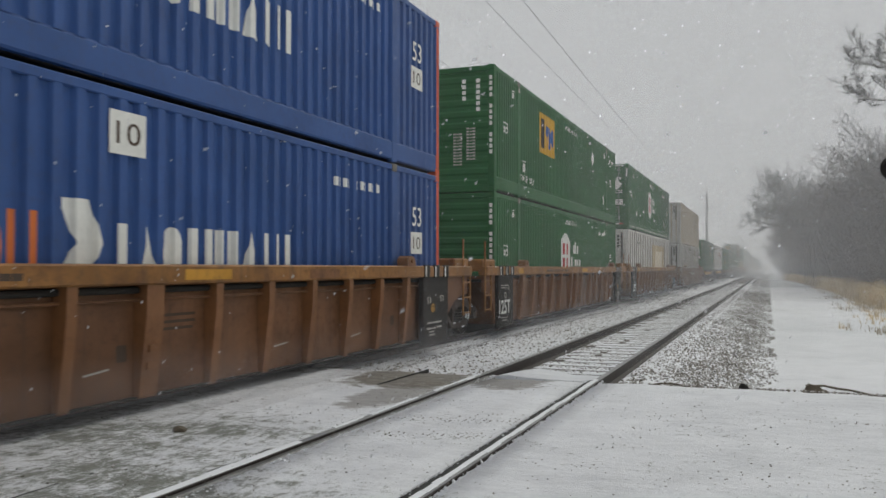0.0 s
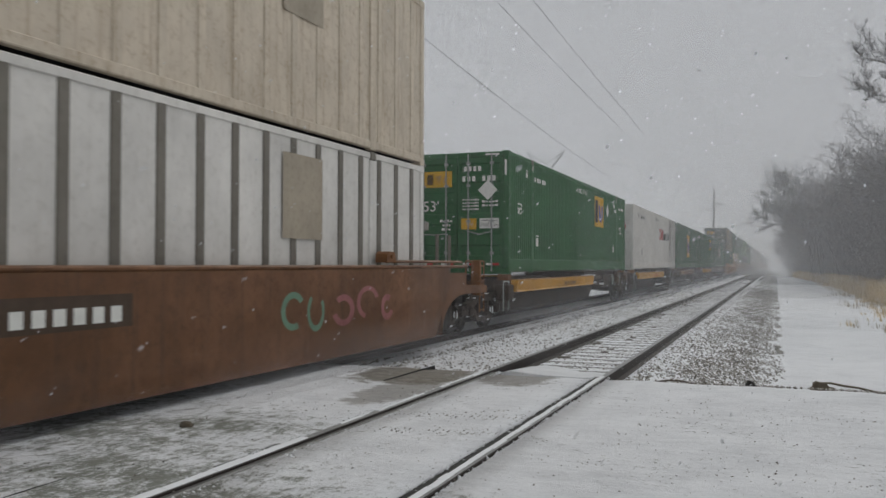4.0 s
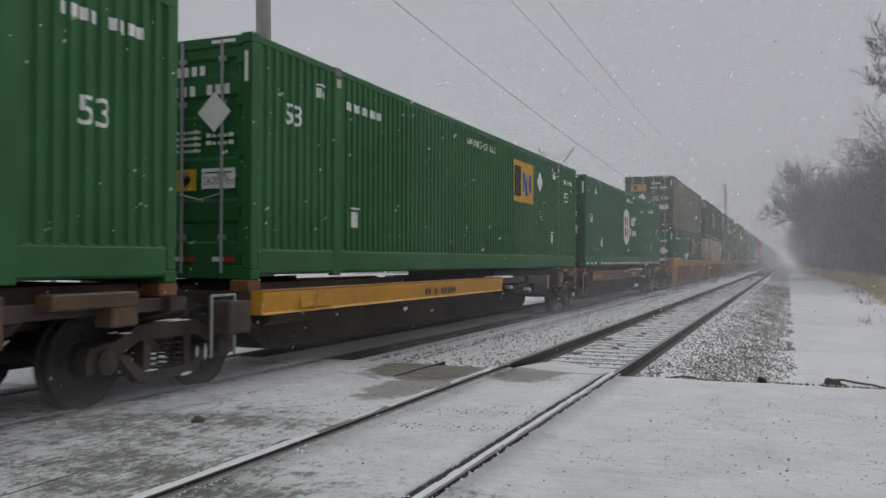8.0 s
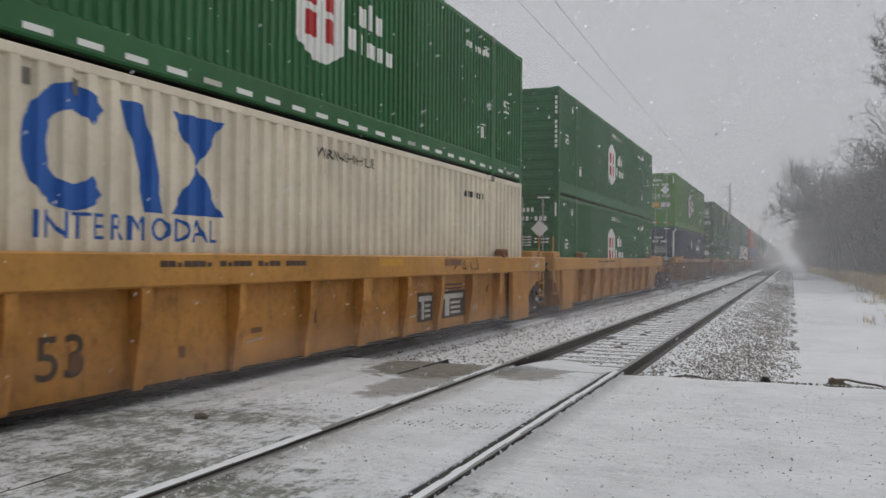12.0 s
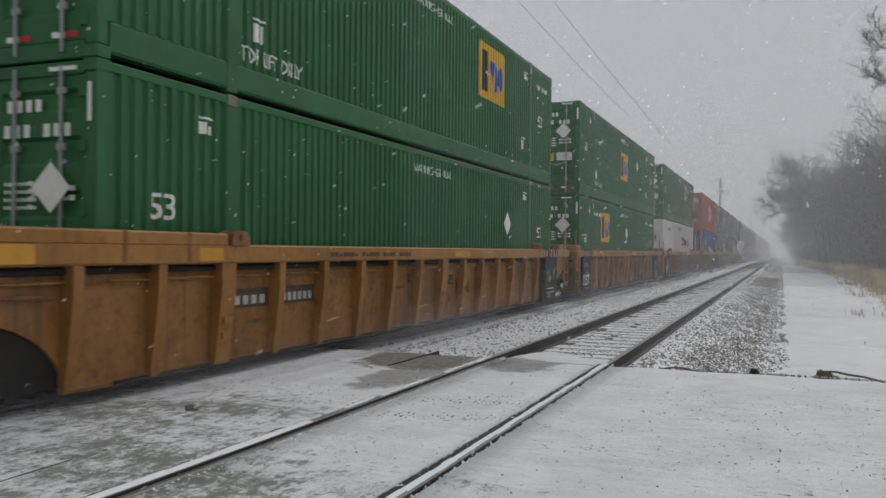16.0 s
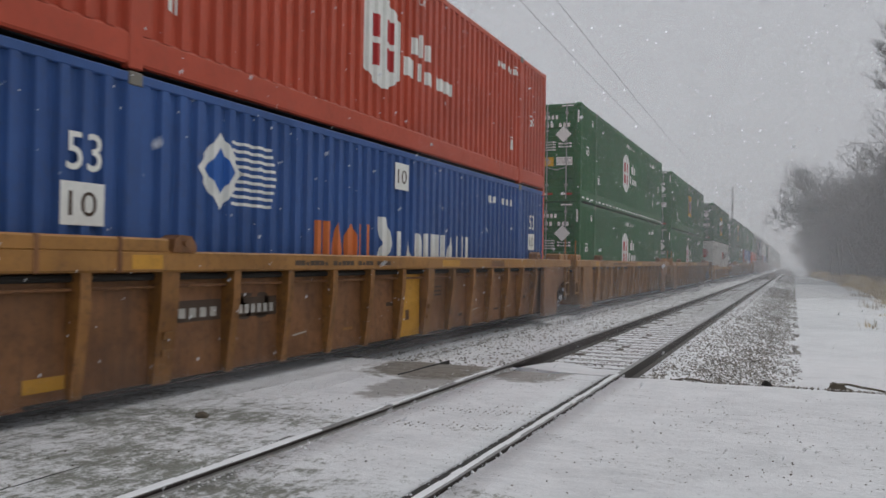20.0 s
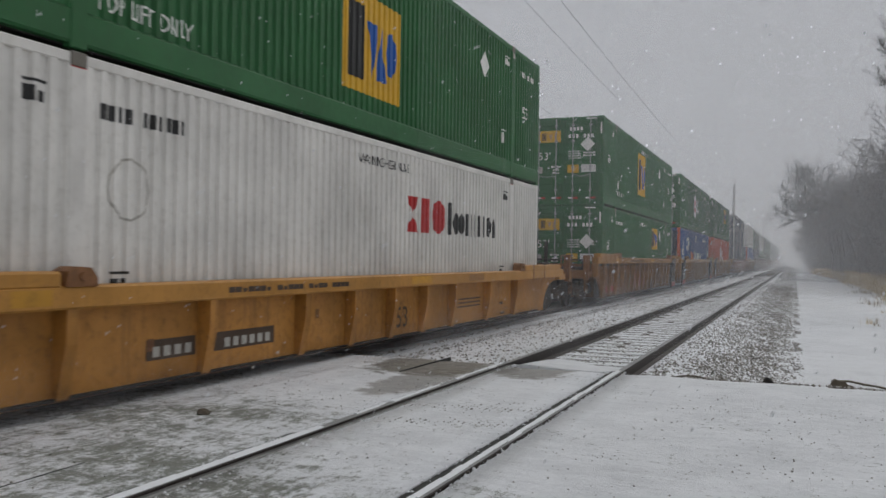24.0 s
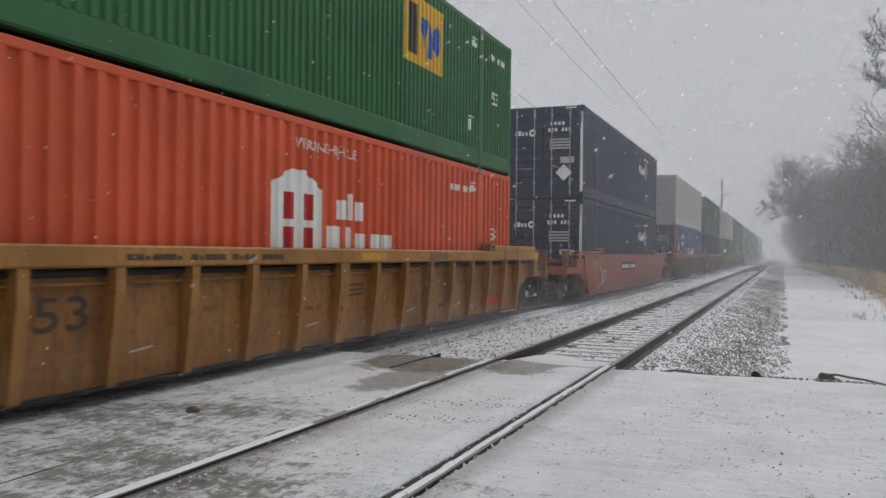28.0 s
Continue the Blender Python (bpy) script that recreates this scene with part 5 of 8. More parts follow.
CONTAINER_KINDS = {
    "green": dict(style="corrugated", paint_mat=GREEN, label="dark green corrugated steel container with double doors"),
    "green_plain_end": dict(style="corrugated", paint_mat=GREEN, doors=False, label="dark green corrugated container with a closed ribbed end"),
    "dull_green": dict(style="corrugated", paint_mat=GREEN2, label="faded green corrugated steel container with double doors"),
    "lime": dict(style="corrugated", pitch=0.27, paint_mat=LIME, label="light green corrugated steel container"),
    "olive": dict(style="posted", paint_mat=OLIVE, post_mat=TAN, label="grimy olive green container with pale side posts"),
    "blue": dict(style="corrugated", pitch=0.27, paint_mat=BLUE, end_mat=BLUE, dark_door=NAVY, label="blue corrugated container with red corner posts"),
    "navy": dict(style="corrugated", paint_mat=NAVY, rod_mat=GALV, label="navy blue corrugated steel container with double doors"),
    "red": dict(style="corrugated", pitch=0.27, paint_mat=RED, rod_mat=RED, label="weathered red corrugated steel container"),
    "orange": dict(style="corrugated", pitch=0.27, paint_mat=ORANGE, rod_mat=ORANGE, label="bright orange-red corrugated steel container"),
    "white": dict(style="corrugated", paint_mat=WHITE, rod_mat=WHITE, label="white corrugated steel container with double doors"),
    "cream": dict(style="corrugated", pitch=0.27, paint_mat=CREAM, rod_mat=CREAM, label="cream corrugated container with large blue lettering"),
    "white_posts": dict(style="posted", paint_mat=WHITE, post_mat=POSTGREY, doors=False, label="white flat-panel container with grey side posts"),
    "soiled": dict(style="posted", paint_mat=SOILED, post_mat=SOILED, end_mat=WHITE, doors=False, label="rust-stained cream flat-panel container"),
}
TEMPLATES, BOXES, CARS = {}, {}, []


def stand(thing, y, z):
    MOVING.append((thing, TRAIN_X, y, z))
    thing.matrix_basis = pose(TRAIN_X, y, z)


def container(kind, y, z):
    if kind not in TEMPLATES:
        TEMPLATES[kind] = build_container(**CONTAINER_KINDS[kind])
        ob = TEMPLATES[kind]
        if kind == "blue":
            for ch in ob.children:
                if ch.name.startswith("corner_post"):
                    ch.data.materials[0] = ORANGE
    else:
        ob = copy_thing(TEMPLATES[kind], Matrix())
    stand(ob, y, z)
    return ob


CAR_LOOKS = {
    "brown": (CAR_BROWN, CAR_ORANGE, CAR_BROWN2, "ribbed", "rust-brown steel well car with an orange top chord"),
    "brown_smooth": (CAR_BROWN, CAR_BROWN, None, "smooth", "rust-brown smooth-sided steel well car"),
    "orange": (CAR_ORANGE, CAR_YELLOW, CAR_POST, "ribbed", "orange-brown ribbed steel well car"),
    "orange_low": (CAR_OCHRE, CAR_GOLD, CAR_OCHRE, "low", "yellow-orange steel well car with low sides"),
    "orange_plain": (CAR_ORANGE, CAR_YELLOW, CAR_POST, "ribbed", "weathered orange ribbed steel well car"),
    "orange_deep": (CAR_OCHRE, CAR_GOLD, CAR_OCHRE, "deep", "orange steel well car with a deep yellow top chord"),
    "rusty": (CAR_RUST, CAR_YELLOW, CAR_ORANGE, "ribbed", "rusty orange ribbed steel well car"),
    "rusty_plated": (CAR_RUST, CAR_YELLOW, CAR_ORANGE, "ribbed", "rusty orange-brown well car with black end plates"),
    "red_smooth": (CAR_RED, CAR_RED, None, "smooth", "faded red smooth-sided steel well car"),
}
CAR_TEMPLATES = {}


def well_car(look_name, front, rear, y):
    key = (look_name, front, rear)
    if key not in CAR_TEMPLATES:
        mat, chord, ribs, style, label = CAR_LOOKS[look_name]
        CAR_TEMPLATES[key] = build_well_car(mat, chord, front, rear, style, label, ribs, look_name in ("orange", "brown", "rusty_plated"))
        ob = CAR_TEMPLATES[key]
    else:
        ob = copy_thing(CAR_TEMPLATES[key], Matrix())
        SPINNING.extend(o for o in ob.children_recursive if o.name.startswith("wheelset"))
    stand(ob, y, FAR_Z)
    return ob


J, C = "joint", "coupler"
# front of the container at the start, car look, its front and rear end, lower and upper container
CONSIST = [
    (-1.42, "brown", C, J, "blue", "blue"),
    (18.14, "brown", J, J, "green_plain_end", "green_plain_end"),
    (37.72, "brown", J, C, "white_posts", "green"),
    (61.34, "brown_smooth", C, C, "white_posts", "soiled"),
    (82.58, "spine", True, False, "green", None),
    (101.0, "spine", False, False, "white", None),
    (118.38, "spine", False, False, "green", None),
    (135.82, "spine", False, False, "green", None),
    (153.26, "spine", False, True, "green", None),
    (174.55, "orange_deep", C, J, "green", "olive"),
    (193.88, "orange_deep", J, J, "cream", "green"),
    (213.36, "orange_deep", J, C, "green", "green_plain_end"),
    (237.39, "rusty", C, C, "navy", "lime"),
    (261.11, "orange", C, J, "green", "green"),
    (280.72, "orange", J, J, "green", "green"),
    (300.27, "orange", J, C, "white", "green"),
    (323.19, "rusty", C, J, "blue", "red"),
    (343.11, "orange_plain", J, J, "green", "green"),
    (362.71, "orange_plain", J, C, "green", "green"),
    (386.29, "orange_low", C, C, "white", "green"),
    (409.85, "rusty_plated", C, J, "green", "green"),
    (429.43, "orange", J, J, "blue", "green"),
    (448.75, "orange", J, C, "orange", "green"),
    (472.41, "red_smooth", C, C, "navy", "navy"),
    (496.7, "brown", C, J, "blue", "white"),
    (516.2, "brown", J, C, "navy", "dull_green"),
    (539.6, "orange", C, J, "green", "white"),
    (559.1, "orange", J, J, "green", "dull_green"),
    (578.6, "orange", J, C, "dull_green", "green"),
    (602.2, "rusty", C, C, "green", "green"),
    (625.8, "brown", C, J, "green", "dull_green"),
    (645.4, "brown", J, C, "blue", "green"),
    (669.0, "orange", C, C, "green", "green"),
    (692.6, "brown", C, C, "dull_green", "green"),
]
for i, (front_y, kind, a, b, lower, upper) in enumerate(CONSIST):
    cy = front_y + HALF
    if kind == "spine":
        sill = {4: SILL_YELLOW, 5: SILL_YELLOW, 6: CAR_RUST, 7: SILL_YELLOW, 8: SILL_BROWN}[i]
        car = build_spine_car(sill, a, b, "black spine car with a steel side sill")
        stand(car, cy, FAR_Z)
        BOXES[i, 0] = container(lower, cy, SPINE_Z)
    else:
        car = well_car(kind, a, b, cy + (0.6 if i == 16 else 0.0))
        BOXES[i, 0] = container(lower, cy, WELL_Z)
        BOXES[i, 1] = container(upper, cy, WELL_Z + TALL + 0.005)
    CARS.append(car)


# ---- markings on the train ----
LETTERS = {}


def letters(text):
    """Flat outlines of a line of text, one unit high, starting at the origin: vertices and faces."""
    if text not in LETTERS:
        cu = bpy.data.curves.new("text", "FONT")
        cu.body, cu.resolution_u, cu.offset = text, 3, {"53": 0.007, "125T": 0.018}.get(text, 0.0)
        ob = new("text", cu)
        me = bpy.data.meshes.new_from_object(ob.evaluated_get(bpy.context.evaluated_depsgraph_get()))
        vs = [(v.co.x, v.co.y) for v in me.vertices]
        fs = [tuple(p.vertices) for p in me.polygons]
        bpy.data.objects.remove(ob)
        x0, x1 = min(v[0] for v in vs), max(v[0] for v in vs)
        y0, y1 = min(v[1] for v in vs), max(v[1] for v in vs)
        LETTERS[text] = ([((x - x0) / (x1 - x0), (y - y0) / (y1 - y0)) for x, y in vs], fs)
    return LETTERS[text]


def words(text, u0, u1, v0, v1):
    vs, fs = letters(text)
    pts = [(u0 + (u1 - u0) * x, v0 + (v1 - v0) * y) for x, y in vs]
    return [[pts[i] for i in f] for f in fs]


def rect(u0, u1, v0, v1):
    return [[(u0, v0), (u1, v0), (u1, v1), (u0, v1)]]


def bars(u0, u1, v0, v1, pattern, fill=0.62):
    """A row of plain upright bars in place of characters; a space in the pattern leaves a gap."""
    n = len(pattern)
    w = (u1 - u0) / n
    out = []
    for i, ch in enumerate(pattern):
        if ch == " ":
            continue
        k = {"1": 0.3, "w": 0.95}.get(ch, fill)
        top = {"l": 0.72}.get(ch, 1.0)
        out += rect(u0 + w * (i + 0.5 - k / 2), u0 + w * (i + 0.5 + k / 2), v0, v0 + (v1 - v0) * top)
    return out


def blocks(u0, u1, v0, v1, kinds):
    """A row of plain block shapes of one height: i a bar, v a wedge, o a disc, d two bars."""
    w = (u1 - u0) / len(kinds)
    h = v1 - v0
    out = []
    for n, ch in enumerate(kinds):
        a, b = u0 + w * (n + 0.06), u0 + w * (n + 0.94)
        m, s = (a + b) / 2, (b - a) * 0.17
        if ch == "i":
            out += rect(m - s * 1.5, m + s * 1.5, v0, v1)
        elif ch == "v":
            out += [[(a, v0), (b, v0), (m, v1)]]
        elif ch == "o":
            out += ring_shape(m, (v0 + v1) / 2, (b - a) / 2, h / 2, 0.0, n=16)
        else:
            out += rect(a, a + s * 2, v0, v1) + rect(b - s * 2, b, v0, v1)
    return out


def diamond(u, v, r, q=None):
    q = r if q is None else q
    return [[(u - r, v), (u, v - q), (u + r, v), (u, v + q)]]


def hexagon(u0, u1, v0, v1, shoulder=0.16):
    h = v1 - v0
    m, g = (u0 + u1) / 2, (u1 - u0) * 0.13
    return [[(u0, v0 + shoulder * h), (m - g, v0), (m + g, v0), (u1, v0 + shoulder * h), (u1, v1 - shoulder * h), (m + g, v1), (m - g, v1), (u0, v1 - shoulder * h)]]


def ring_shape(u, v, ru, rv, inner, a0=0.0, a1=6.2832, n=20):
    out = []
    for i in range(n):
        a, b = a0 + (a1 - a0) * i / n, a0 + (a1 - a0) * (i + 1) / n
        out.append([(u + ru * inner * math.cos(a), v + rv * inner * math.sin(a)), (u + ru * math.cos(a), v + rv * math.sin(a)),
                    (u + ru * math.cos(b), v + rv * math.sin(b)), (u + ru * inner * math.cos(b), v + rv * inner * math.sin(b))])
    return out


def stroke(pts, w):
    out = []
    for (a, b), (c, d) in zip(pts, pts[1:]):
        n = math.hypot(c - a, d - b) or 1
        p, q = -(d - b) / n * w / 2, (c - a) / n * w / 2
        out.append([(a + p, b + q), (a - p, b - q), (c - p, d - q), (c + p, d + q)])
    return out


MARKS = {}


def side_depth(prof, y):
    return float(np.interp(y, prof["y"], prof["x"]))


SIDES = {p: {"y": [a for a, b in rows], "x": [b for a, b in rows]} for p, rows in PROFILES.items()}
SIDES["posted"] = {"y": [-9, 9], "x": [1.291, 1.291]}


def side_mark(ob, side, name, mat, polys, label="", lift=0.004):
    """Paint on the near side of a container: it follows the ribs of the wall."""
    key = (side, name, mat.name, lift, str(polys))
    if key not in MARKS:
        prof = SIDES[side]
        bm = bmesh.new()
        made = {}
        for poly in polys:
            vs = []
            for u, v in poly:
                k = (round(u, 4), round(v, 4))
                if k not in made:
                    made[k] = bm.verts.new((0, u, v))
                vs.append(made[k])
            if len(set(vs)) > 2:
                try:
                    bm.faces.new(list(dict.fromkeys(vs)))
                except ValueError:
                    pass
        us = [u for p in polys for u, v in p]
        for y in prof["y"]:
            if min(us) < y < max(us):
                bmesh.ops.bisect_plane(bm, geom=bm.verts[:] + bm.edges[:] + bm.faces[:], plane_co=(0, y, 0), plane_no=(0, 1, 0), dist=1e-5)
        for v in bm.verts:
            v.co.x = side_depth(prof, v.co.y) + lift
            if v.co.z < 0.36 and side != "posted":
                v.co.x = 1.291 + lift
        me = bpy.data.meshes.new(name)
        for f in bm.faces:
            f.normal_update()
            if f.normal.x < 0:
                f.normal_flip()
        bm.to_mesh(me)
        bm.free()
        me.materials.append(mat)
        MARKS[key] = me
    made = fine(part(name, MARKS[key], None, ob, label))
    return tagged(made, kind="stuff") if name == "logo_shape" and len(polys) > 1 else made


def fine(ob):
    """Print too small to pick apart counts as one."""
    if ob.name.split(".")[0] in ("code_marking", "small_print", "chord_print", "plate_print", "symbol", "plate_marking", "warning_text", "handling_text", "notice_text"):
        tagged(ob, kind="stuff")
    return ob


def flat_mark(ob, name, mat, polys, y=None, x=None, label=""):
    """Paint on a flat face: an end (y given) or a car side (x given)."""
    key = (name, mat.name, x, y, str(polys))
    if key not in MARKS:
        verts, faces = [], []
        for poly in polys:
            b = len(verts)
            verts += [(u, y, v) if x is None else (x, u, v) for u, v in poly]
            faces.append(tuple(range(b, b + len(poly))))
        MARKS[key] = raw_mesh(name, verts, faces, mat)
    return fine(part(name, MARKS[key], None, ob, label))


def yellow_logo(ob, side, u0, u1, v0, v1):
    w, h = u1 - u0, v1 - v0
    side_mark(ob, side, "logo_panel", YELLOW_INK, rect(u0, u1, v0, v1), "square yellow panel with dark and blue shapes")
    side_mark(ob, side, "logo_shape", DARK_INK, rect(u0 + 0.08 * w, u0 + 0.34 * w, v0 + 0.13 * h, v0 + 0.87 * h), lift=0.007)
    side_mark(ob, side, "logo_shape", BLUE_INK, [[(u0 + 0.41 * w, v0 + 0.74 * h), (u0 + 0.50 * w, v0 + 0.18 * h), (u0 + 0.59 * w, v0 + 0.74 * h)],
                                                 [(u0 + 0.56 * w, v0 + 0.18 * h), (u0 + 0.65 * w, v0 + 0.74 * h), (u0 + 0.74 * w, v0 + 0.18 * h)]] +
              ring_shape(u0 + 0.83 * w, v0 + 0.50 * h, 0.10 * w, 0.24 * h, 0.0, n=10), lift=0.007)


def hex_logo(ob, side, u0, v0, v1, tail=1.45):
    w = 1.22
    side_mark(ob, side, "logo_panel", WHITE_INK, hexagon(u0, u0 + w, v0, v1), "tall white six-sided badge with red bars")
    m, h = u0 + w / 2, v1 - v0
    side_mark(ob, side, "logo_shape", RED_INK, [q for a in (m - 0.36, m + 0.12) for b, c in ((0.22, 0.46), (0.53, 0.78)) for q in rect(a, a + 0.24, v0 + b * h, v0 + c * h)], lift=0.007)
    z = v0 + 0.27 * h
    side_mark(ob, side, "logo_shape", WHITE_INK, bars(u0 + w + 0.42, u0 + w + 1.2, z + 0.40, z + 0.78, "l1l", 0.8) + bars(u0 + w + 0.12, u0 + w + 0.12 + tail, z, z + 0.30, "w1lll", 0.75), "white blocks beside the badge")


def size_mark(ob, side, y, z, mat=None):
    side_mark(ob, side, "size_number", mat or WHITE_INK, words("53", y, y + 0.36, z, z + 0.27))


def cube_warning(ob, side, mat=None, y=-0.9):
    side_mark(ob, side, "warning_text", mat or WHITE_INK, words("WARNING HIGH CUBE", y, y + 1.65, 2.50, 2.64))


def code_bars(ob, side, u0, u1, v0, v1, mat=None, pattern="llll llllll"):
    side_mark(ob, side, "code_marking", mat or WHITE_INK, bars(u0, u1, v0, v1, pattern))


def small_marks(ob, side, mat=None):
    m = mat or WHITE_INK
    side_mark(ob, side, "symbol", m, rect(-6.62, -6.36, 2.56, 2.585) + bars(-6.62, -6.36, 2.40, 2.53, "wl"))
    for y in (-5.62, 5.38):
        side_mark(ob, side, "symbol", m, rect(y, y + 0.22, 0.96, 0.985) + bars(y, y + 0.22, 0.70, 0.92, "w1"))
    side_mark(ob, side, "symbol", m, rect(5.55, 5.80, 2.56, 2.585) + bars(5.55, 5.80, 2.40, 2.53, "wl"))


def dashes(ob):
    for k in range(28):
        y = -7.7 + 15.4 * k / 27
        side_mark(ob, 0.17, "reflector", CHALK_INK if k % 9 == 8 else WHITE_INK, rect(y - 0.15, y + 0.15, 0.115, 0.175))


def placard(ob, side, y, z, r=0.26):
    side_mark(ob, "posted", "placard", WHITE_INK, diamond(y, z, r), "pale diamond-shaped placard holder", 0.010)


DOOR_Y, POST_Y = -HALF + 0.028, -HALF - 0.004


def door_marks(ob, kind, low_diamond=False, left_diamond=False):
    ink = DARK_INK if kind == "xpo" else WHITE_INK
    def f(name, mat, polys, label=""):
        flat_mark(ob, name, mat, polys, y=DOOR_Y, label=label)
    if kind == "xpo":
        f("logo_shape", RED_INK, [[(-0.62, 1.62), (-0.14, 1.62), (-0.38, 1.95)], [(-0.62, 2.28), (-0.38, 1.95), (-0.14, 2.28)]] + rect(-0.02, 0.30, 1.62, 2.28) + ring_shape(0.68, 1.95, 0.28, 0.33, 0.0), "big red shapes across the doors")
        f("warning_text", ink, words("WARNING", -0.92, -0.2, 1.38, 1.5) + words("HIGH CUBE", -0.95, -0.15, 1.18, 1.3))
        f("code_marking", ink, bars(0.2, 0.75, 1.36, 1.52, "llll") + bars(0.12, 0.95, 1.12, 1.28, "lll lll"))
        f("small_print", CHALK_INK, [q for k in range(3) for q in rect(0.15, 1.0, 0.90 - 0.09 * k, 0.94 - 0.09 * k)])
        f("size_number", RED_INK, words("53'", -0.9, -0.55, 0.55, 0.8))
        return
    if kind in ("emp", "hub"):
        f("code_marking", ink, bars(0.14, 0.62, 2.44, 2.60, "llll") + bars(0.10, 0.98, 2.20, 2.37, "lll lll"))
        f("small_print", ink, [q for k in range(4) for q in bars(0.12, 0.55, 1.52 + 0.075 * k, 1.565 + 0.075 * k, "llllllwl")] + [q for k in range(2) for q in bars(0.62, 1.02, 1.60 + 0.09 * k, 1.65 + 0.09 * k, "wlllw")])
        f("notice", YELLOW_INK, rect(0.10, 0.48, 1.06, 1.32), "yellow notice plate")
        f("notice", WHITE_INK, rect(0.56, 1.04, 1.08, 1.32), "white notice plate")
        f("notice_text", DARK_INK, words("24,000 lbs", 0.58, 1.02, 1.11, 1.22) + rect(0.60, 1.0, 1.26, 1.28))
        f("notice_shape", WHITE_INK, diamond(0.32, 1.19, 0.09))
        f("size_number", ink, words("53'", -0.88, -0.48, 1.50, 1.76))
        f("small_print", ink, bars(-0.45, -0.12, 1.24, 1.30, "wlwl") + bars(-0.40, -0.16, 1.14, 1.20, "lwl") + bars(-0.40, -0.16, 1.04, 1.10, "wll"))
        f("notice", CHALK_INK, rect(-0.92, -0.74, 1.05, 1.26))
        flat_mark(ob, "placard", WHITE_INK, diamond(-0.36 if left_diamond else 0.78, 1.72 if low_diamond else (1.72 if left_diamond else 1.98), 0.24), y=-HALF - 0.03, label="pale diamond-shaped placard holder")
        for x in (-0.95, -0.42, 0.14, 0.72):
            f("reflector", WHITE_INK, rect(x, x + 0.16, 0.21, 0.265))
            f("reflector", RED_INK, rect(x + 0.16, x + 0.32, 0.21, 0.265))
    if kind == "emp":
        f("logo_panel", YELLOW_INK, rect(-0.96, -0.14, 2.08, 2.46))
        f("logo_shape", DARK_INK, rect(-0.78, -0.62, 2.14, 2.40))
        f("logo_shape", BLUE_INK, [[(-0.56, 2.36), (-0.48, 2.15), (-0.40, 2.36)]] + rect(-0.36, -0.28, 2.16, 2.36))
    if kind == "hub":
        f("logo_shape", ink, hexagon(-0.72, -0.5, 2.16, 2.55) + bars(-0.46, -0.16, 2.26, 2.40, "lll"))
        f("warning_text", ink, words("WARNING", -0.92, -0.36, 1.94, 2.03) + words("HIGH CUBE", -0.95, -0.33, 1.82, 1.91))
    if kind == "navy":
        f("logo_shape", ink, bars(-0.95, -0.5, 2.0, 2.16, "lwll") + ring_shape(-0.36, 2.08, 0.12, 0.12, 0.4, n=8))
        f("code_marking", ink, bars(0.2, 0.7, 2.3, 2.44, "llll") + bars(0.14, 0.9, 2.1, 2.25, "lll lll"))
        f("small_print", CHALK_INK, [q for k in range(4) for q in rect(0.2, 0.85, 1.55 + 0.09 * k, 1.60 + 0.09 * k)])
        f("notice", CHALK_INK, rect(0.55, 1.0, 1.1, 1.3))
        flat_mark(ob, "placard", WHITE_INK, diamond(0.68, 0.80, 0.26), y=-HALF - 0.03, label="pale diamond-shaped placard holder")
        flat_mark(ob, "corner_band", WHITE_INK, rect(1.19, 1.275, 0.2, 2.7), y=POST_Y, label="white band on the corner post")
    if kind == "blue":
        for a in (-0.95, 0.18):
            f("logo_shape", CHALK_INK, [[(a, 2.16), (a + 0.14, 1.98), (a + 0.62, 1.98), (a + 0.76, 2.16), (a + 0.62, 2.34), (a + 0.14, 2.34)]], "pale six-sided badge")
            f("logo_shape", NAVY, [q for k in range(7) for q in rect(a + 0.30, a + 0.66, 2.02 + 0.045 * k, 2.04 + 0.045 * k)])
        f("code_marking", CHALK_INK, bars(0.42, 0.78, 1.52, 1.68, "lwll") + bars(0.48, 0.72, 1.30, 1.45, "lll"))
    if kind == "blue_plain":
        f("size_number", ink, words("53", 0.05, 0.40, 1.72, 2.02))
        f("notice", WHITE_INK, rect(0.0, 0.44, 1.32, 1.60))
        f("code_marking", ink, [q for k in range(7) for q in rect(0.80, 0.87, 1.45 + 0.14 * k, 1.54 + 0.14 * k)])
    if kind == "red":
        f("logo_shape", ink, hexagon(-0.86, -0.62, 2.14, 2.44))
        f("size_number", ink, words("53", -0.86, -0.56, 1.56, 1.80))
        f("notice", WHITE_INK, rect(0.24, 0.98, 2.12, 2.5))
        f("code_marking", DARK_INK, bars(0.28, 0.7, 2.34, 2.46, "llll") + bars(0.28, 0.9, 2.16, 2.29, "lllllll"))
        f("small_print", CHALK_INK, [q for k in range(5) for q in bars(0.3, 0.95, 1.5 + 0.1 * k, 1.56 + 0.1 * k, "wlwwlw")])
        f("notice", YELLOW_INK, rect(0.62, 0.96, 0.64, 0.86))
        f("notice", CHALK_INK, rect(-0.9, -0.5, 1.06, 1.26))
    if kind in ("emp", "hub", "xpo", "navy"):
        flat_mark(ob, "reflector", WHITE_INK, rect(0.72, 1.06, 2.80, 2.84) + rect(1.19, 1.24, 2.32, 2.68), y=POST_Y - 0.066 + 0.066)


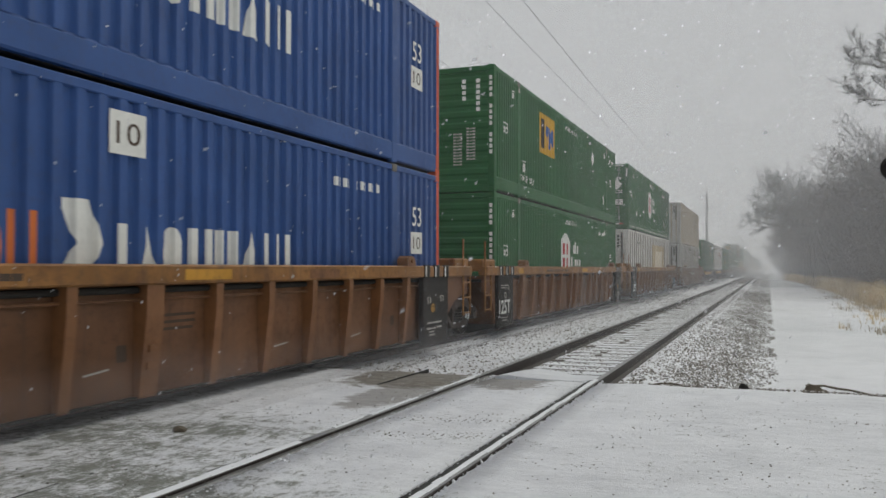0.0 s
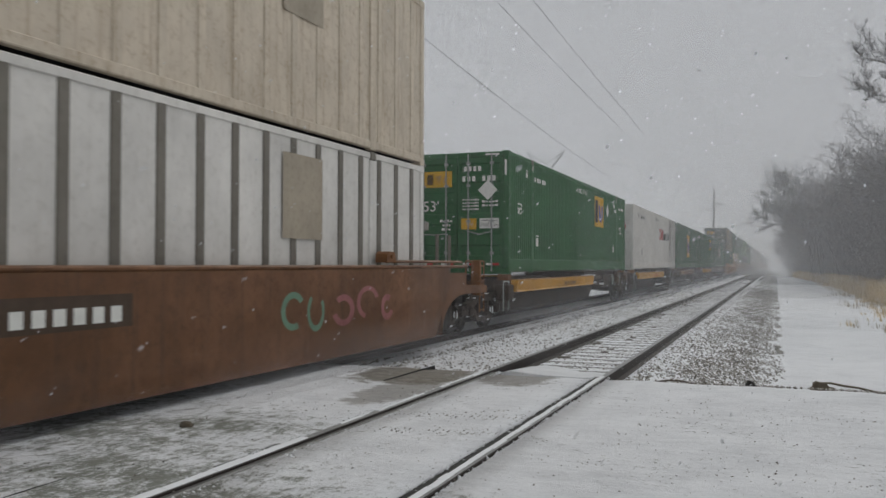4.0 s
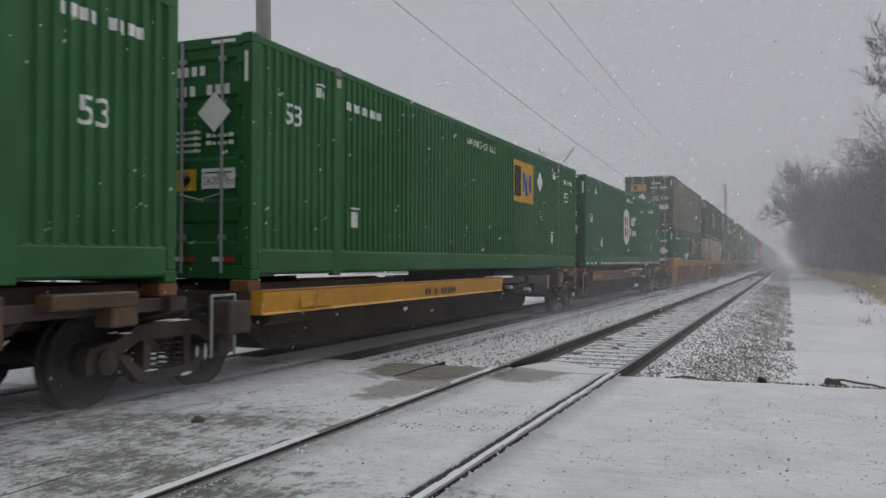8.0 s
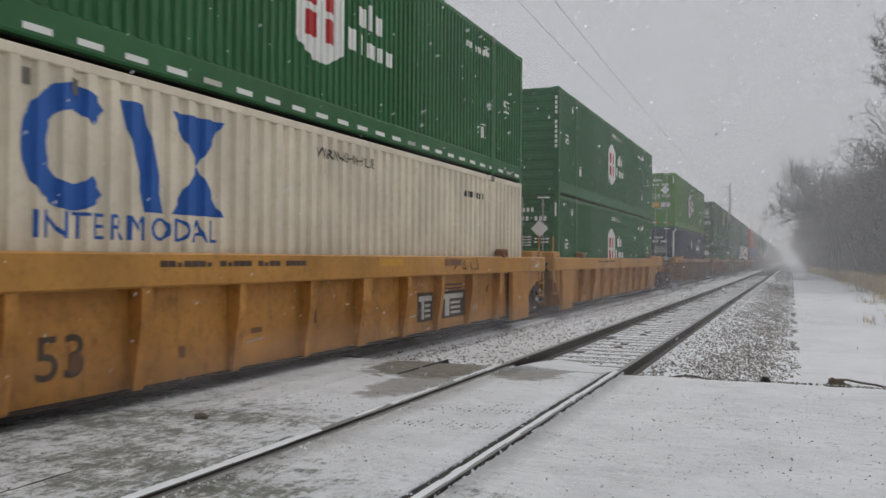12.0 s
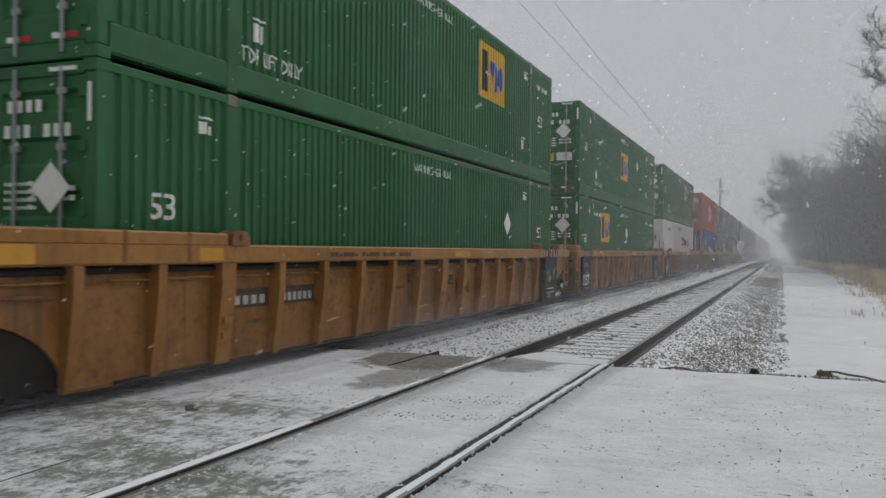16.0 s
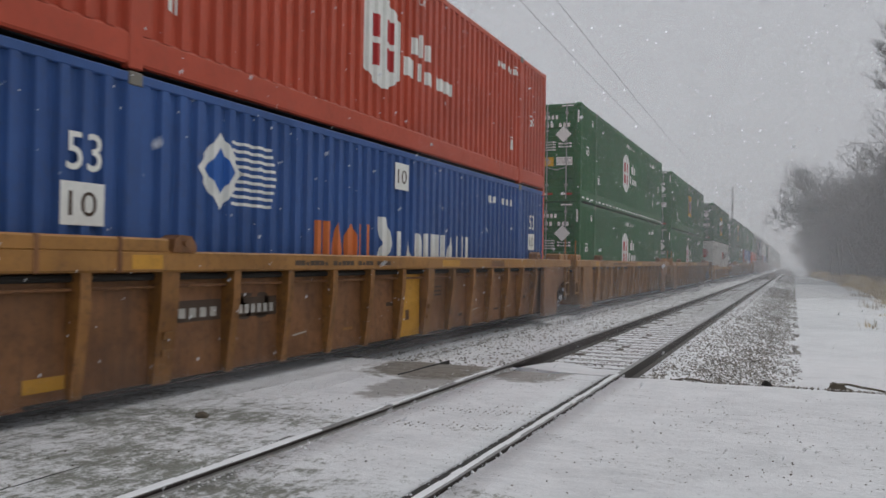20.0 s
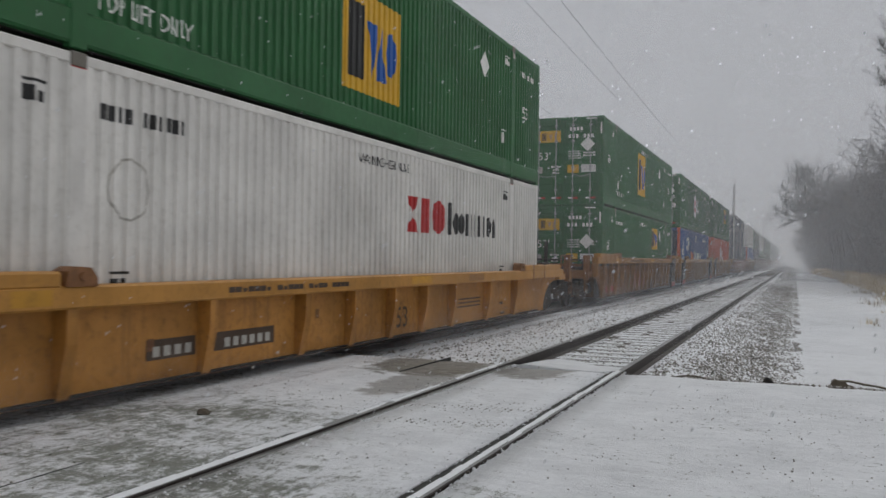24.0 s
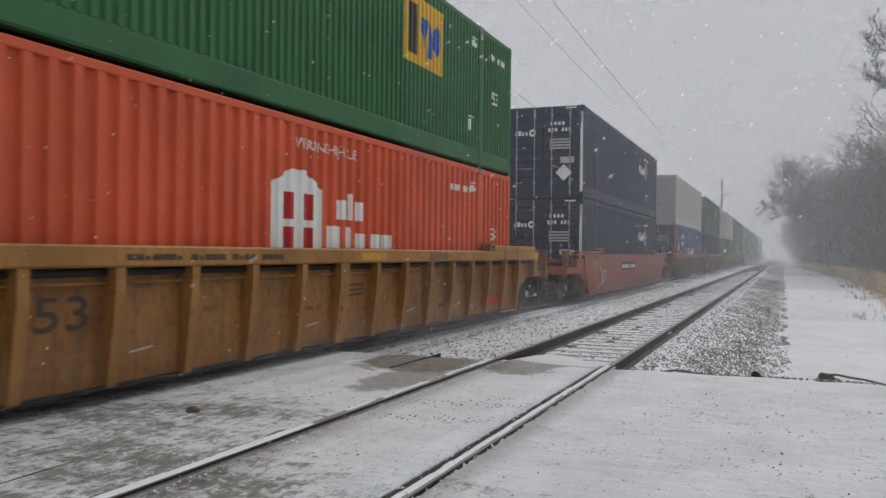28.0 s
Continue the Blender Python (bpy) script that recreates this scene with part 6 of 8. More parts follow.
def closed_end_marks(ob, kind):
    y = -HALF + 0.012
    if kind == "hub":
        flat_mark(ob, "code_marking", WHITE_INK, [q for k in range(11) if k != 4 for q in rect(1.18, 1.25, 2.55 - 0.13 * k, 2.64 - 0.13 * k)], y=POST_Y)
        flat_mark(ob, "notice", WHITE_INK, rect(-0.95, -0.72, 0.7, 0.95), y=y)
        flat_mark(ob, "size_number", WHITE_INK, words("53'", -0.98, -0.62, 1.4, 1.62), y=y)
        flat_mark(ob, "small_print", WHITE_INK, bars(-0.9, -0.4, 1.78, 1.85, "wlwwll"), y=y)
    if kind == "emp_closed":
        flat_mark(ob, "logo_panel", YELLOW_INK, rect(-0.85, -0.12, 2.10, 2.50), y=y)
        flat_mark(ob, "logo_shape", DARK_INK, rect(-0.78, -0.56, 2.16, 2.44), y=y - 0.003)
        flat_mark(ob, "logo_shape", BLUE_INK, [[(-0.50, 2.40), (-0.42, 2.18), (-0.34, 2.40)]] + rect(-0.28, -0.20, 2.2, 2.4), y=y - 0.003)
        flat_mark(ob, "size_number", WHITE_INK, words("53'", -0.80, -0.46, 1.62, 1.86), y=y)
        for x, n in ((0.52, 4), (0.86, 6)):
            flat_mark(ob, "code_marking", WHITE_INK, [q for k in range(n) for q in rect(x, x + 0.09, 2.50 - 0.13 * k, 2.59 - 0.13 * k)], y=y)
        flat_mark(ob, "code_marking", WHITE_INK, [q for k in range(15) if k % 5 != 4 for q in rect(1.18, 1.25, 2.55 - 0.13 * k, 2.64 - 0.13 * k)], y=POST_Y)
        flat_mark(ob, "small_print", CHALK_INK, [q for c in (0.30, 0.62) for k in range(11) for q in bars(c, c + 0.22, 0.62 + 0.07 * k + 0.12 * (c > 0.5), 0.66 + 0.07 * k + 0.12 * (c > 0.5), "wlw")], y=y)
    if kind == "emp_posts":
        flat_mark(ob, "logo_panel", YELLOW_INK, rect(-0.40, 0.22, 2.05, 2.45), y=y)
        flat_mark(ob, "logo_shape", DARK_INK, rect(-0.36, -0.18, 2.1, 2.4), y=y - 0.003)
        flat_mark(ob, "logo_shape", BLUE_INK, rect(-0.05, 0.02, 2.12, 2.36) + rect(0.09, 0.15, 2.12, 2.36), y=y - 0.003)
        flat_mark(ob, "code_marking", DARK_INK, [q for k in range(7) for q in rect(0.93, 1.03, 2.52 - 0.145 * k, 2.62 - 0.145 * k)] + [q for k in range(4) for q in rect(0.78, 0.88, 2.52 - 0.145 * k, 2.62 - 0.145 * k)], y=y)
        flat_mark(ob, "small_print", CHALK_INK, [q for k in range(8) for q in bars(0.05, 0.38, 0.62 + 0.055 * k, 0.655 + 0.055 * k, "wlwl")] + [q for k in range(6) for q in rect(-0.42, -0.26, 0.6 + 0.08 * k, 0.63 + 0.08 * k)], y=y)
        flat_mark(ob, "notice", PEACH_INK, rect(-0.40, -0.08, 1.38, 1.52), y=y)


def stack_marks(ob):
    s = 0.27
    side_mark(ob, s, "logo_shape", WHITE_INK, [[(-1.02, 1.02), (-0.66, 1.02), (-0.48, 1.40), (-0.62, 1.80), (-0.98, 1.80), (-0.80, 1.40)]] +
              blocks(-0.38, 2.82, 1.04, 1.60, "ivoidivid"), "large white blocks in a row")
    side_mark(ob, s, "logo_shape", PEACH_INK, blocks(-2.75, -1.18, 1.04, 1.66, "dvod"), "large orange-red blocks in a row")
    side_mark(ob, s, "logo_shape", WHITE_INK, [q for k in range(9) for q in rect(-4.55, -3.66 - 0.03 * abs(k - 4), 1.74 + 0.085 * k, 1.775 + 0.085 * k)])
    side_mark(ob, s, "logo_panel", WHITE_INK, diamond(-4.72, 2.10, 0.40, 0.45), "pale diamond with thin white stripes")
    side_mark(ob, s, "logo_shape", BLUE_INK, diamond(-4.72, 2.10, 0.24, 0.28), lift=0.007)
    side_mark(ob, "posted", "notice", WHITE_INK, rect(-0.42, 0.08, 2.26, 2.68), "white plate with a dark number")
    side_mark(ob, "posted", "notice_text", SOOT_INK, words("10", -0.33, 0.0, 2.36, 2.58), lift=0.007)
    for y in (-6.85, 6.80):
        side_mark(ob, "posted", "size_number", WHITE_INK, words("53", y, y + 0.40, 1.90, 2.24))
        side_mark(ob, "posted", "notice", WHITE_INK, rect(y - 0.06, y + 0.44, 1.42, 1.80), "white plate with a dark number")
        side_mark(ob, "posted", "notice_text", SOOT_INK, words("10", y + 0.03, y + 0.35, 1.50, 1.72), lift=0.007)
    code_bars(ob, s, 4.0, 5.5, 2.36, 2.54)


def umax_marks(ob, y=2.65):
    s = 0.17
    side_mark(ob, s, "logo_shape", WHITE_INK, blocks(y, y + 1.6, 1.76, 2.10, "idvo"), "white blocks in a row")
    side_mark(ob, s, "logo_shape", WHITE_INK, [q for a, b in ((0, 0.24), (0.24, 0), (0, -0.24), (-0.24, 0)) for q in ring_shape(y + 1.97 + a, 1.95 + b, 0.16, 0.16, 0.5, n=4)], "white flower of four diamonds")
    code_bars(ob, s, 4.2, 5.4, 2.42, 2.55)


def xpo_marks(ob):
    s = 0.17
    a, b = 1.56, 2.14
    side_mark(ob, s, "logo_shape", RED_INK, [[(0.70, a), (1.18, a), (0.94, (a + b) / 2)], [(0.70, b), (0.94, (a + b) / 2), (1.18, b)]] + rect(1.27, 1.62, a, b) + ring_shape(2.02, (a + b) / 2, 0.30, 0.29, 0.0), "big red shapes")
    side_mark(ob, s, "logo_shape", DARK_INK, rect(2.42, 2.60, a, b) + blocks(2.68, 5.08, a, a + 0.42, "ooidiiov"), "black blocks beside the red shapes")
    cube_warning(ob, s, DARK_INK)
    code_bars(ob, s, -5.8, -4.62, 2.36, 2.56, DARK_INK)
    side_mark(ob, s, "symbol", CHALK_INK, ring_shape(-5.4, 1.75, 0.27, 0.30, 0.92, n=16))
    side_mark(ob, s, "notice", RED_INK, rect(-6.14, -5.96, 2.64, 2.86))
    side_mark(ob, s, "notice", RED_INK, rect(5.96, 6.14, 2.74, 2.86))
    small_marks(ob, s, DARK_INK)


def emp_marks(ob, logo, diamond_at=None, front_53=1.45, rear_53=1.43, top_lift=True):
    s = 0.17
    yellow_logo(ob, s, *logo)
    cube_warning(ob, s)
    size_mark(ob, s, -7.35, front_53)
    size_mark(ob, s, 6.8, rear_53)
    code_bars(ob, s, 6.55, 7.6, 2.36, 2.52, None, "llll llll")
    small_marks(ob, s)
    if top_lift:
        side_mark(ob, s, "handling_text", WHITE_INK, words("TOP LIFT ONLY", -5.85, -4.55, 0.44, 0.62))
    else:
        code_bars(ob, s, -5.8, -4.7, 2.36, 2.52)
    if diamond_at:
        placard(ob, s, *diamond_at)
    for y in (-6.05, 6.05):
        side_mark(ob, s, "casting_plate", CHALK_INK, rect(y - 0.05, y + 0.07, 2.62, 2.74), lift=0.012)


def hub_marks(ob, s=0.17, striped=False, z=(0.85, 2.22), tail=1.45):
    hex_logo(ob, s, -1.50, *z, tail)
    cube_warning(ob, s)
    size_mark(ob, s, -7.35, 1.45)
    size_mark(ob, s, 6.8, 1.43)
    code_bars(ob, s, 4.5, 5.6, 2.36, 2.52)
    small_marks(ob, s)
    if striped:
        dashes(ob)


def csx_marks(ob):
    s, z = 0.27, 1.62
    side_mark(ob, s, "logo_shape", BLUE_INK, ring_shape(-5.02, z + 0.50, 0.52, 0.56, 0.58, 0.75, 5.5, 16) +
              [[(-4.10, z - 0.02), (-3.84, z - 0.02), (-4.14, z + 1.02), (-4.44, z + 1.02)]] +
              [[(-3.76, z - 0.02), (-2.92, z - 0.02), (-3.34, z + 0.5)], [(-3.76, z + 1.02), (-3.34, z + 0.5), (-2.92, z + 1.02)]] +
              [], "huge blue shapes")
    side_mark(ob, s, "lettering", BLUE_INK, words("INTERMODAL", -5.42, -3.0, 1.32, 1.56))
    cube_warning(ob, s, DARK_INK)
    code_bars(ob, s, 4.5, 5.6, 2.36, 2.52, DARK_INK)
    for y in (-5.55, -5.05):
        side_mark(ob, s, "vent", POSTGREY, rect(y, y + 0.1, 2.58, 2.72), lift=0.01)


EMP_SPOTS = {
    (1, 1): ((-4.0, -2.3, 1.42, 2.52), (3.3, 2.1)), (4, 0): ((1.9, 3.5, 1.55, 2.6), (4.2, 2.2)), (6, 0): ((-1.84, -0.11, 0.76, 2.3), (3.3, 2.0)),
    (7, 0): ((2.05, 3.65, 1.6, 2.55), (4.2, 2.2)), (9, 0): ((1.99, 3.5, 1.57, 2.6), (4.22, 2.2)), (13, 1): ((2.31, 3.95, 1.45, 2.6), None),
    (13, 0): (None, (4.25, 1.78)), (14, 1): ((-0.98, 0.6, 1.05, 2.1), (2.9, 1.9)), (14, 0): ((-4.66, -3.1, 1.5, 2.52), (0.4, 1.9)),
    (15, 1): ((2.0, 3.55, 1.6, 2.5), (4.2, 2.2)), (18, 1): ((-0.80, 0.76, 1.0, 2.2), (4.2, 2.1)), (19, 1): ((-1.46, 0.35, 0.60, 2.05), (4.2, 2.1)),
    (20, 1): ((-1.6, 0.15, 0.80, 2.45), (3.9, 2.1)), (20, 0): ((2.05, 3.58, 1.6, 2.52), (4.2, 2.2)), (22, 1): ((2.3, 3.95, 1.45, 2.6), None),
}
for (i, lev), (logo, dia) in EMP_SPOTS.items():
    ob = BOXES[i, lev]
    if logo:
        emp_marks(ob, logo, dia, 1.93 if i == 7 else 1.45, 1.86 if i == 7 else 1.43, lev == 1 or i == 6)
    else:
        cube_warning(ob, 0.17), size_mark(ob, 0.17, -7.35, 1.45), size_mark(ob, 0.17, 6.8, 1.5), small_marks(ob, 0.17), placard(ob, 0.17, *dia)
    tagged(ob, "dark green container with a square yellow badge")
    if not (i, lev) == (1, 1):
        door_marks(ob, "emp", low_diamond=(i, lev) in ((13, 0), (20, 0), (9, 0)))
tagged(BOXES[13, 0], "dark green container with a pale diamond placard")
for (i, lev), striped in {(1, 0): False, (2, 1): True, (8, 0): True, (10, 1): True, (11, 0): False, (11, 1): False, (17, 0): False, (17, 1): True, (18, 0): False, (21, 1): False}.items():
    hub_marks(BOXES[i, lev], striped=striped)
    tagged(BOXES[i, lev], "dark green container with a white six-sided badge")
    if (i, lev) in ((11, 1), (1, 0)):
        closed_end_marks(BOXES[i, lev], "hub")
    else:
        door_marks(BOXES[i, lev], "hub")
closed_end_marks(BOXES[1, 1], "emp_closed")
hub_marks(BOXES[12, 1], 0.27), door_marks(BOXES[12, 1], "hub")
tagged(BOXES[12, 1], "light green container with a white six-sided badge")
hub_marks(BOXES[16, 1], 0.27, tail=2.1), door_marks(BOXES[16, 1], "red")
tagged(BOXES[16, 1], "weathered red container with a white six-sided badge")
hub_marks(BOXES[22, 0], 0.27, tail=2.1), door_marks(BOXES[22, 0], "hub")
tagged(BOXES[22, 0], "bright orange-red container with a white badge")
for key in ((0, 0), (0, 1), (16, 0), (21, 0), (24, 0)):
    stack_marks(BOXES[key])
    door_marks(BOXES[key], "blue_plain" if key == (16, 0) else "blue")
    tagged(BOXES[key], "blue container with red posts and big white shapes")
for i in (5, 15, 19):
    xpo_marks(BOXES[i, 0]), door_marks(BOXES[i, 0], "xpo")
    tagged(BOXES[i, 0], "white container with red and black shapes")
for key in ((12, 0), (23, 0), (23, 1)):
    umax_marks(BOXES[key], 2.65), door_marks(BOXES[key], "navy")
    tagged(BOXES[key], "navy blue container with white shapes")
placard(BOXES[12, 0], 0.17, -0.05, 2.08)
csx_marks(BOXES[10, 0])
for key in ((3, 0), (3, 1), (2, 0)):
    closed_end_marks(BOXES[key], "emp_posts")
    side_mark(BOXES[key], "posted", "code_marking", DARK_INK, bars(-5.6, -4.5, 2.30, 2.46, "llll llllll"))
    if key[0] == 2:
        side_mark(BOXES[key], "posted", "faded_panel", BUFF, rect(0.0, 5.3, 1.15, 2.40), "faded tan patch where a badge was")
        side_mark(BOXES[key], "posted", "faded_panel", CREAM, rect(1.24, 4.28, 1.16, 2.06), "pale patch inside the tan one", lift=0.007)
    else:
        side_mark(BOXES[key], "posted", "faded_panel", TAN, rect(3.5, 4.5, 1.5, 2.6), "faded patch where a badge was")
yellow_logo(BOXES[9, 1], "posted", -4.75, -3.3, 1.7, 2.75)
placard(BOXES[9, 1], "posted", 0.6, 1.9)
door_marks(BOXES[9, 1], "emp", left_diamond=True)
tagged(BOXES[9, 1], "grimy olive container with pale posts and a yellow badge")
for i in range(24, len(CONSIST)):
    for lev in (0, 1):
        ob = BOXES[i, lev]
        if CONSIST[i][4 + lev] in ("green", "dull_green"):
            hex_logo(ob, 0.17, -1.50, 0.85, 2.22) if (i + lev) % 2 else yellow_logo(ob, 0.17, 2.0, 3.55, 1.6, 2.55)


for y0, y1, zz in ((5.0, 5.03, 0.9), (5.12, 5.17, 0.5), (5.3, 5.33, 1.3), (5.42, 5.5, 0.75), (5.62, 5.66, 1.1), (5.8, 5.84, 0.4)):
    side_mark(BOXES[5, 0], 0.17, "dirt_streak", SOOT_INK, rect(y0, y1, zz, 2.68))


# ---- markings on the cars ----
RIB_X, SHEET_X, CHORD_X, SMOOTH_X = 1.509, 1.349, 1.5335, 1.523


def car_mark(i, name, mat, polys, x=SHEET_X, label=""):
    if i == 19:
        polys = [[(u, v - 0.32) for u, v in poly] for poly in polys]
    flat_mark(CARS[i], name, mat, polys, x=x, label=label)


def between_ribs(i, k):
    """The free width between side posts k and k + 1 of the well."""
    _, kind, a, b, *_ = CONSIST[i]
    ys = [r for r in rib_spots(CAR_LOOKS[kind][3], a, b) if abs(r[0]) < 6.6]
    k = max(0, min(k, len(ys) - 2))
    return ys[k][0] + ys[k][1] + 0.02, ys[k + 1][0] - ys[k + 1][1] - 0.02


for i, (_, kind, a, b, *_rest) in enumerate(CONSIST):
    if kind == "spine" or i > 26:
        continue
    if "smooth" in kind:
        car_mark(i, "code_plate", SOOT_INK, rect(-2.6, 0.6, 0.86, 1.16), SMOOTH_X)
        car_mark(i, "code_marking", WHITE_INK, bars(-2.5, -1.0, 0.91, 1.11, "llll") + bars(-0.8, 0.5, 0.91, 1.11, "llllll"), SMOOTH_X + 0.003)
        car_mark(i, "size_number", CHALK_INK, words("53", -6.2, -5.5, 0.52, 0.90), SMOOTH_X)
        car_mark(i, "colour_patch", CAR_YELLOW, rect(-7.6, -6.6, 1.08, 1.20) + rect(-7.7, -7.0, 0.92, 1.03), SMOOTH_X)
        car_mark(i, "faded_spray", TEAL_INK if i == 3 else PINK_INK, ring_shape(3.4, 0.85, 0.28, 0.24, 0.66, 0.6, 5.2) + ring_shape(3.95, 0.82, 0.22, 0.26, 0.7, 2.2, 6.9), SMOOTH_X)
        car_mark(i, "faded_spray", PINK_INK, ring_shape(4.7, 0.80, 0.32, 0.22, 0.6, 3.4, 8.6) + ring_shape(5.45, 0.88, 0.36, 0.24, 0.7, 0.3, 4.4) + ring_shape(6.1, 0.78, 0.22, 0.2, 0.5, 1.0, 5.9), SMOOTH_X)
        continue
    n = 9 if "deep" in kind or "low" in kind else 14
    u0, u1 = between_ribs(i, 0)
    v0, v1 = between_ribs(i, 1)
    if a == C and n != 9:
        for u, v, pat in ((u0, u1, "llll"), (v0, v1, "llllll")):
            car_mark(i, "code_plate", SOOT_INK, rect(u, v, 0.75, 0.97))
            car_mark(i, "code_marking", CHALK_INK, bars(u + 0.12, v - 0.05, 0.79, 0.93, pat), SHEET_X + 0.003)
    k = n - 3 if i % 2 else 1
    u, v = between_ribs(i, k)
    car_mark(i, "size_number", SOOT_INK, words("53", u + 0.15, v - 0.15, 0.72, 1.02) if n != 9 else words("53", 0.25, 0.65, 0.62, 0.95) if i == 19 else words("53", *((0.20, 0.72) if i == 9 else (-5.45, -4.94)), 0.38, 0.76))
    u, v = between_ribs(i, 6)
    car_mark(i, "small_print", SOOT_INK, [q for r in range(3) for q in rect(u + 0.1, v - 0.15, 0.80 + 0.07 * r, 0.83 + 0.07 * r)])
    for k in (2, 5, 8, 10):
        u, v = between_ribs(i, k)
        car_mark(i, "scuff", CHALK_INK, stroke([(u + 0.2, 0.40 + 0.03 * (k % 3)), (u + 0.52, 0.43 + 0.03 * (k % 3))], 0.018))
    car_mark(i, "chord_print", SOOT_INK, bars(-4.2, -1.6, 1.33, 1.39, "wwlwwwl wlwww wlww wwww"), CHORD_X)
    car_mark(i, "chord_patch", SILL_YELLOW, rect(0.4, 1.2, 1.31, 1.42), CHORD_X)
    car_mark(i, "chord_patch", SILL_YELLOW, rect(-6.9, -6.5, 1.30, 1.43), CHORD_X)
    car_mark(i, "chord_patch", CAR_POST if i % 2 else CAR_RUST, rect(2.9, 3.7, 1.30, 1.42), CHORD_X)
    for e, end in ((-1, a), (1, b)):
        if end == J and kind in ("orange", "brown", "rusty_plated"):
            y = -8.46 if e < 0 else 6.84
            px = 1.523
            if e < 0:
                car_mark(i, "plate_marking", WHITE_INK, words("125T", y + 0.04, y + 0.87, 0.40, 0.72), px)
                car_mark(i, "plate_print", CHALK_INK, bars(y + 0.15, y + 0.68, 1.03, 1.055, "wlww") + bars(y + 0.15, y + 0.62, 0.975, 1.0, "lwwl") + words("43", y + 0.66, y + 0.80, 0.93, 1.01) + bars(y + 0.15, y + 0.7, 0.31, 0.33, "wwlw") + bars(y + 0.2, y + 0.6, 0.25, 0.27, "lww"), px)
                car_mark(i, "plate_badge", CHALK_INK, ring_shape(y + 0.5, 0.82, 0.085, 0.07, 0.6, n=14), px)
            else:
                car_mark(i, "plate_marking", CHALK_INK, words("53", y + 0.09, y + 0.27, 0.81, 0.92) + words("53", y + 0.71, y + 0.88, 0.83, 0.94), px, "small white size numbers")
                car_mark(i, "plate_print", CHALK_INK, bars(y + 0.09, y + 0.78, 0.455, 0.485, "wwwwwwww", 0.85) + bars(y + 0.07, y + 0.5, 0.355, 0.385, "wwlw", 0.8) + bars(y + 0.55, y + 0.80, 0.365, 0.395, "www", 0.8)
                         + bars(y + 0.18, y + 0.42, 0.30, 0.325, "wlw", 0.8) + bars(y + 0.18, y + 0.48, 0.245, 0.27, "wwl", 0.8), px)
                car_mark(i, "plate_badge", SILL_YELLOW, ring_shape(y + 0.36, 0.725, 0.095, 0.075, 0.72, n=16) + ring_shape(y + 0.36, 0.725, 0.05, 0.035, 0.45, n=10), px, "yellow ring badge")
            for k in range(3):
                yb = (-7.44, -7.85, -8.30)[k] if e < 0 else (6.90, 7.35, 7.82)[k]
                car_mark(i, "chord_tab", WHITE_INK, rect(yb - 0.10, yb - 0.05, 1.28, 1.46), 1.549)
    if i in (20, 21, 22):
        for e in (-1, 1):
            car_mark(i, "red_band", RED_INK, rect(*((-8.46, -7.36) if e < 0 else (6.80, 7.94)), 0.14, 0.36) if (a if e < 0 else b) == J else rect(*sorted((e * 5.9, e * 7.7)), 0.32, 0.5), 1.5235 if (a if e < 0 else b) == J else SHEET_X)
car_mark(20, "red_band", RED_INK, rect(5.85, 6.10, 0.18, 0.36) + rect(6.26, 6.76, 0.18, 0.36), SHEET_X + 0.002)
car_mark(21, "red_band", RED_INK, rect(-7.30, -6.45, 0.18, 0.36), SHEET_X + 0.002)
for i, end, e in ((12, 2, -1), (12, 3, 1), (13, 2, -1), (15, 3, 1), (16, 2, -1), (18, 3, 1), (22, 3, 1)):
    u, v = sorted((e * 8.95, e * 9.66))
    car_mark(i, "chord_patch", SILL_YELLOW, rect(u, v, 1.29, 1.45), CHORD_X, "bright yellow chord end")
for i, parts, z0, z1 in ((10, ((2.15, 2.80), (3.00, 4.33)), 0.36, 0.85), (12, ((3.36, 4.03), (4.23, 4.90)), 0.66, 0.93)):
    h = z1 - z0
    for u, v in parts:
        car_mark(i, "logo_panel", SOOT_INK, rect(u, v, z0, z1), label="dark panel with pale block shapes")
        w = v - u
        car_mark(i, "logo_shape", CHALK_INK, rect(u + 0.08 * w, u + 0.92 * w, z0 + 0.70 * h, z0 + 0.88 * h) + rect(u + 0.26 * w, u + 0.42 * w, z0 + 0.08 * h, z0 + 0.70 * h) +
                 [q for r in range(3) for q in rect(u + 0.46 * w, u + 0.82 * w, z0 + (0.14 + 0.18 * r) * h, z0 + (0.23 + 0.18 * r) * h)], SHEET_X + 0.003, "pale block shapes")
car_mark(12, "size_number", SOOT_INK, words("53", 5.40, 5.85, 0.75, 1.05), SHEET_X + 0.004)
car_mark(12, "faded_patch", CAR_POST, rect(5.26, 5.98, 0.66, 1.12) + rect(6.3, 6.95, 0.62, 1.14) + rect(7.35, 8.1, 0.28, 1.1), SHEET_X + 0.001, "ochre repainted panel")
rng = random.Random(177)
for i in (0, 1, 2, 9, 10, 11, 12, 13, 14, 15, 16, 17, 18, 19, 20, 21, 22):
    n = 9 if "deep" in CONSIST[i][1] else 14
    for k in range(9):
        u, v = between_ribs(i, rng.randrange(n - 1))
        w, h = rng.choice(((0.10, 0.12), (0.22, 0.06), (0.14, 0.16), (0.30, 0.04), (0.05, 0.05)))
        u = rng.uniform(u, max(u, v - w))
        z = rng.uniform(0.33, 0.95)
        car_mark(i, "grimy_label", rng.choice((SOOT_INK, CAR_BROWN, CAR_POST, CAR_BROWN, SOOT_INK)), rect(u, u + w, z, z + h), SHEET_X + 0.0015)
rng = random.Random(77)
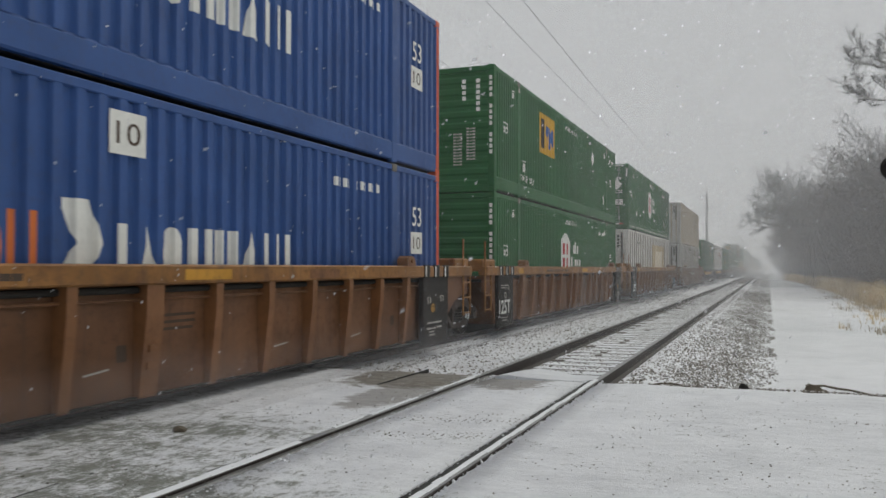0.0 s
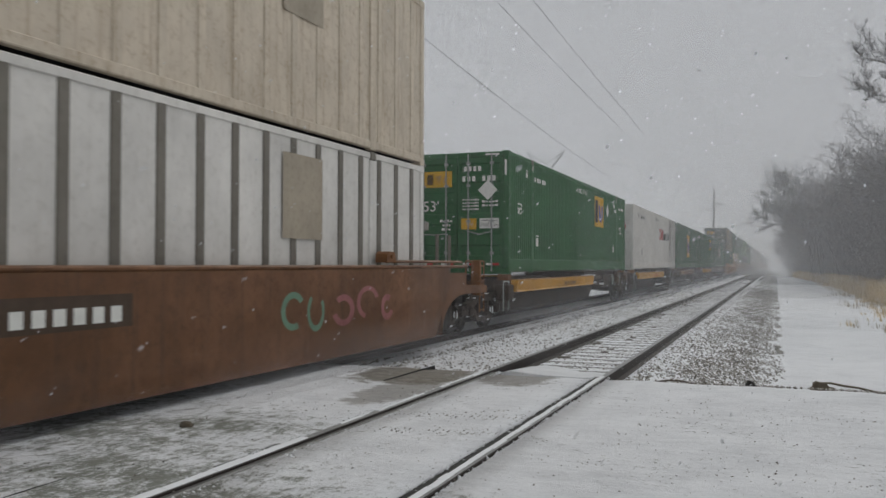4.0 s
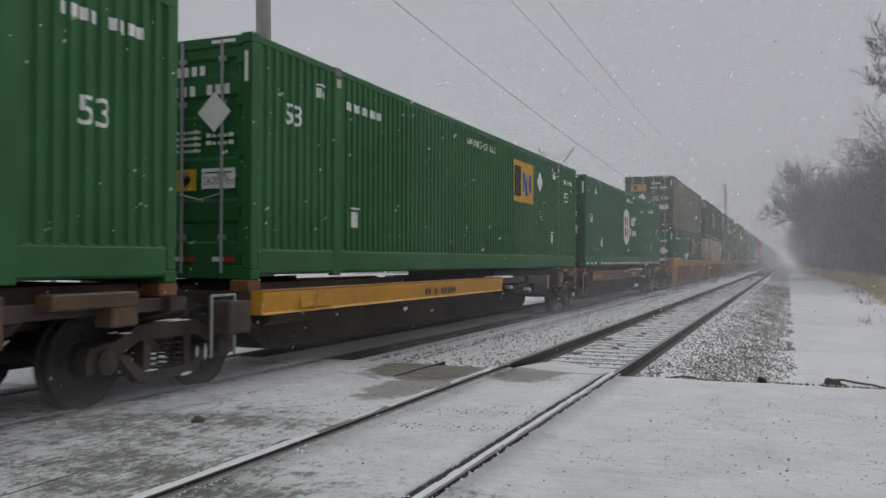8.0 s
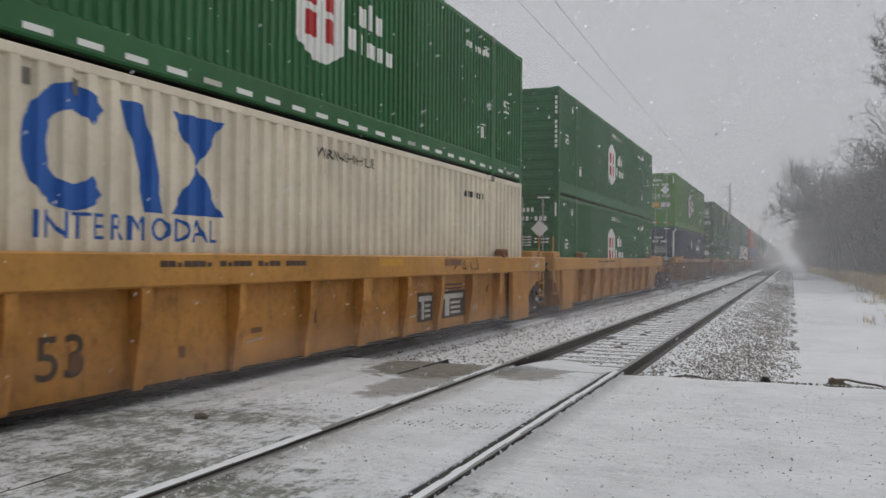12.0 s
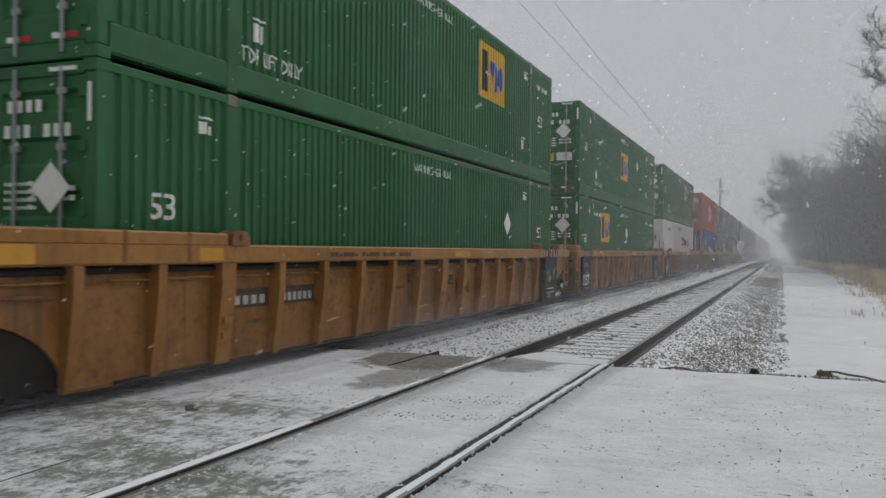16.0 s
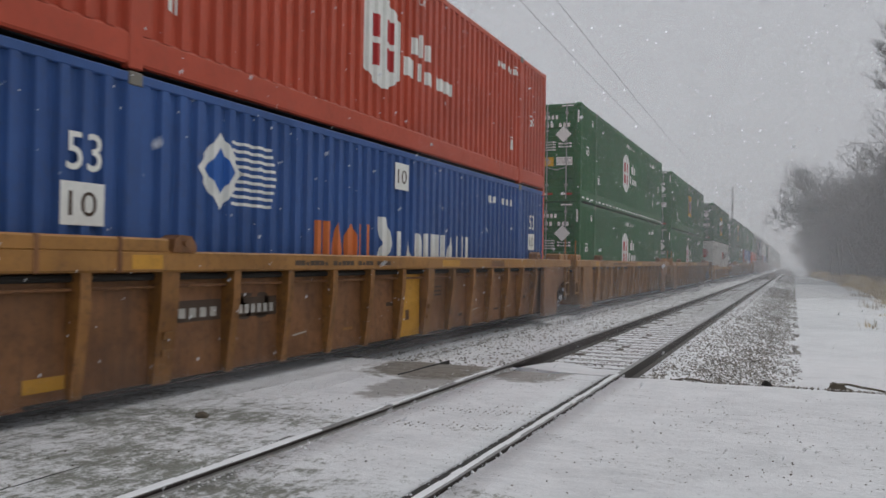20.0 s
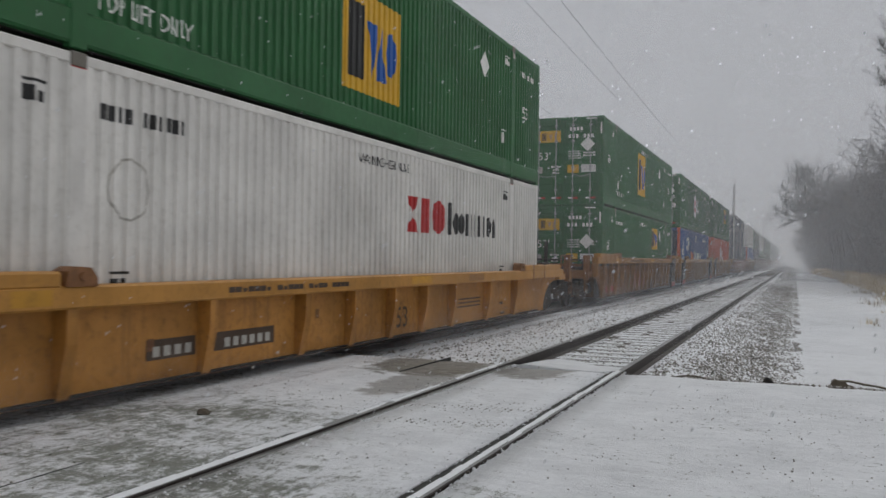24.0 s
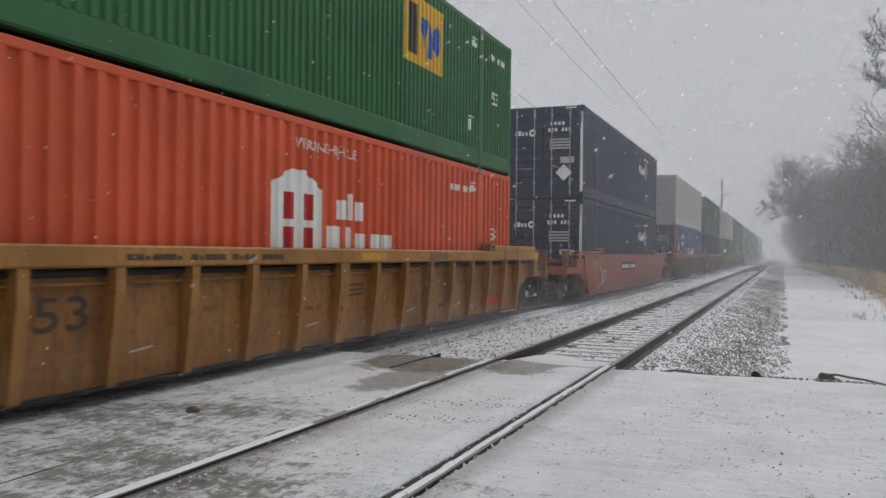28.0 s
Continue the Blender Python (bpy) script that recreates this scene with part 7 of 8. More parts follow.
for i, lo, hi, x, mat, w, z0, z1 in ((9, 1.6, 5.0, CHORD_X, SOOT_INK, 0.03, 1.22, 1.44), (15, -3.9, -1.1, CHORD_X, SOOT_INK, 0.03, 1.30, 1.44), (10, 3.3, 4.6, CHORD_X, SOOT_INK, 0.03, 1.22, 1.44), (15, 0.05, 1.7, SHEET_X, SOOT_INK, 0.035, 0.33, 1.0), (20, -6.9, -6.5, SHEET_X, CHALK_INK, 0.03, 0.6, 0.95),
                                    (14, 1.5, 3.6, SHEET_X, SOOT_INK, 0.05, 0.6, 1.05), (13, 0.4, 1.6, SHEET_X, SOOT_INK, 0.06, 0.6, 1.05)):
    y = lo
    while y < hi:
        pts = [(y + rng.uniform(0, 0.3), rng.uniform(z0, z1)) for k in range(4)]
        car_mark(i, "spray_scrawl", mat, stroke(pts, w), x, "dark sprayed scrawl")
        y += 0.34 if x == CHORD_X else 0.24
car_mark(19, "code_plate", SOOT_INK, rect(-5.22, -4.50, 0.70, 0.90) + rect(-4.28, -3.08, 0.70, 0.90))
car_mark(19, "code_marking", CHALK_INK, bars(-5.16, -4.54, 0.73, 0.87, "llll") + bars(-4.05, -3.14, 0.73, 0.87, "llllll"), SHEET_X + 0.003)
for k in (2, 3, 4, 5, 6):
    u, v = between_ribs(20, k)
    if 2 < k < 6:
        ring = [(u - 0.03 + rng.uniform(0, 0.05), 0.36), (u + 0.4, 0.33), (v + 0.02, 0.38), (v - rng.uniform(0, 0.08), 0.6), (v, 0.9), (v - 0.1, 1.08), (u + 0.45, 1.03), (u + 0.15, 1.10), (u - 0.02, 0.95), (u + 0.06, 0.65)]
        car_mark(20, "faded_spray", PINK_INK, [ring], SHEET_X, "faded pink spray paint")
        car_mark(20, "spray_line", SOOT_INK, stroke([(u + 0.55, 1.0), (u + 0.38, 0.8), (u + 0.45, 0.62), (u + 0.25, 0.45)], 0.02), SHEET_X + 0.003)
    else:
        x0 = u + 0.5 if k == 2 else u + 0.05
        car_mark(20, "faded_spray", TEAL_INK, stroke([(x0, 0.38), (x0 + 0.12, 0.5), (x0 + 0.1, 0.66), (x0 + 0.28, 0.8)], 0.10), SHEET_X, "pale green spray paint")
        car_mark(20, "spray_line", CHALK_INK, stroke([(u + 0.1, 0.42), (u + 0.22, 0.56), (u + 0.3, 0.44), (u + 0.42, 0.5)], 0.04), SHEET_X + 0.003)
    car_mark(20, "spray_line", CHALK_INK, stroke([(u + 0.05, 1.04), (u + 0.25, 1.09), (u + 0.45, 1.02), (v - 0.1, 1.08)], 0.03), SHEET_X + 0.006)
# a drooping black cable on the middle units, a freshly painted panel, faded blotches and a scrawl
for i, y0 in ((14, -1.88), (21, -2.02)):
    bm = bmesh.new()
    tube(bm, [(1.375, y0 + 0.90 * f, 1.22 - 0.46 * math.sin(math.pi * f) ** 0.8) for f in (q / 12 for q in range(13))], 0.022)
    part("hanging_cable", bm, BLACK, CARS[i], "black cable sagging along the side")
    car_mark(i, "logo_shape", CAR_BROWN, rect(0.90, 1.68, 0.98, 1.05) + rect(1.05, 1.13, 0.70, 0.98) + rect(1.36, 1.44, 0.70, 0.98), SHEET_X + 0.002, "faded brown block shapes")
    car_mark(i, "small_print", SOOT_INK, [q for r in range(4) for q in rect(-4.14, -3.60, 0.50 + 0.05 * r, 0.53 + 0.05 * r)] + [q for r in range(7) for q in rect(-3.05, -2.65, 0.66 + 0.045 * r, 0.675 + 0.045 * r)])
u, v = between_ribs(16, 5)
car_mark(16, "painted_panel", SILL_YELLOW, rect(u, v, 0.19, 1.18), SHEET_X, "bright yellow freshly painted panel")
car_mark(16, "painted_panel", SILL_YELLOW, rect(-7.9, -7.45, 0.28, 0.40), SHEET_X, "yellow painted patch")
for u, w, z, h in ((-7.9, 0.75, 0.24, 0.30), (-7.1, 0.35, 0.55, 0.55), (-6.95, 0.2, 1.0, 0.14), (-3.0, 0.16, 0.62, 0.45), (0.3, 0.25, 0.7, 0.3), (2.3, 0.3, 0.75, 0.35)):
    blob = [(u + w / 2 + w / 2 * math.cos(q * 0.5236) * (0.8 + 0.3 * math.sin(q * 2.1 + u)), z + h / 2 + h / 2 * math.sin(q * 0.5236) * (0.85 + 0.2 * math.cos(q * 1.7 + u))) for q in range(12)]
    car_mark(12, "faded_patch", CAR_POST, [blob], SHEET_X + 0.001, "faded ochre blotch")
for i, mat in ((4, SOOT_INK), (5, RED_INK), (7, SOOT_INK)):
    car_mark(i, "code_marking", mat, bars(-3.6, -2.2, 0.86, 1.0, "ll l lllll"), 1.552)
car_mark(8, "code_marking", RUBBED_INK, bars(-5.95, -5.15, 0.87, 1.01, "llll", 0.5) + bars(-4.9, -3.5, 0.87, 1.01, "llllll", 0.5), 1.552, "rubbed pale lettering")
for i in (4, 5, 6, 7):
    car_mark(i, "chord_patch", SILL_YELLOW, rect(-7.4, -6.6, 0.85, 1.05), 1.552)
car_mark(8, "chord_patch", CAR_YELLOW, rect(-8.15, -7.1, 0.86, 1.0) + rect(-7.05, -6.6, 0.87, 0.99), 1.552, "scuffed orange patch")
car_mark(8, "chord_patch", SILL_YELLOW, rect(-1.15, -0.58, 0.87, 1.0), 1.552, "yellow reflective patch")


# ---- trees, poles and wires ----
def limb(verts, faces, p, q, r0, r1, sides):
    d = (q - p)
    if d.length < 1e-5:
        return
    d.normalize()
    a = d.orthogonal().normalized()
    b = d.cross(a)
    base = len(verts)
    for c, r in ((p, r0), (q, r1)):
        for k in range(sides):
            t = 2 * math.pi * k / sides
            verts.append(tuple(c + r * (math.cos(t) * a + math.sin(t) * b)))
    for k in range(sides):
        m = (k + 1) % sides
        faces.append((base + k, base + m, base + sides + m, base + sides + k))


def grow(rng, height, spread, levels, trunk, lean=(0, 0), forks=(5, 4, 4, 3, 3), droop=0.0, rise=0.22, start=None, thin=0.015, shrink=(0.5, 0.78)):
    """A bare tree: tapered trunk and limbs in one mesh, twigs in another. start: limbs that are set by hand, as (foot, way, length, radius, level)."""
    wood, twig = ([], []), ([], [])
    stack = [(Vector((0, 0, -0.3)), Vector((lean[0], lean[1], 1)).normalized(), height * 0.42, trunk, 0)]
    if start:
        stack = [(Vector(p), Vector(d).normalized(), length, r, lev) for p, d, length, r, lev in start]
    while stack:
        p, d, length, r, lev = stack.pop()
        segs = 5 if lev < 2 else 3
        ends = []
        for s in range(segs):
            wob = (0.10 if not start else 0.05) + 0.08 * lev
            d = (d + Vector((rng.gauss(0, wob), rng.gauss(0, wob), rng.gauss(0, wob * 0.6) + (0.05 if lev < 3 else -droop)))).normalized()
            q = p + d * (length / segs)
            r1 = max(thin * 0.7, r * (0.86 if lev < levels else 0.7))
            out = wood if lev <= 2 else twig
            limb(out[0], out[1], p, q, r, r1, 6 if lev == 0 else (4 if lev < 3 else 3))
            ends.append((q, d, r1))
            p, r = q, r1
        if lev < levels and length > 0.12:
            n = forks[min(lev, len(forks) - 1)]
            for k in range(n):
                q, dd, rr = ends[max(0, len(ends) - 1 - (k % (len(ends) if lev else 3)))]
                side = Vector((rng.gauss(0, 1), rng.gauss(0, 1), rng.gauss(0.15, 0.45)))
                nd = (dd * (0.75 if k else 1.2) + side.normalized() * spread * rng.uniform(0.6, 1.2) + Vector((0, 0, rise))).normalized()
                stack.append((q, nd, length * rng.uniform(*shrink), max(thin, rr * rng.uniform(0.55, 0.72)), lev + 1))
    return wood, twig


def build_tree(seed, height, spread, levels, trunk, label, twigs=None, **kw):
    rng = random.Random(seed)
    wood, twig = grow(rng, height, spread, levels, trunk, **kw)
    tree = tagged(new("bare_tree"), label, "tree", group="bare trees along the track")
    part("trunk", raw_mesh("trunk", wood[0], wood[1], BARK, True), None, tree)
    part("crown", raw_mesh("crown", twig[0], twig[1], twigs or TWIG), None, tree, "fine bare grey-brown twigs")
    tree["tall"] = max(v[2] for v in twig[0])
    return tree


def wood_edge(y):
    """How far from the near track the first trunks of the wood stand."""
    return float(np.interp(y, (50, 60, 72, 85, 97, 112, 160, 330), (7.6, 6.8, 6.0, 5.6, 4.8, 3.9, 3.4, 4.2)))


def grass_edge(y):
    return float(np.interp(y, (34, 51, 71, 100, 140, 300), (5.0, 4.5, 4.7, 4.0, 2.2, 1.6)))


def place_trees():
    kinds = [build_tree(11 + k, 13, 0.85, 5, 0.2, "bare grey winter tree with many fine twigs", forks=(6, 6, 5, 4, 3), rise=0.2, thin=0.019) for k in range(5)]
    rng = random.Random(5)
    spots = [(8.6, 58, 11.4), (9.8, 61, 12.4), (8.0, 66, 11.8), (6.5, 72, 10.6), (7.4, 75, 12.0), (6.5, 79, 11.0), (5.6, 86, 11.0), (6.8, 84, 11.6), (4.6, 99, 11.6), (5.6, 92, 11.0)]
    y = 58.0
    while y < 330:
        for row in range(1 if y < 100 else 0, 3):
            spots.append((wood_edge(y) + row * 3.6 + rng.uniform(-0.4, 1.2), y + rng.uniform(-1.5, 1.5), rng.uniform(10.0, 12.0) + 0.6 * row))
        y += rng.uniform(4.5, 6.5) * (1 if y < 150 else 1.9)
    for k, (x, y, h) in enumerate(spots):
        src = kinds[k % 5]
        ob = src if k < 5 else copy_thing(src, Matrix())
        ob.matrix_basis = pose(x, y, ground_height(x, y), 0, 0, rng.uniform(0, 360)) @ Matrix.Scale(h / src["tall"], 4)
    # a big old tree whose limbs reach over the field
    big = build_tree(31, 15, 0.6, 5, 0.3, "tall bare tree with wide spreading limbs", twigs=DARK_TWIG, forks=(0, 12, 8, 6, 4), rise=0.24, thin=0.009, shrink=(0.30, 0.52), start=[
        ((0, 0, -0.3), (0.0, 0, 1), 14.0, 0.34, 0),
        ((0, 0, 8.3), (-0.88, 0.05, 0.42), 2.8, 0.09, 1), ((-1.9, 0.1, 9.35), (-0.97, 0, -0.06), 2.6, 0.06, 1),
        ((0, 0, 9.3), (-0.88, 0, 0.36), 3.0, 0.09, 1), ((-1.6, 0, 10.0), (-0.94, 0.1, 0.30), 3.0, 0.06, 1),
        ((0, 0, 10.6), (-0.70, 0.1, 0.60), 3.6, 0.10, 1), ((0, 0, 11.8), (-0.3, 0, 0.9), 3.2, 0.10, 1),
        ((0, 0, 9.0), (0.8, 0.2, 0.5), 4.2, 0.12, 1), ((0, 0, 11), (0.6, -0.3, 0.7), 3.6, 0.10, 1)])
    big.matrix_basis = pose(8.7, 42, ground_height(8.7, 42))
    # one that leans out over the railway from the edge of the wood
    fan = [((-1.9, 0, 5.9), d, n, 0.085, 1) for d, n in (((-0.92, 0.1, 0.30), 3.1), ((-0.75, -0.2, 0.62), 3.2), ((-0.97, 0, 0.02), 2.5), ((-0.45, 0.2, 0.85), 3.3), ((-0.1, 0, 1.0), 3.2), ((0.4, 0.1, 0.9), 2.8))]
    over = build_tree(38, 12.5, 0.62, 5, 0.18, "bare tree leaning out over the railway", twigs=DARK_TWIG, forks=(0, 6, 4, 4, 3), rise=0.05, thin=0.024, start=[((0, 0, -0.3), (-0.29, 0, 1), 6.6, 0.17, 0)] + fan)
    over.matrix_basis = pose(4.6, 95, ground_height(4.6, 95))
    lone = build_tree(47, 6.6, 1.15, 5, 0.13, "lone bare tree standing in the field", forks=(8, 6, 5, 4, 3), thin=0.014, rise=0.30)
    lone.matrix_basis = pose(-44.6, 41.5, ground_height(-44, 41) - 0.2) @ Matrix.Scale(1.7, 4)
    low = [build_tree(61 + k, 4.6, 1.1, 4, 0.05, "leafless brush at the edge of the wood", forks=(9, 5, 4, 3), droop=0.02) for k in range(3)]
    n = 0
    y = 50.0
    while y < 300:
        for row in range(2):
            src = low[n % 3]
            ob = src if n < 3 else copy_thing(src, Matrix())
            n += 1
            lo, hi = grass_edge(y) + 0.7, wood_edge(y) + 2.6
            x = lo + (hi - lo) * (row + rng.uniform(0, 0.9)) / 2
            tagged(ob, category="bush", group="brush along the wood")
            ob.matrix_basis = pose(x, y + rng.uniform(-1, 1), ground_height(x, y), 0, 0, rng.uniform(0, 360)) @ Matrix.Scale(rng.uniform(3.0, 5.0) * (0.75 + 0.4 * row) / src["tall"], 4)
        y += rng.uniform(2.6, 3.8) * (1 if y < 120 else 2.2)


def blades(name, label, mat, spots, seed, height, per):
    """Dry stalks in tufts, each a thin bent blade."""
    rng = random.Random(seed)
    verts, faces = [], []
    for x, y, h in spots:
        for k in range(per):
            bx, by = x + rng.gauss(0, 0.14), y + rng.gauss(0, 0.2)
            a = rng.uniform(0, 6.28)
            w = 0.008 + 0.012 * rng.random()
            hh = h * height * rng.uniform(0.5, 1.15)
            dx, dy = rng.gauss(0, 0.22) * hh, rng.gauss(0, 0.22) * hh
            z = ground_height(bx, by) - 0.02
            b = len(verts)
            cx, cy = w * math.cos(a), w * math.sin(a)
            verts += [(bx - cx, by - cy, z), (bx + cx, by + cy, z), (bx + dx * 0.4 + cx, by + dy * 0.4 + cy, z + hh * 0.6),
                      (bx + dx * 0.4 - cx, by + dy * 0.4 - cy, z + hh * 0.6), (bx + dx, by + dy, z + hh)]
            faces += [(b, b + 1, b + 2, b + 3), (b + 3, b + 2, b + 4)]
    ob = new(name, raw_mesh(name, verts, faces, mat))
    return tagged(ob, label, "dry grass", kind="stuff")


def build_grass():
    rng = random.Random(9)
    spots = []
    for k in range(5200):
        y = 34 + 110 * rng.random() ** 1.5
        spots.append((grass_edge(y) + rng.random() ** 1.3 * 5.5, y, rng.uniform(0.6, 1.1)))
    blades("dry_grass", "tall dry tan grass along the wood", GRASS, spots, 3, 1.05, 12)
    tufts = []
    for cx, cy, n in ((2.95, 27.2, 9), (3.5, 26.6, 6), (3.4, 41, 9), (4.4, 43, 16), (3.6, 55, 14), (4.6, 35, 10)):
        for k in range(n):
            tufts.append((cx + rng.gauss(0, 0.5), cy + rng.gauss(0, 1.2), rng.uniform(0.2, 1.0)))
    mat_spots = []
    for cx, cy, n in ((3.0, 27, 8), (3.5, 31, 10), (3.9, 36, 16), (4.2, 41, 24), (4.3, 47, 30), (4.4, 54, 34), (4.6, 62, 34), (4.4, 72, 30), (4.0, 84, 30)):
        for k in range(n):
            mat_spots.append((cx + rng.gauss(0.2, 0.45), cy + rng.gauss(0, 2.4), rng.uniform(0.3, 1.0)))
    blades("field_grass", "short dry tan grass poking through the snow", GRASS, mat_spots, 6, 0.26, 9)
    blades("dry_weeds", "dry weeds poking through the snow", WEED, tufts, 4, 0.34, 6)


def build_far_woods():
    """A belt of bare wood across the field, thin stems and twigs that overlap."""
    rng = random.Random(21)
    verts, faces = [], []
    for k in range(3300):
        a = radians(rng.uniform(-62, -14))
        r = rng.uniform(135, 175)
        x, y = r * math.sin(a), r * math.cos(a)
        if x > -22:
            continue
        h = 8.0 + 2.2 * noise.noise((a * 14, 0, 0)) + 1.2 * noise.noise((a * 55, 3, 0)) + rng.uniform(-1, 0.8)
        p = Vector((x, y, -0.9))
        top = p + Vector((rng.gauss(0, 0.5), rng.gauss(0, 0.5), h))
        limb(verts, faces, p, top, 0.10, 0.03, 3)
        for j in range(9):
            f = rng.uniform(0.2, 0.95)
            q = p.lerp(top, f)
            limb(verts, faces, q, q + Vector((rng.gauss(0, 0.9), rng.gauss(0, 0.9), rng.uniform(0.2, 1.3))), 0.05, 0.02, 3)
    ob = new("far_wood", raw_mesh("far_wood", verts, faces, TWIG))
    tagged(ob, "distant belt of bare trees across the field", "woods", kind="stuff")


def wire(bm, pts, r=0.010, sides=5):
    tube(bm, pts, r, sides)


def sagging(p, q, sag, n=28):
    p, q = Vector(p), Vector(q)
    return [p.lerp(q, i / n) - Vector((0, 0, 4 * sag * (i / n) * (1 - i / n))) for i in range(n + 1)]


def build_pole(x, y, height, lean, label, stout=1.0):
    pole = tagged(new("utility_pole"), label, "utility pole", group="poles along the railway")
    bm = bmesh.new()
    rod(bm, (0, 0, -1.2), (0, 0, height), 0.185 * stout, 14, 0.115 * stout)
    for f in bm.faces:
        f.smooth = len(f.verts) == 4
    part("pole", bm, POLE_WOOD, pole)
    for dx, z in ((-1.6, -0.7), (1.55, -2.6), (-1.6, -3.6)):
        bm = bmesh.new()
        prism(bm, [(0.0, height + z - 0.07 * stout), (dx, height + z - 0.03 * stout), (dx, height + z + 0.05 * stout), (0.0, height + z + 0.07 * stout)], "y", -0.06, 0.06)
        arm = part("cross_arm", bm, POLE_WOOD, pole)
        bm = bmesh.new()
        for k in range(4):
            rod(bm, (dx * 0.95, 0, height + z - 0.05 - 0.09 * k), (dx * 0.95, 0, height + z - 0.11 - 0.09 * k), 0.06, 8)
        part("insulator", bm, GALV, arm)
    pole.matrix_basis = pose(x, y, ground_height(x, y), 0, lean)
    return pole


def build_lines():
    for y, h in ((14.1, 14.6), (145, 14.2), (287, 14.2), (-116, 14.4)):
        build_pole(-9.55, y, h, -0.9 if y == 14.1 else 0.3, "weathered grey wooden utility pole with side arms", 1.5 if y > 100 else 1.0)
    spans = [((-11.15, 14.1, 13.6), (-11.1, 145, 13.0), 1.55), ((-8.1, 14.1, 11.6), (-8.1, 145, 11.1), 1.6), ((-11.15, 14.1, 9.95), (-11.1, 145, 10.2), 2.6)]
    for a, b, s in spans:
        bm = bmesh.new()
        wire(bm, sagging(a, b, s))
        ob = new("overhead_wire", mesh_of("overhead_wire", bm, WIRE))
        tagged(ob, "thin dark wire strung between the poles", "wire", group="overhead wires")
        bm = bmesh.new()
        b2 = (b[0], 287, b[2])
        wire(bm, sagging(b, b2, s, 14), 0.015)
        ob = new("overhead_wire", mesh_of("overhead_wire", bm, WIRE))
        tagged(ob, "thin dark wire strung between the poles", "wire", group="overhead wires")
    # the second line across the field, on steel masts
    for y in (115, -30):
        mast = tagged(new("lattice_mast"), "thin steel lattice mast in the field", "pylon", group="masts in the field")
        bm = bmesh.new()
        for sx in (-1, 1):
            for sy in (-1, 1):
                rod(bm, (sx * 0.9, sy * 0.9, -1), (sx * 0.25, sy * 0.25, 13.0), 0.05, 5)
        for k in range(12):
            f0, f1 = k / 12, (k + 1) / 12
            w0, w1 = 0.9 - 0.65 * f0, 0.9 - 0.65 * f1
            z0, z1 = 13 * f0, 13 * f1
            for s in (-1, 1):
                rod(bm, (-w0, s * w0, z0), (w1, s * w1, z1), 0.03, 4)
                rod(bm, (s * w0, -w0, z0), (s * w1, w1, z1), 0.03, 4)
        part("lattice", bm, GALV, mast)
        for s in (-1, 1):
            bm = bmesh.new()
            rod(bm, (0, 0, 12.6), (s * 2.3, 0, 15.4), 0.09, 5)
            rod(bm, (0, 0, 14.0), (s * 2.3, 0, 15.4), 0.06, 5)
            part("mast_arm", bm, GALV, mast)
        mast.matrix_basis = pose(-30, y, -0.9) @ Matrix.Scale(1.17, 4)
    for k, z in enumerate((12.6, 11.2, 10.2, 9.0, 7.5, 6.8)):
        bm = bmesh.new()
        wire(bm, sagging((-30 + (k % 2) * 0.8, -30, z + 0.6), (-30 + (k % 2) * 0.8, 115, z + 0.9), 1.0), 0.008)
        ob = new("field_wire", mesh_of("field_wire", bm, WIRE))
        tagged(ob, "thin dark wire of the line across the field", "wire", group="overhead wires")


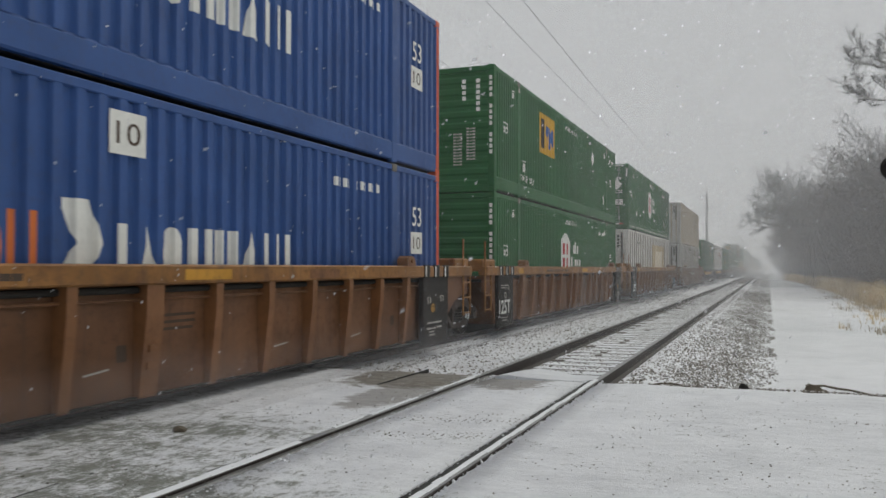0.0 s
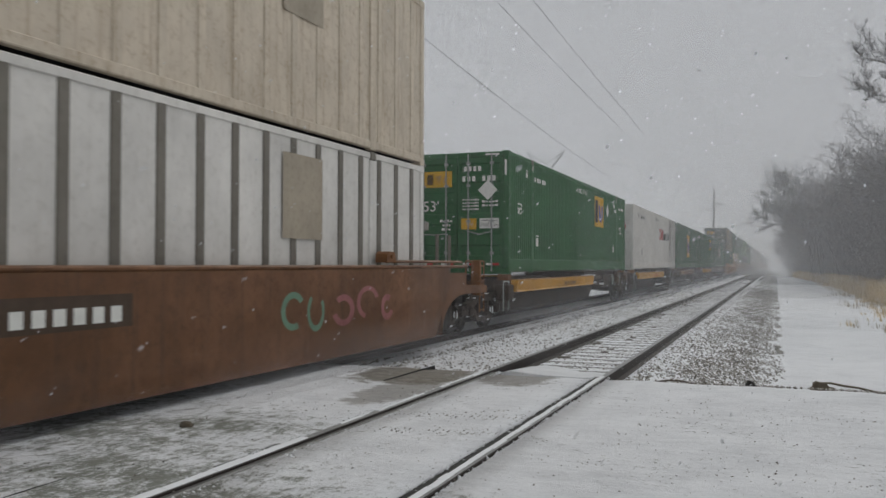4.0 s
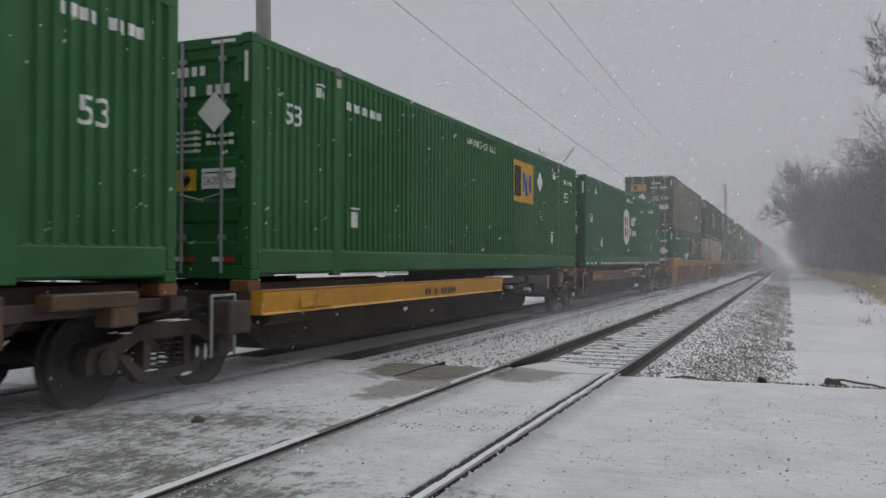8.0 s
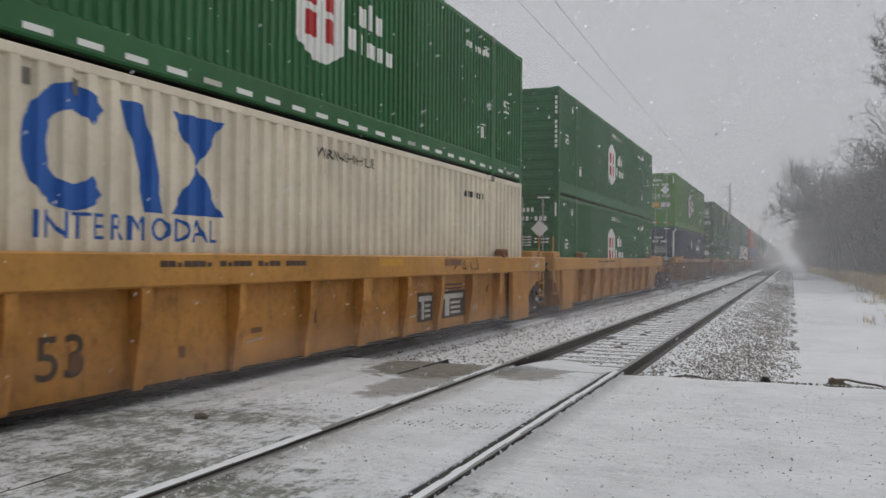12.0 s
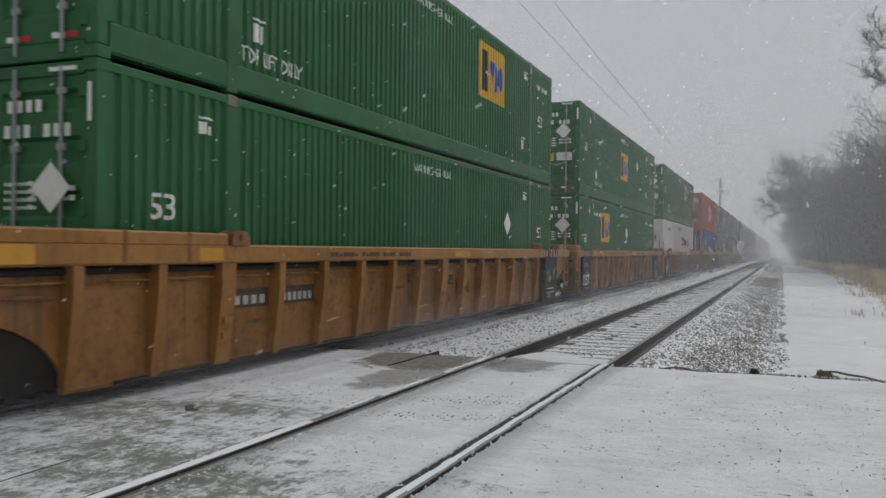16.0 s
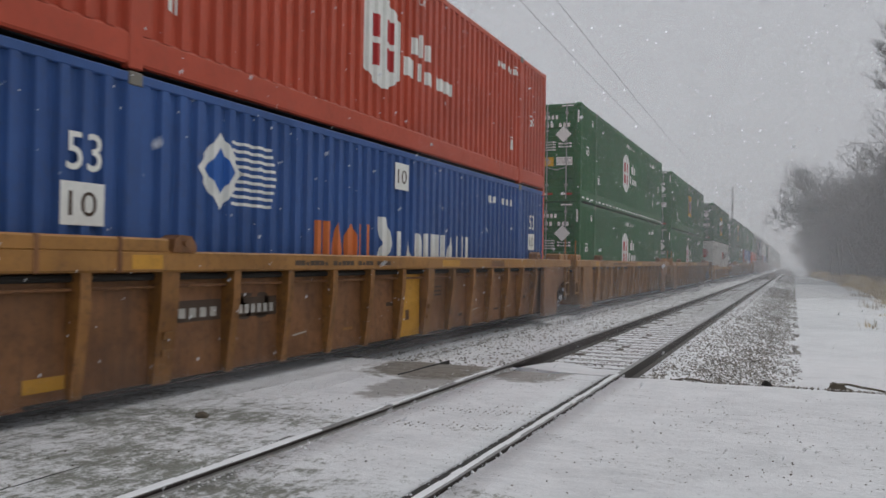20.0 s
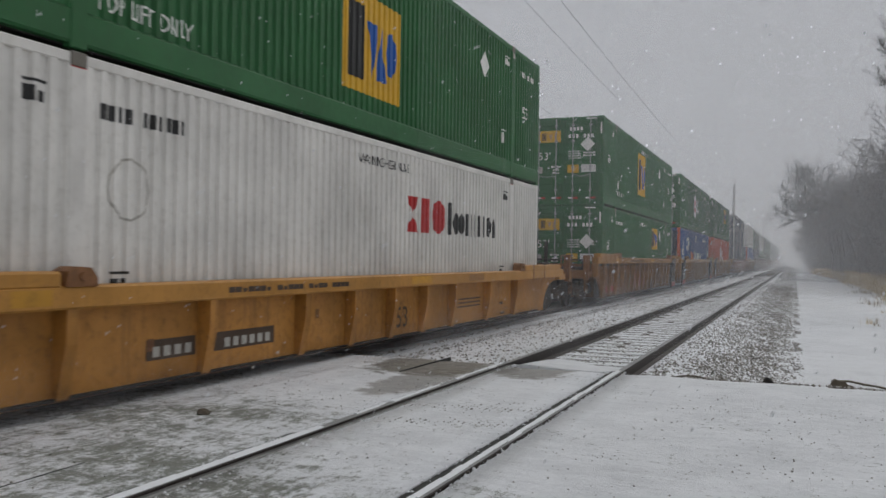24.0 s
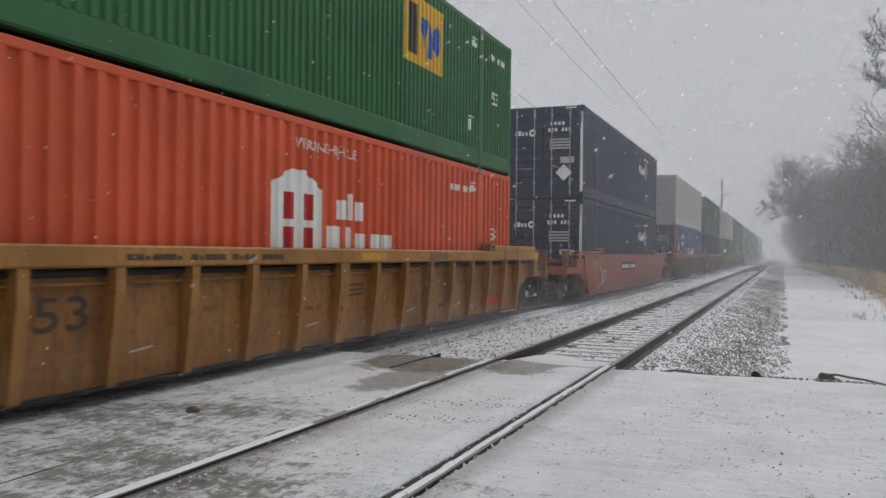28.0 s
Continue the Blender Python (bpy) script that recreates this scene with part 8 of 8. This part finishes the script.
def build_clutter():
    """Stones and old timber where the road ends."""
    rng = random.Random(2)

    def lump(name, label, x, y, z, sx, sy, sz, mat, seed, cat, rz=0.0):
        bm = bmesh.new()
        bmesh.ops.create_icosphere(bm, subdivisions=2, radius=1.0)
        for v in bm.verts:
            k = 1 + 0.28 * noise.noise(v.co * 1.7 + Vector((seed, 0, 0))) + 0.12 * noise.noise(v.co * 5 + Vector((0, seed, 0)))
            v.co = Vector((v.co.x * sx * k, v.co.y * sy * k, v.co.z * sz * k))
        ob = new(name, mesh_of(name, bm, mat))
        ob.matrix_basis = pose(x, y, z, 0, 0, rz)
        return tagged(ob, label, cat)
    lump("stone", "small dark stone lying on the snowy road", -4.78, 6.02, -0.02, 0.066, 0.05, 0.036, LOGWOOD, 1, "stone")
    lump("stone", "dark round stone at the edge of the road", -0.29, 10.52, -0.02, 0.055, 0.05, 0.06, BLACK, 2, "stone")
    lump("stone", "small stone capped with snow", -0.24, 10.05, -0.01, 0.07, 0.05, 0.02, CLEAN_SNOW, 3, "stone")
    bm = bmesh.new()
    prism(bm, [(-0.17, -0.07), (-0.15, 0.05), (-0.10, 0.10), (0.02, 0.085), (0.10, 0.03), (0.20, 0.015), (0.22, -0.07)], "y", -0.06, 0.06)
    bmesh.ops.subdivide_edges(bm, edges=bm.edges[:], cuts=2, use_grid_fill=True)
    for v in bm.verts:
        v.co += 0.025 * noise.noise_vector(v.co * 9)
    ob = new("old_timber", mesh_of("old_timber", bm, LOGWOOD))
    ob.matrix_basis = pose(0.50, 11.0, -0.07, 4, 6, 14) @ Matrix.Scale(0.72, 4)
    tagged(ob, "mossy broken end of an old timber", "log")
    bm = bmesh.new()
    pts = [Vector((0.40, 11.02, -0.02)), Vector((0.60, 11.03, -0.01)), Vector((0.74, 10.97, -0.035)), Vector((0.90, 10.99, -0.05)), Vector((1.05, 10.93, -0.075)), Vector((1.35, 10.9, -0.12))]
    tube(bm, pts, 0.012, 7)
    for v in bm.verts:
        v.co += 0.02 * noise.noise_vector(v.co * 7)
    ob = new("old_timber", mesh_of("old_timber", bm, LOGWOOD))
    tagged(ob, "long weathered timber half under snow", "log")
    lump("stone", "small dark stone beside the old timber", 1.33, 10.75, -0.05, 0.07, 0.05, 0.04, BLACK, 7, "stone")
    lump("rock", "dark angular rock beside the snowy road", 1.42, 10.9, 0.0, 0.12, 0.14, 0.13, STONE, 8, "stone")
    bm = bmesh.new()
    tube(bm, [(-1.36, 10.28, -0.012), (-1.24, 10.52, -0.012), (-1.1, 10.60, -0.02), (-0.95, 10.62, -0.045), (-0.8, 10.60, -0.08)], 0.011, 6)
    ob = new("fallen_stick", mesh_of("fallen_stick", bm, LOGWOOD))
    tagged(ob, "dark crooked stick lying where the road ends", "stick")


def build_signal():
    """A crossing signal just past the road: only one lamp hood reaches into view."""
    sig = tagged(new("crossing_signal"), "black hooded railway crossing signal on a mast", "crossing signal")
    bm = bmesh.new()
    rod(bm, (0, 0, -0.5), (0, 0, 4.2), 0.06, 12)
    part("mast", bm, GALV, sig)
    bm = bmesh.new()
    rod(bm, (-0.75, 0, 2.78), (0.75, 0, 2.78), 0.03, 8)
    part("lamp_arm", bm, BLACK, sig)
    for s in (-1, 1):
        bm = bmesh.new()
        rod(bm, (s * 0.72, -0.02, 2.78), (s * 0.72, 0.05, 2.78), 0.17, 20)
        for k in range(14):
            a0, a1 = math.pi * (0.05 + 0.9 * k / 14), math.pi * (0.05 + 0.9 * (k + 1) / 14)
            q = [Vector((s * 0.72 + 0.15 * math.cos(a), y, 2.78 + 0.15 * math.sin(a))) for a in (a0, a1) for y in (-0.02, -0.30)]
            v = [bm.verts.new(p) for p in (q[0], q[2], q[3], q[1])]
            bm.faces.new(v)
        part("lamp_hood", bm, BLACK, sig, "black lamp with a hood")
    sig.matrix_basis = pose(2.22, 12.0, -0.12)


def build_veils():
    """Snowfall haze grows with distance: added see-through sheets across the line, one behind another."""
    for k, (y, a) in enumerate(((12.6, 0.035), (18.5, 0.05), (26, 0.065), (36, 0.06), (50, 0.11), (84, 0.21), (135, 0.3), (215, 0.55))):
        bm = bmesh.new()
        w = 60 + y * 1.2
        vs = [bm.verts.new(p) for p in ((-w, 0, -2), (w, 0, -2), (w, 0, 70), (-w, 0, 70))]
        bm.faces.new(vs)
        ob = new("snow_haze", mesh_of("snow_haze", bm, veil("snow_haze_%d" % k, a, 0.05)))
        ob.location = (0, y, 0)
        tagged(ob, "pale see-through sheet added as haze of falling snow", "falling snow", kind="stuff")


place_trees()
build_grass()
build_far_woods()
build_lines()
build_clutter()
build_signal()
build_veils()


# ---- moving snow ----
DRIFTING = []                    # (thing, velocity)


def build_flakes():
    """Loose flakes that drift down past the camera, in sheets that each move as one."""
    base = np.array([(1, 0, 0), (-1, 0, 0), (0, 1, 0), (0, -1, 0), (0, 0, 1.5), (0, 0, -1.5)], float)
    tri = np.array([(0, 2, 4), (2, 1, 4), (1, 3, 4), (3, 0, 4), (2, 0, 5), (1, 2, 5), (3, 1, 5), (0, 3, 5)])
    rng = np.random.default_rng(12)
    for vel, n, lo, hi, size in (((-3.6, -6.4, -3.2), 16000, (-5.4, 2.2, -0.2), (3.5, 11, 5.5), (0.0035, 0.0085)),
                                 ((-2.4, -8.0, -3.6), 15000, (-5.4, 2.2, -0.2), (3.5, 11, 5.5), (0.0035, 0.0085)),
                                 ((-3.0, -7.0, -3.3), 5000, (-5.4, 9, -0.2), (4, 24, 7), (0.005, 0.009))):
        lo, hi, v = np.array(lo), np.array(hi), np.array(vel)
        p = lo + (hi - lo) * rng.random((n, 3)) - v * (rng.random(n) * 30 - 1)[:, None]
        eye = np.array(EYE)
        t = np.clip(((eye - p) @ v) / (v @ v), 0, 28)
        p = p[np.linalg.norm(p + t[:, None] * v - eye, axis=1) > 1.5]
        n = len(p)
        r = size[0] + (size[1] - size[0]) * rng.random(n) ** 2
        jit = base[None] * (0.7 + 0.6 * rng.random((n, 6, 3)))
        verts = (p[:, None] + jit * r[:, None, None]).reshape(-1, 3)
        faces = (tri[None] + 6 * np.arange(n)[:, None, None]).reshape(-1, 3)
        ob = new("snowflakes", raw_mesh("snowflakes", verts.tolist(), faces.tolist(), FLAKE))
        tagged(ob, "loose white snowflakes drifting down", "falling snow", kind="stuff")
        DRIFTING.append((ob, vel))


def build_spray():
    """Powder whirled up along the foot of the train."""
    for k, (x, top, amount, speed) in enumerate(((-5.2, 0.80, 0.22, 7.0), (-4.8, 0.45, 0.20, 4.5))):
        bm = bmesh.new()
        ys = [2 + 4 * i for i in range(75)]
        cols = [[bm.verts.new((0.12 * math.sin(y * 0.9 + k), y, z)) for z in (-0.14, top * 0.5, top)] for y in ys]
        for a, b in zip(cols, cols[1:]):
            for i in range(2):
                bm.faces.new((a[i], b[i], b[i + 1], a[i + 1]))
        ob = new("snow_spray", mesh_of("snow_spray", bm, veil("blown_powder_%d" % k, amount, 0.9, (-0.10, top, 0.0))))
        ob.location = (x, 0, 0)
        tagged(ob, "powder snow whirled up beside the moving train", "blown snow", kind="stuff")
        DRIFTING.append((ob, (0, -speed, 0)))


build_flakes()
build_spray()


def motions():
    """The train runs at one steady speed; its wheels turn with it."""
    for thing, x, y, z in MOVING:
        walk(thing, [(t, pose(x, y - SPEED * t, z)) for t in (0.0, 14.0, 28.0)])
    for thing, v in DRIFTING:
        start = thing.location.copy()
        walk(thing, [(t, pose(*(start + Vector(v) * t))) for t in (0.0, 14.0, 28.0)])
    first = SPINNING[0]
    turn = math.degrees(SPEED / WHEEL_R) / FPS
    walk(first, [(k / FPS, pose(0, 0, 0, turn * k)) for k in range(0, 28 * FPS + 1)])
    for w in SPINNING[1:]:
        w.rotation_mode = "QUATERNION"
        w.animation_data_create()
        w.animation_data.action = first.animation_data.action
        w.animation_data.action_slot = first.animation_data.action_slot


motions()
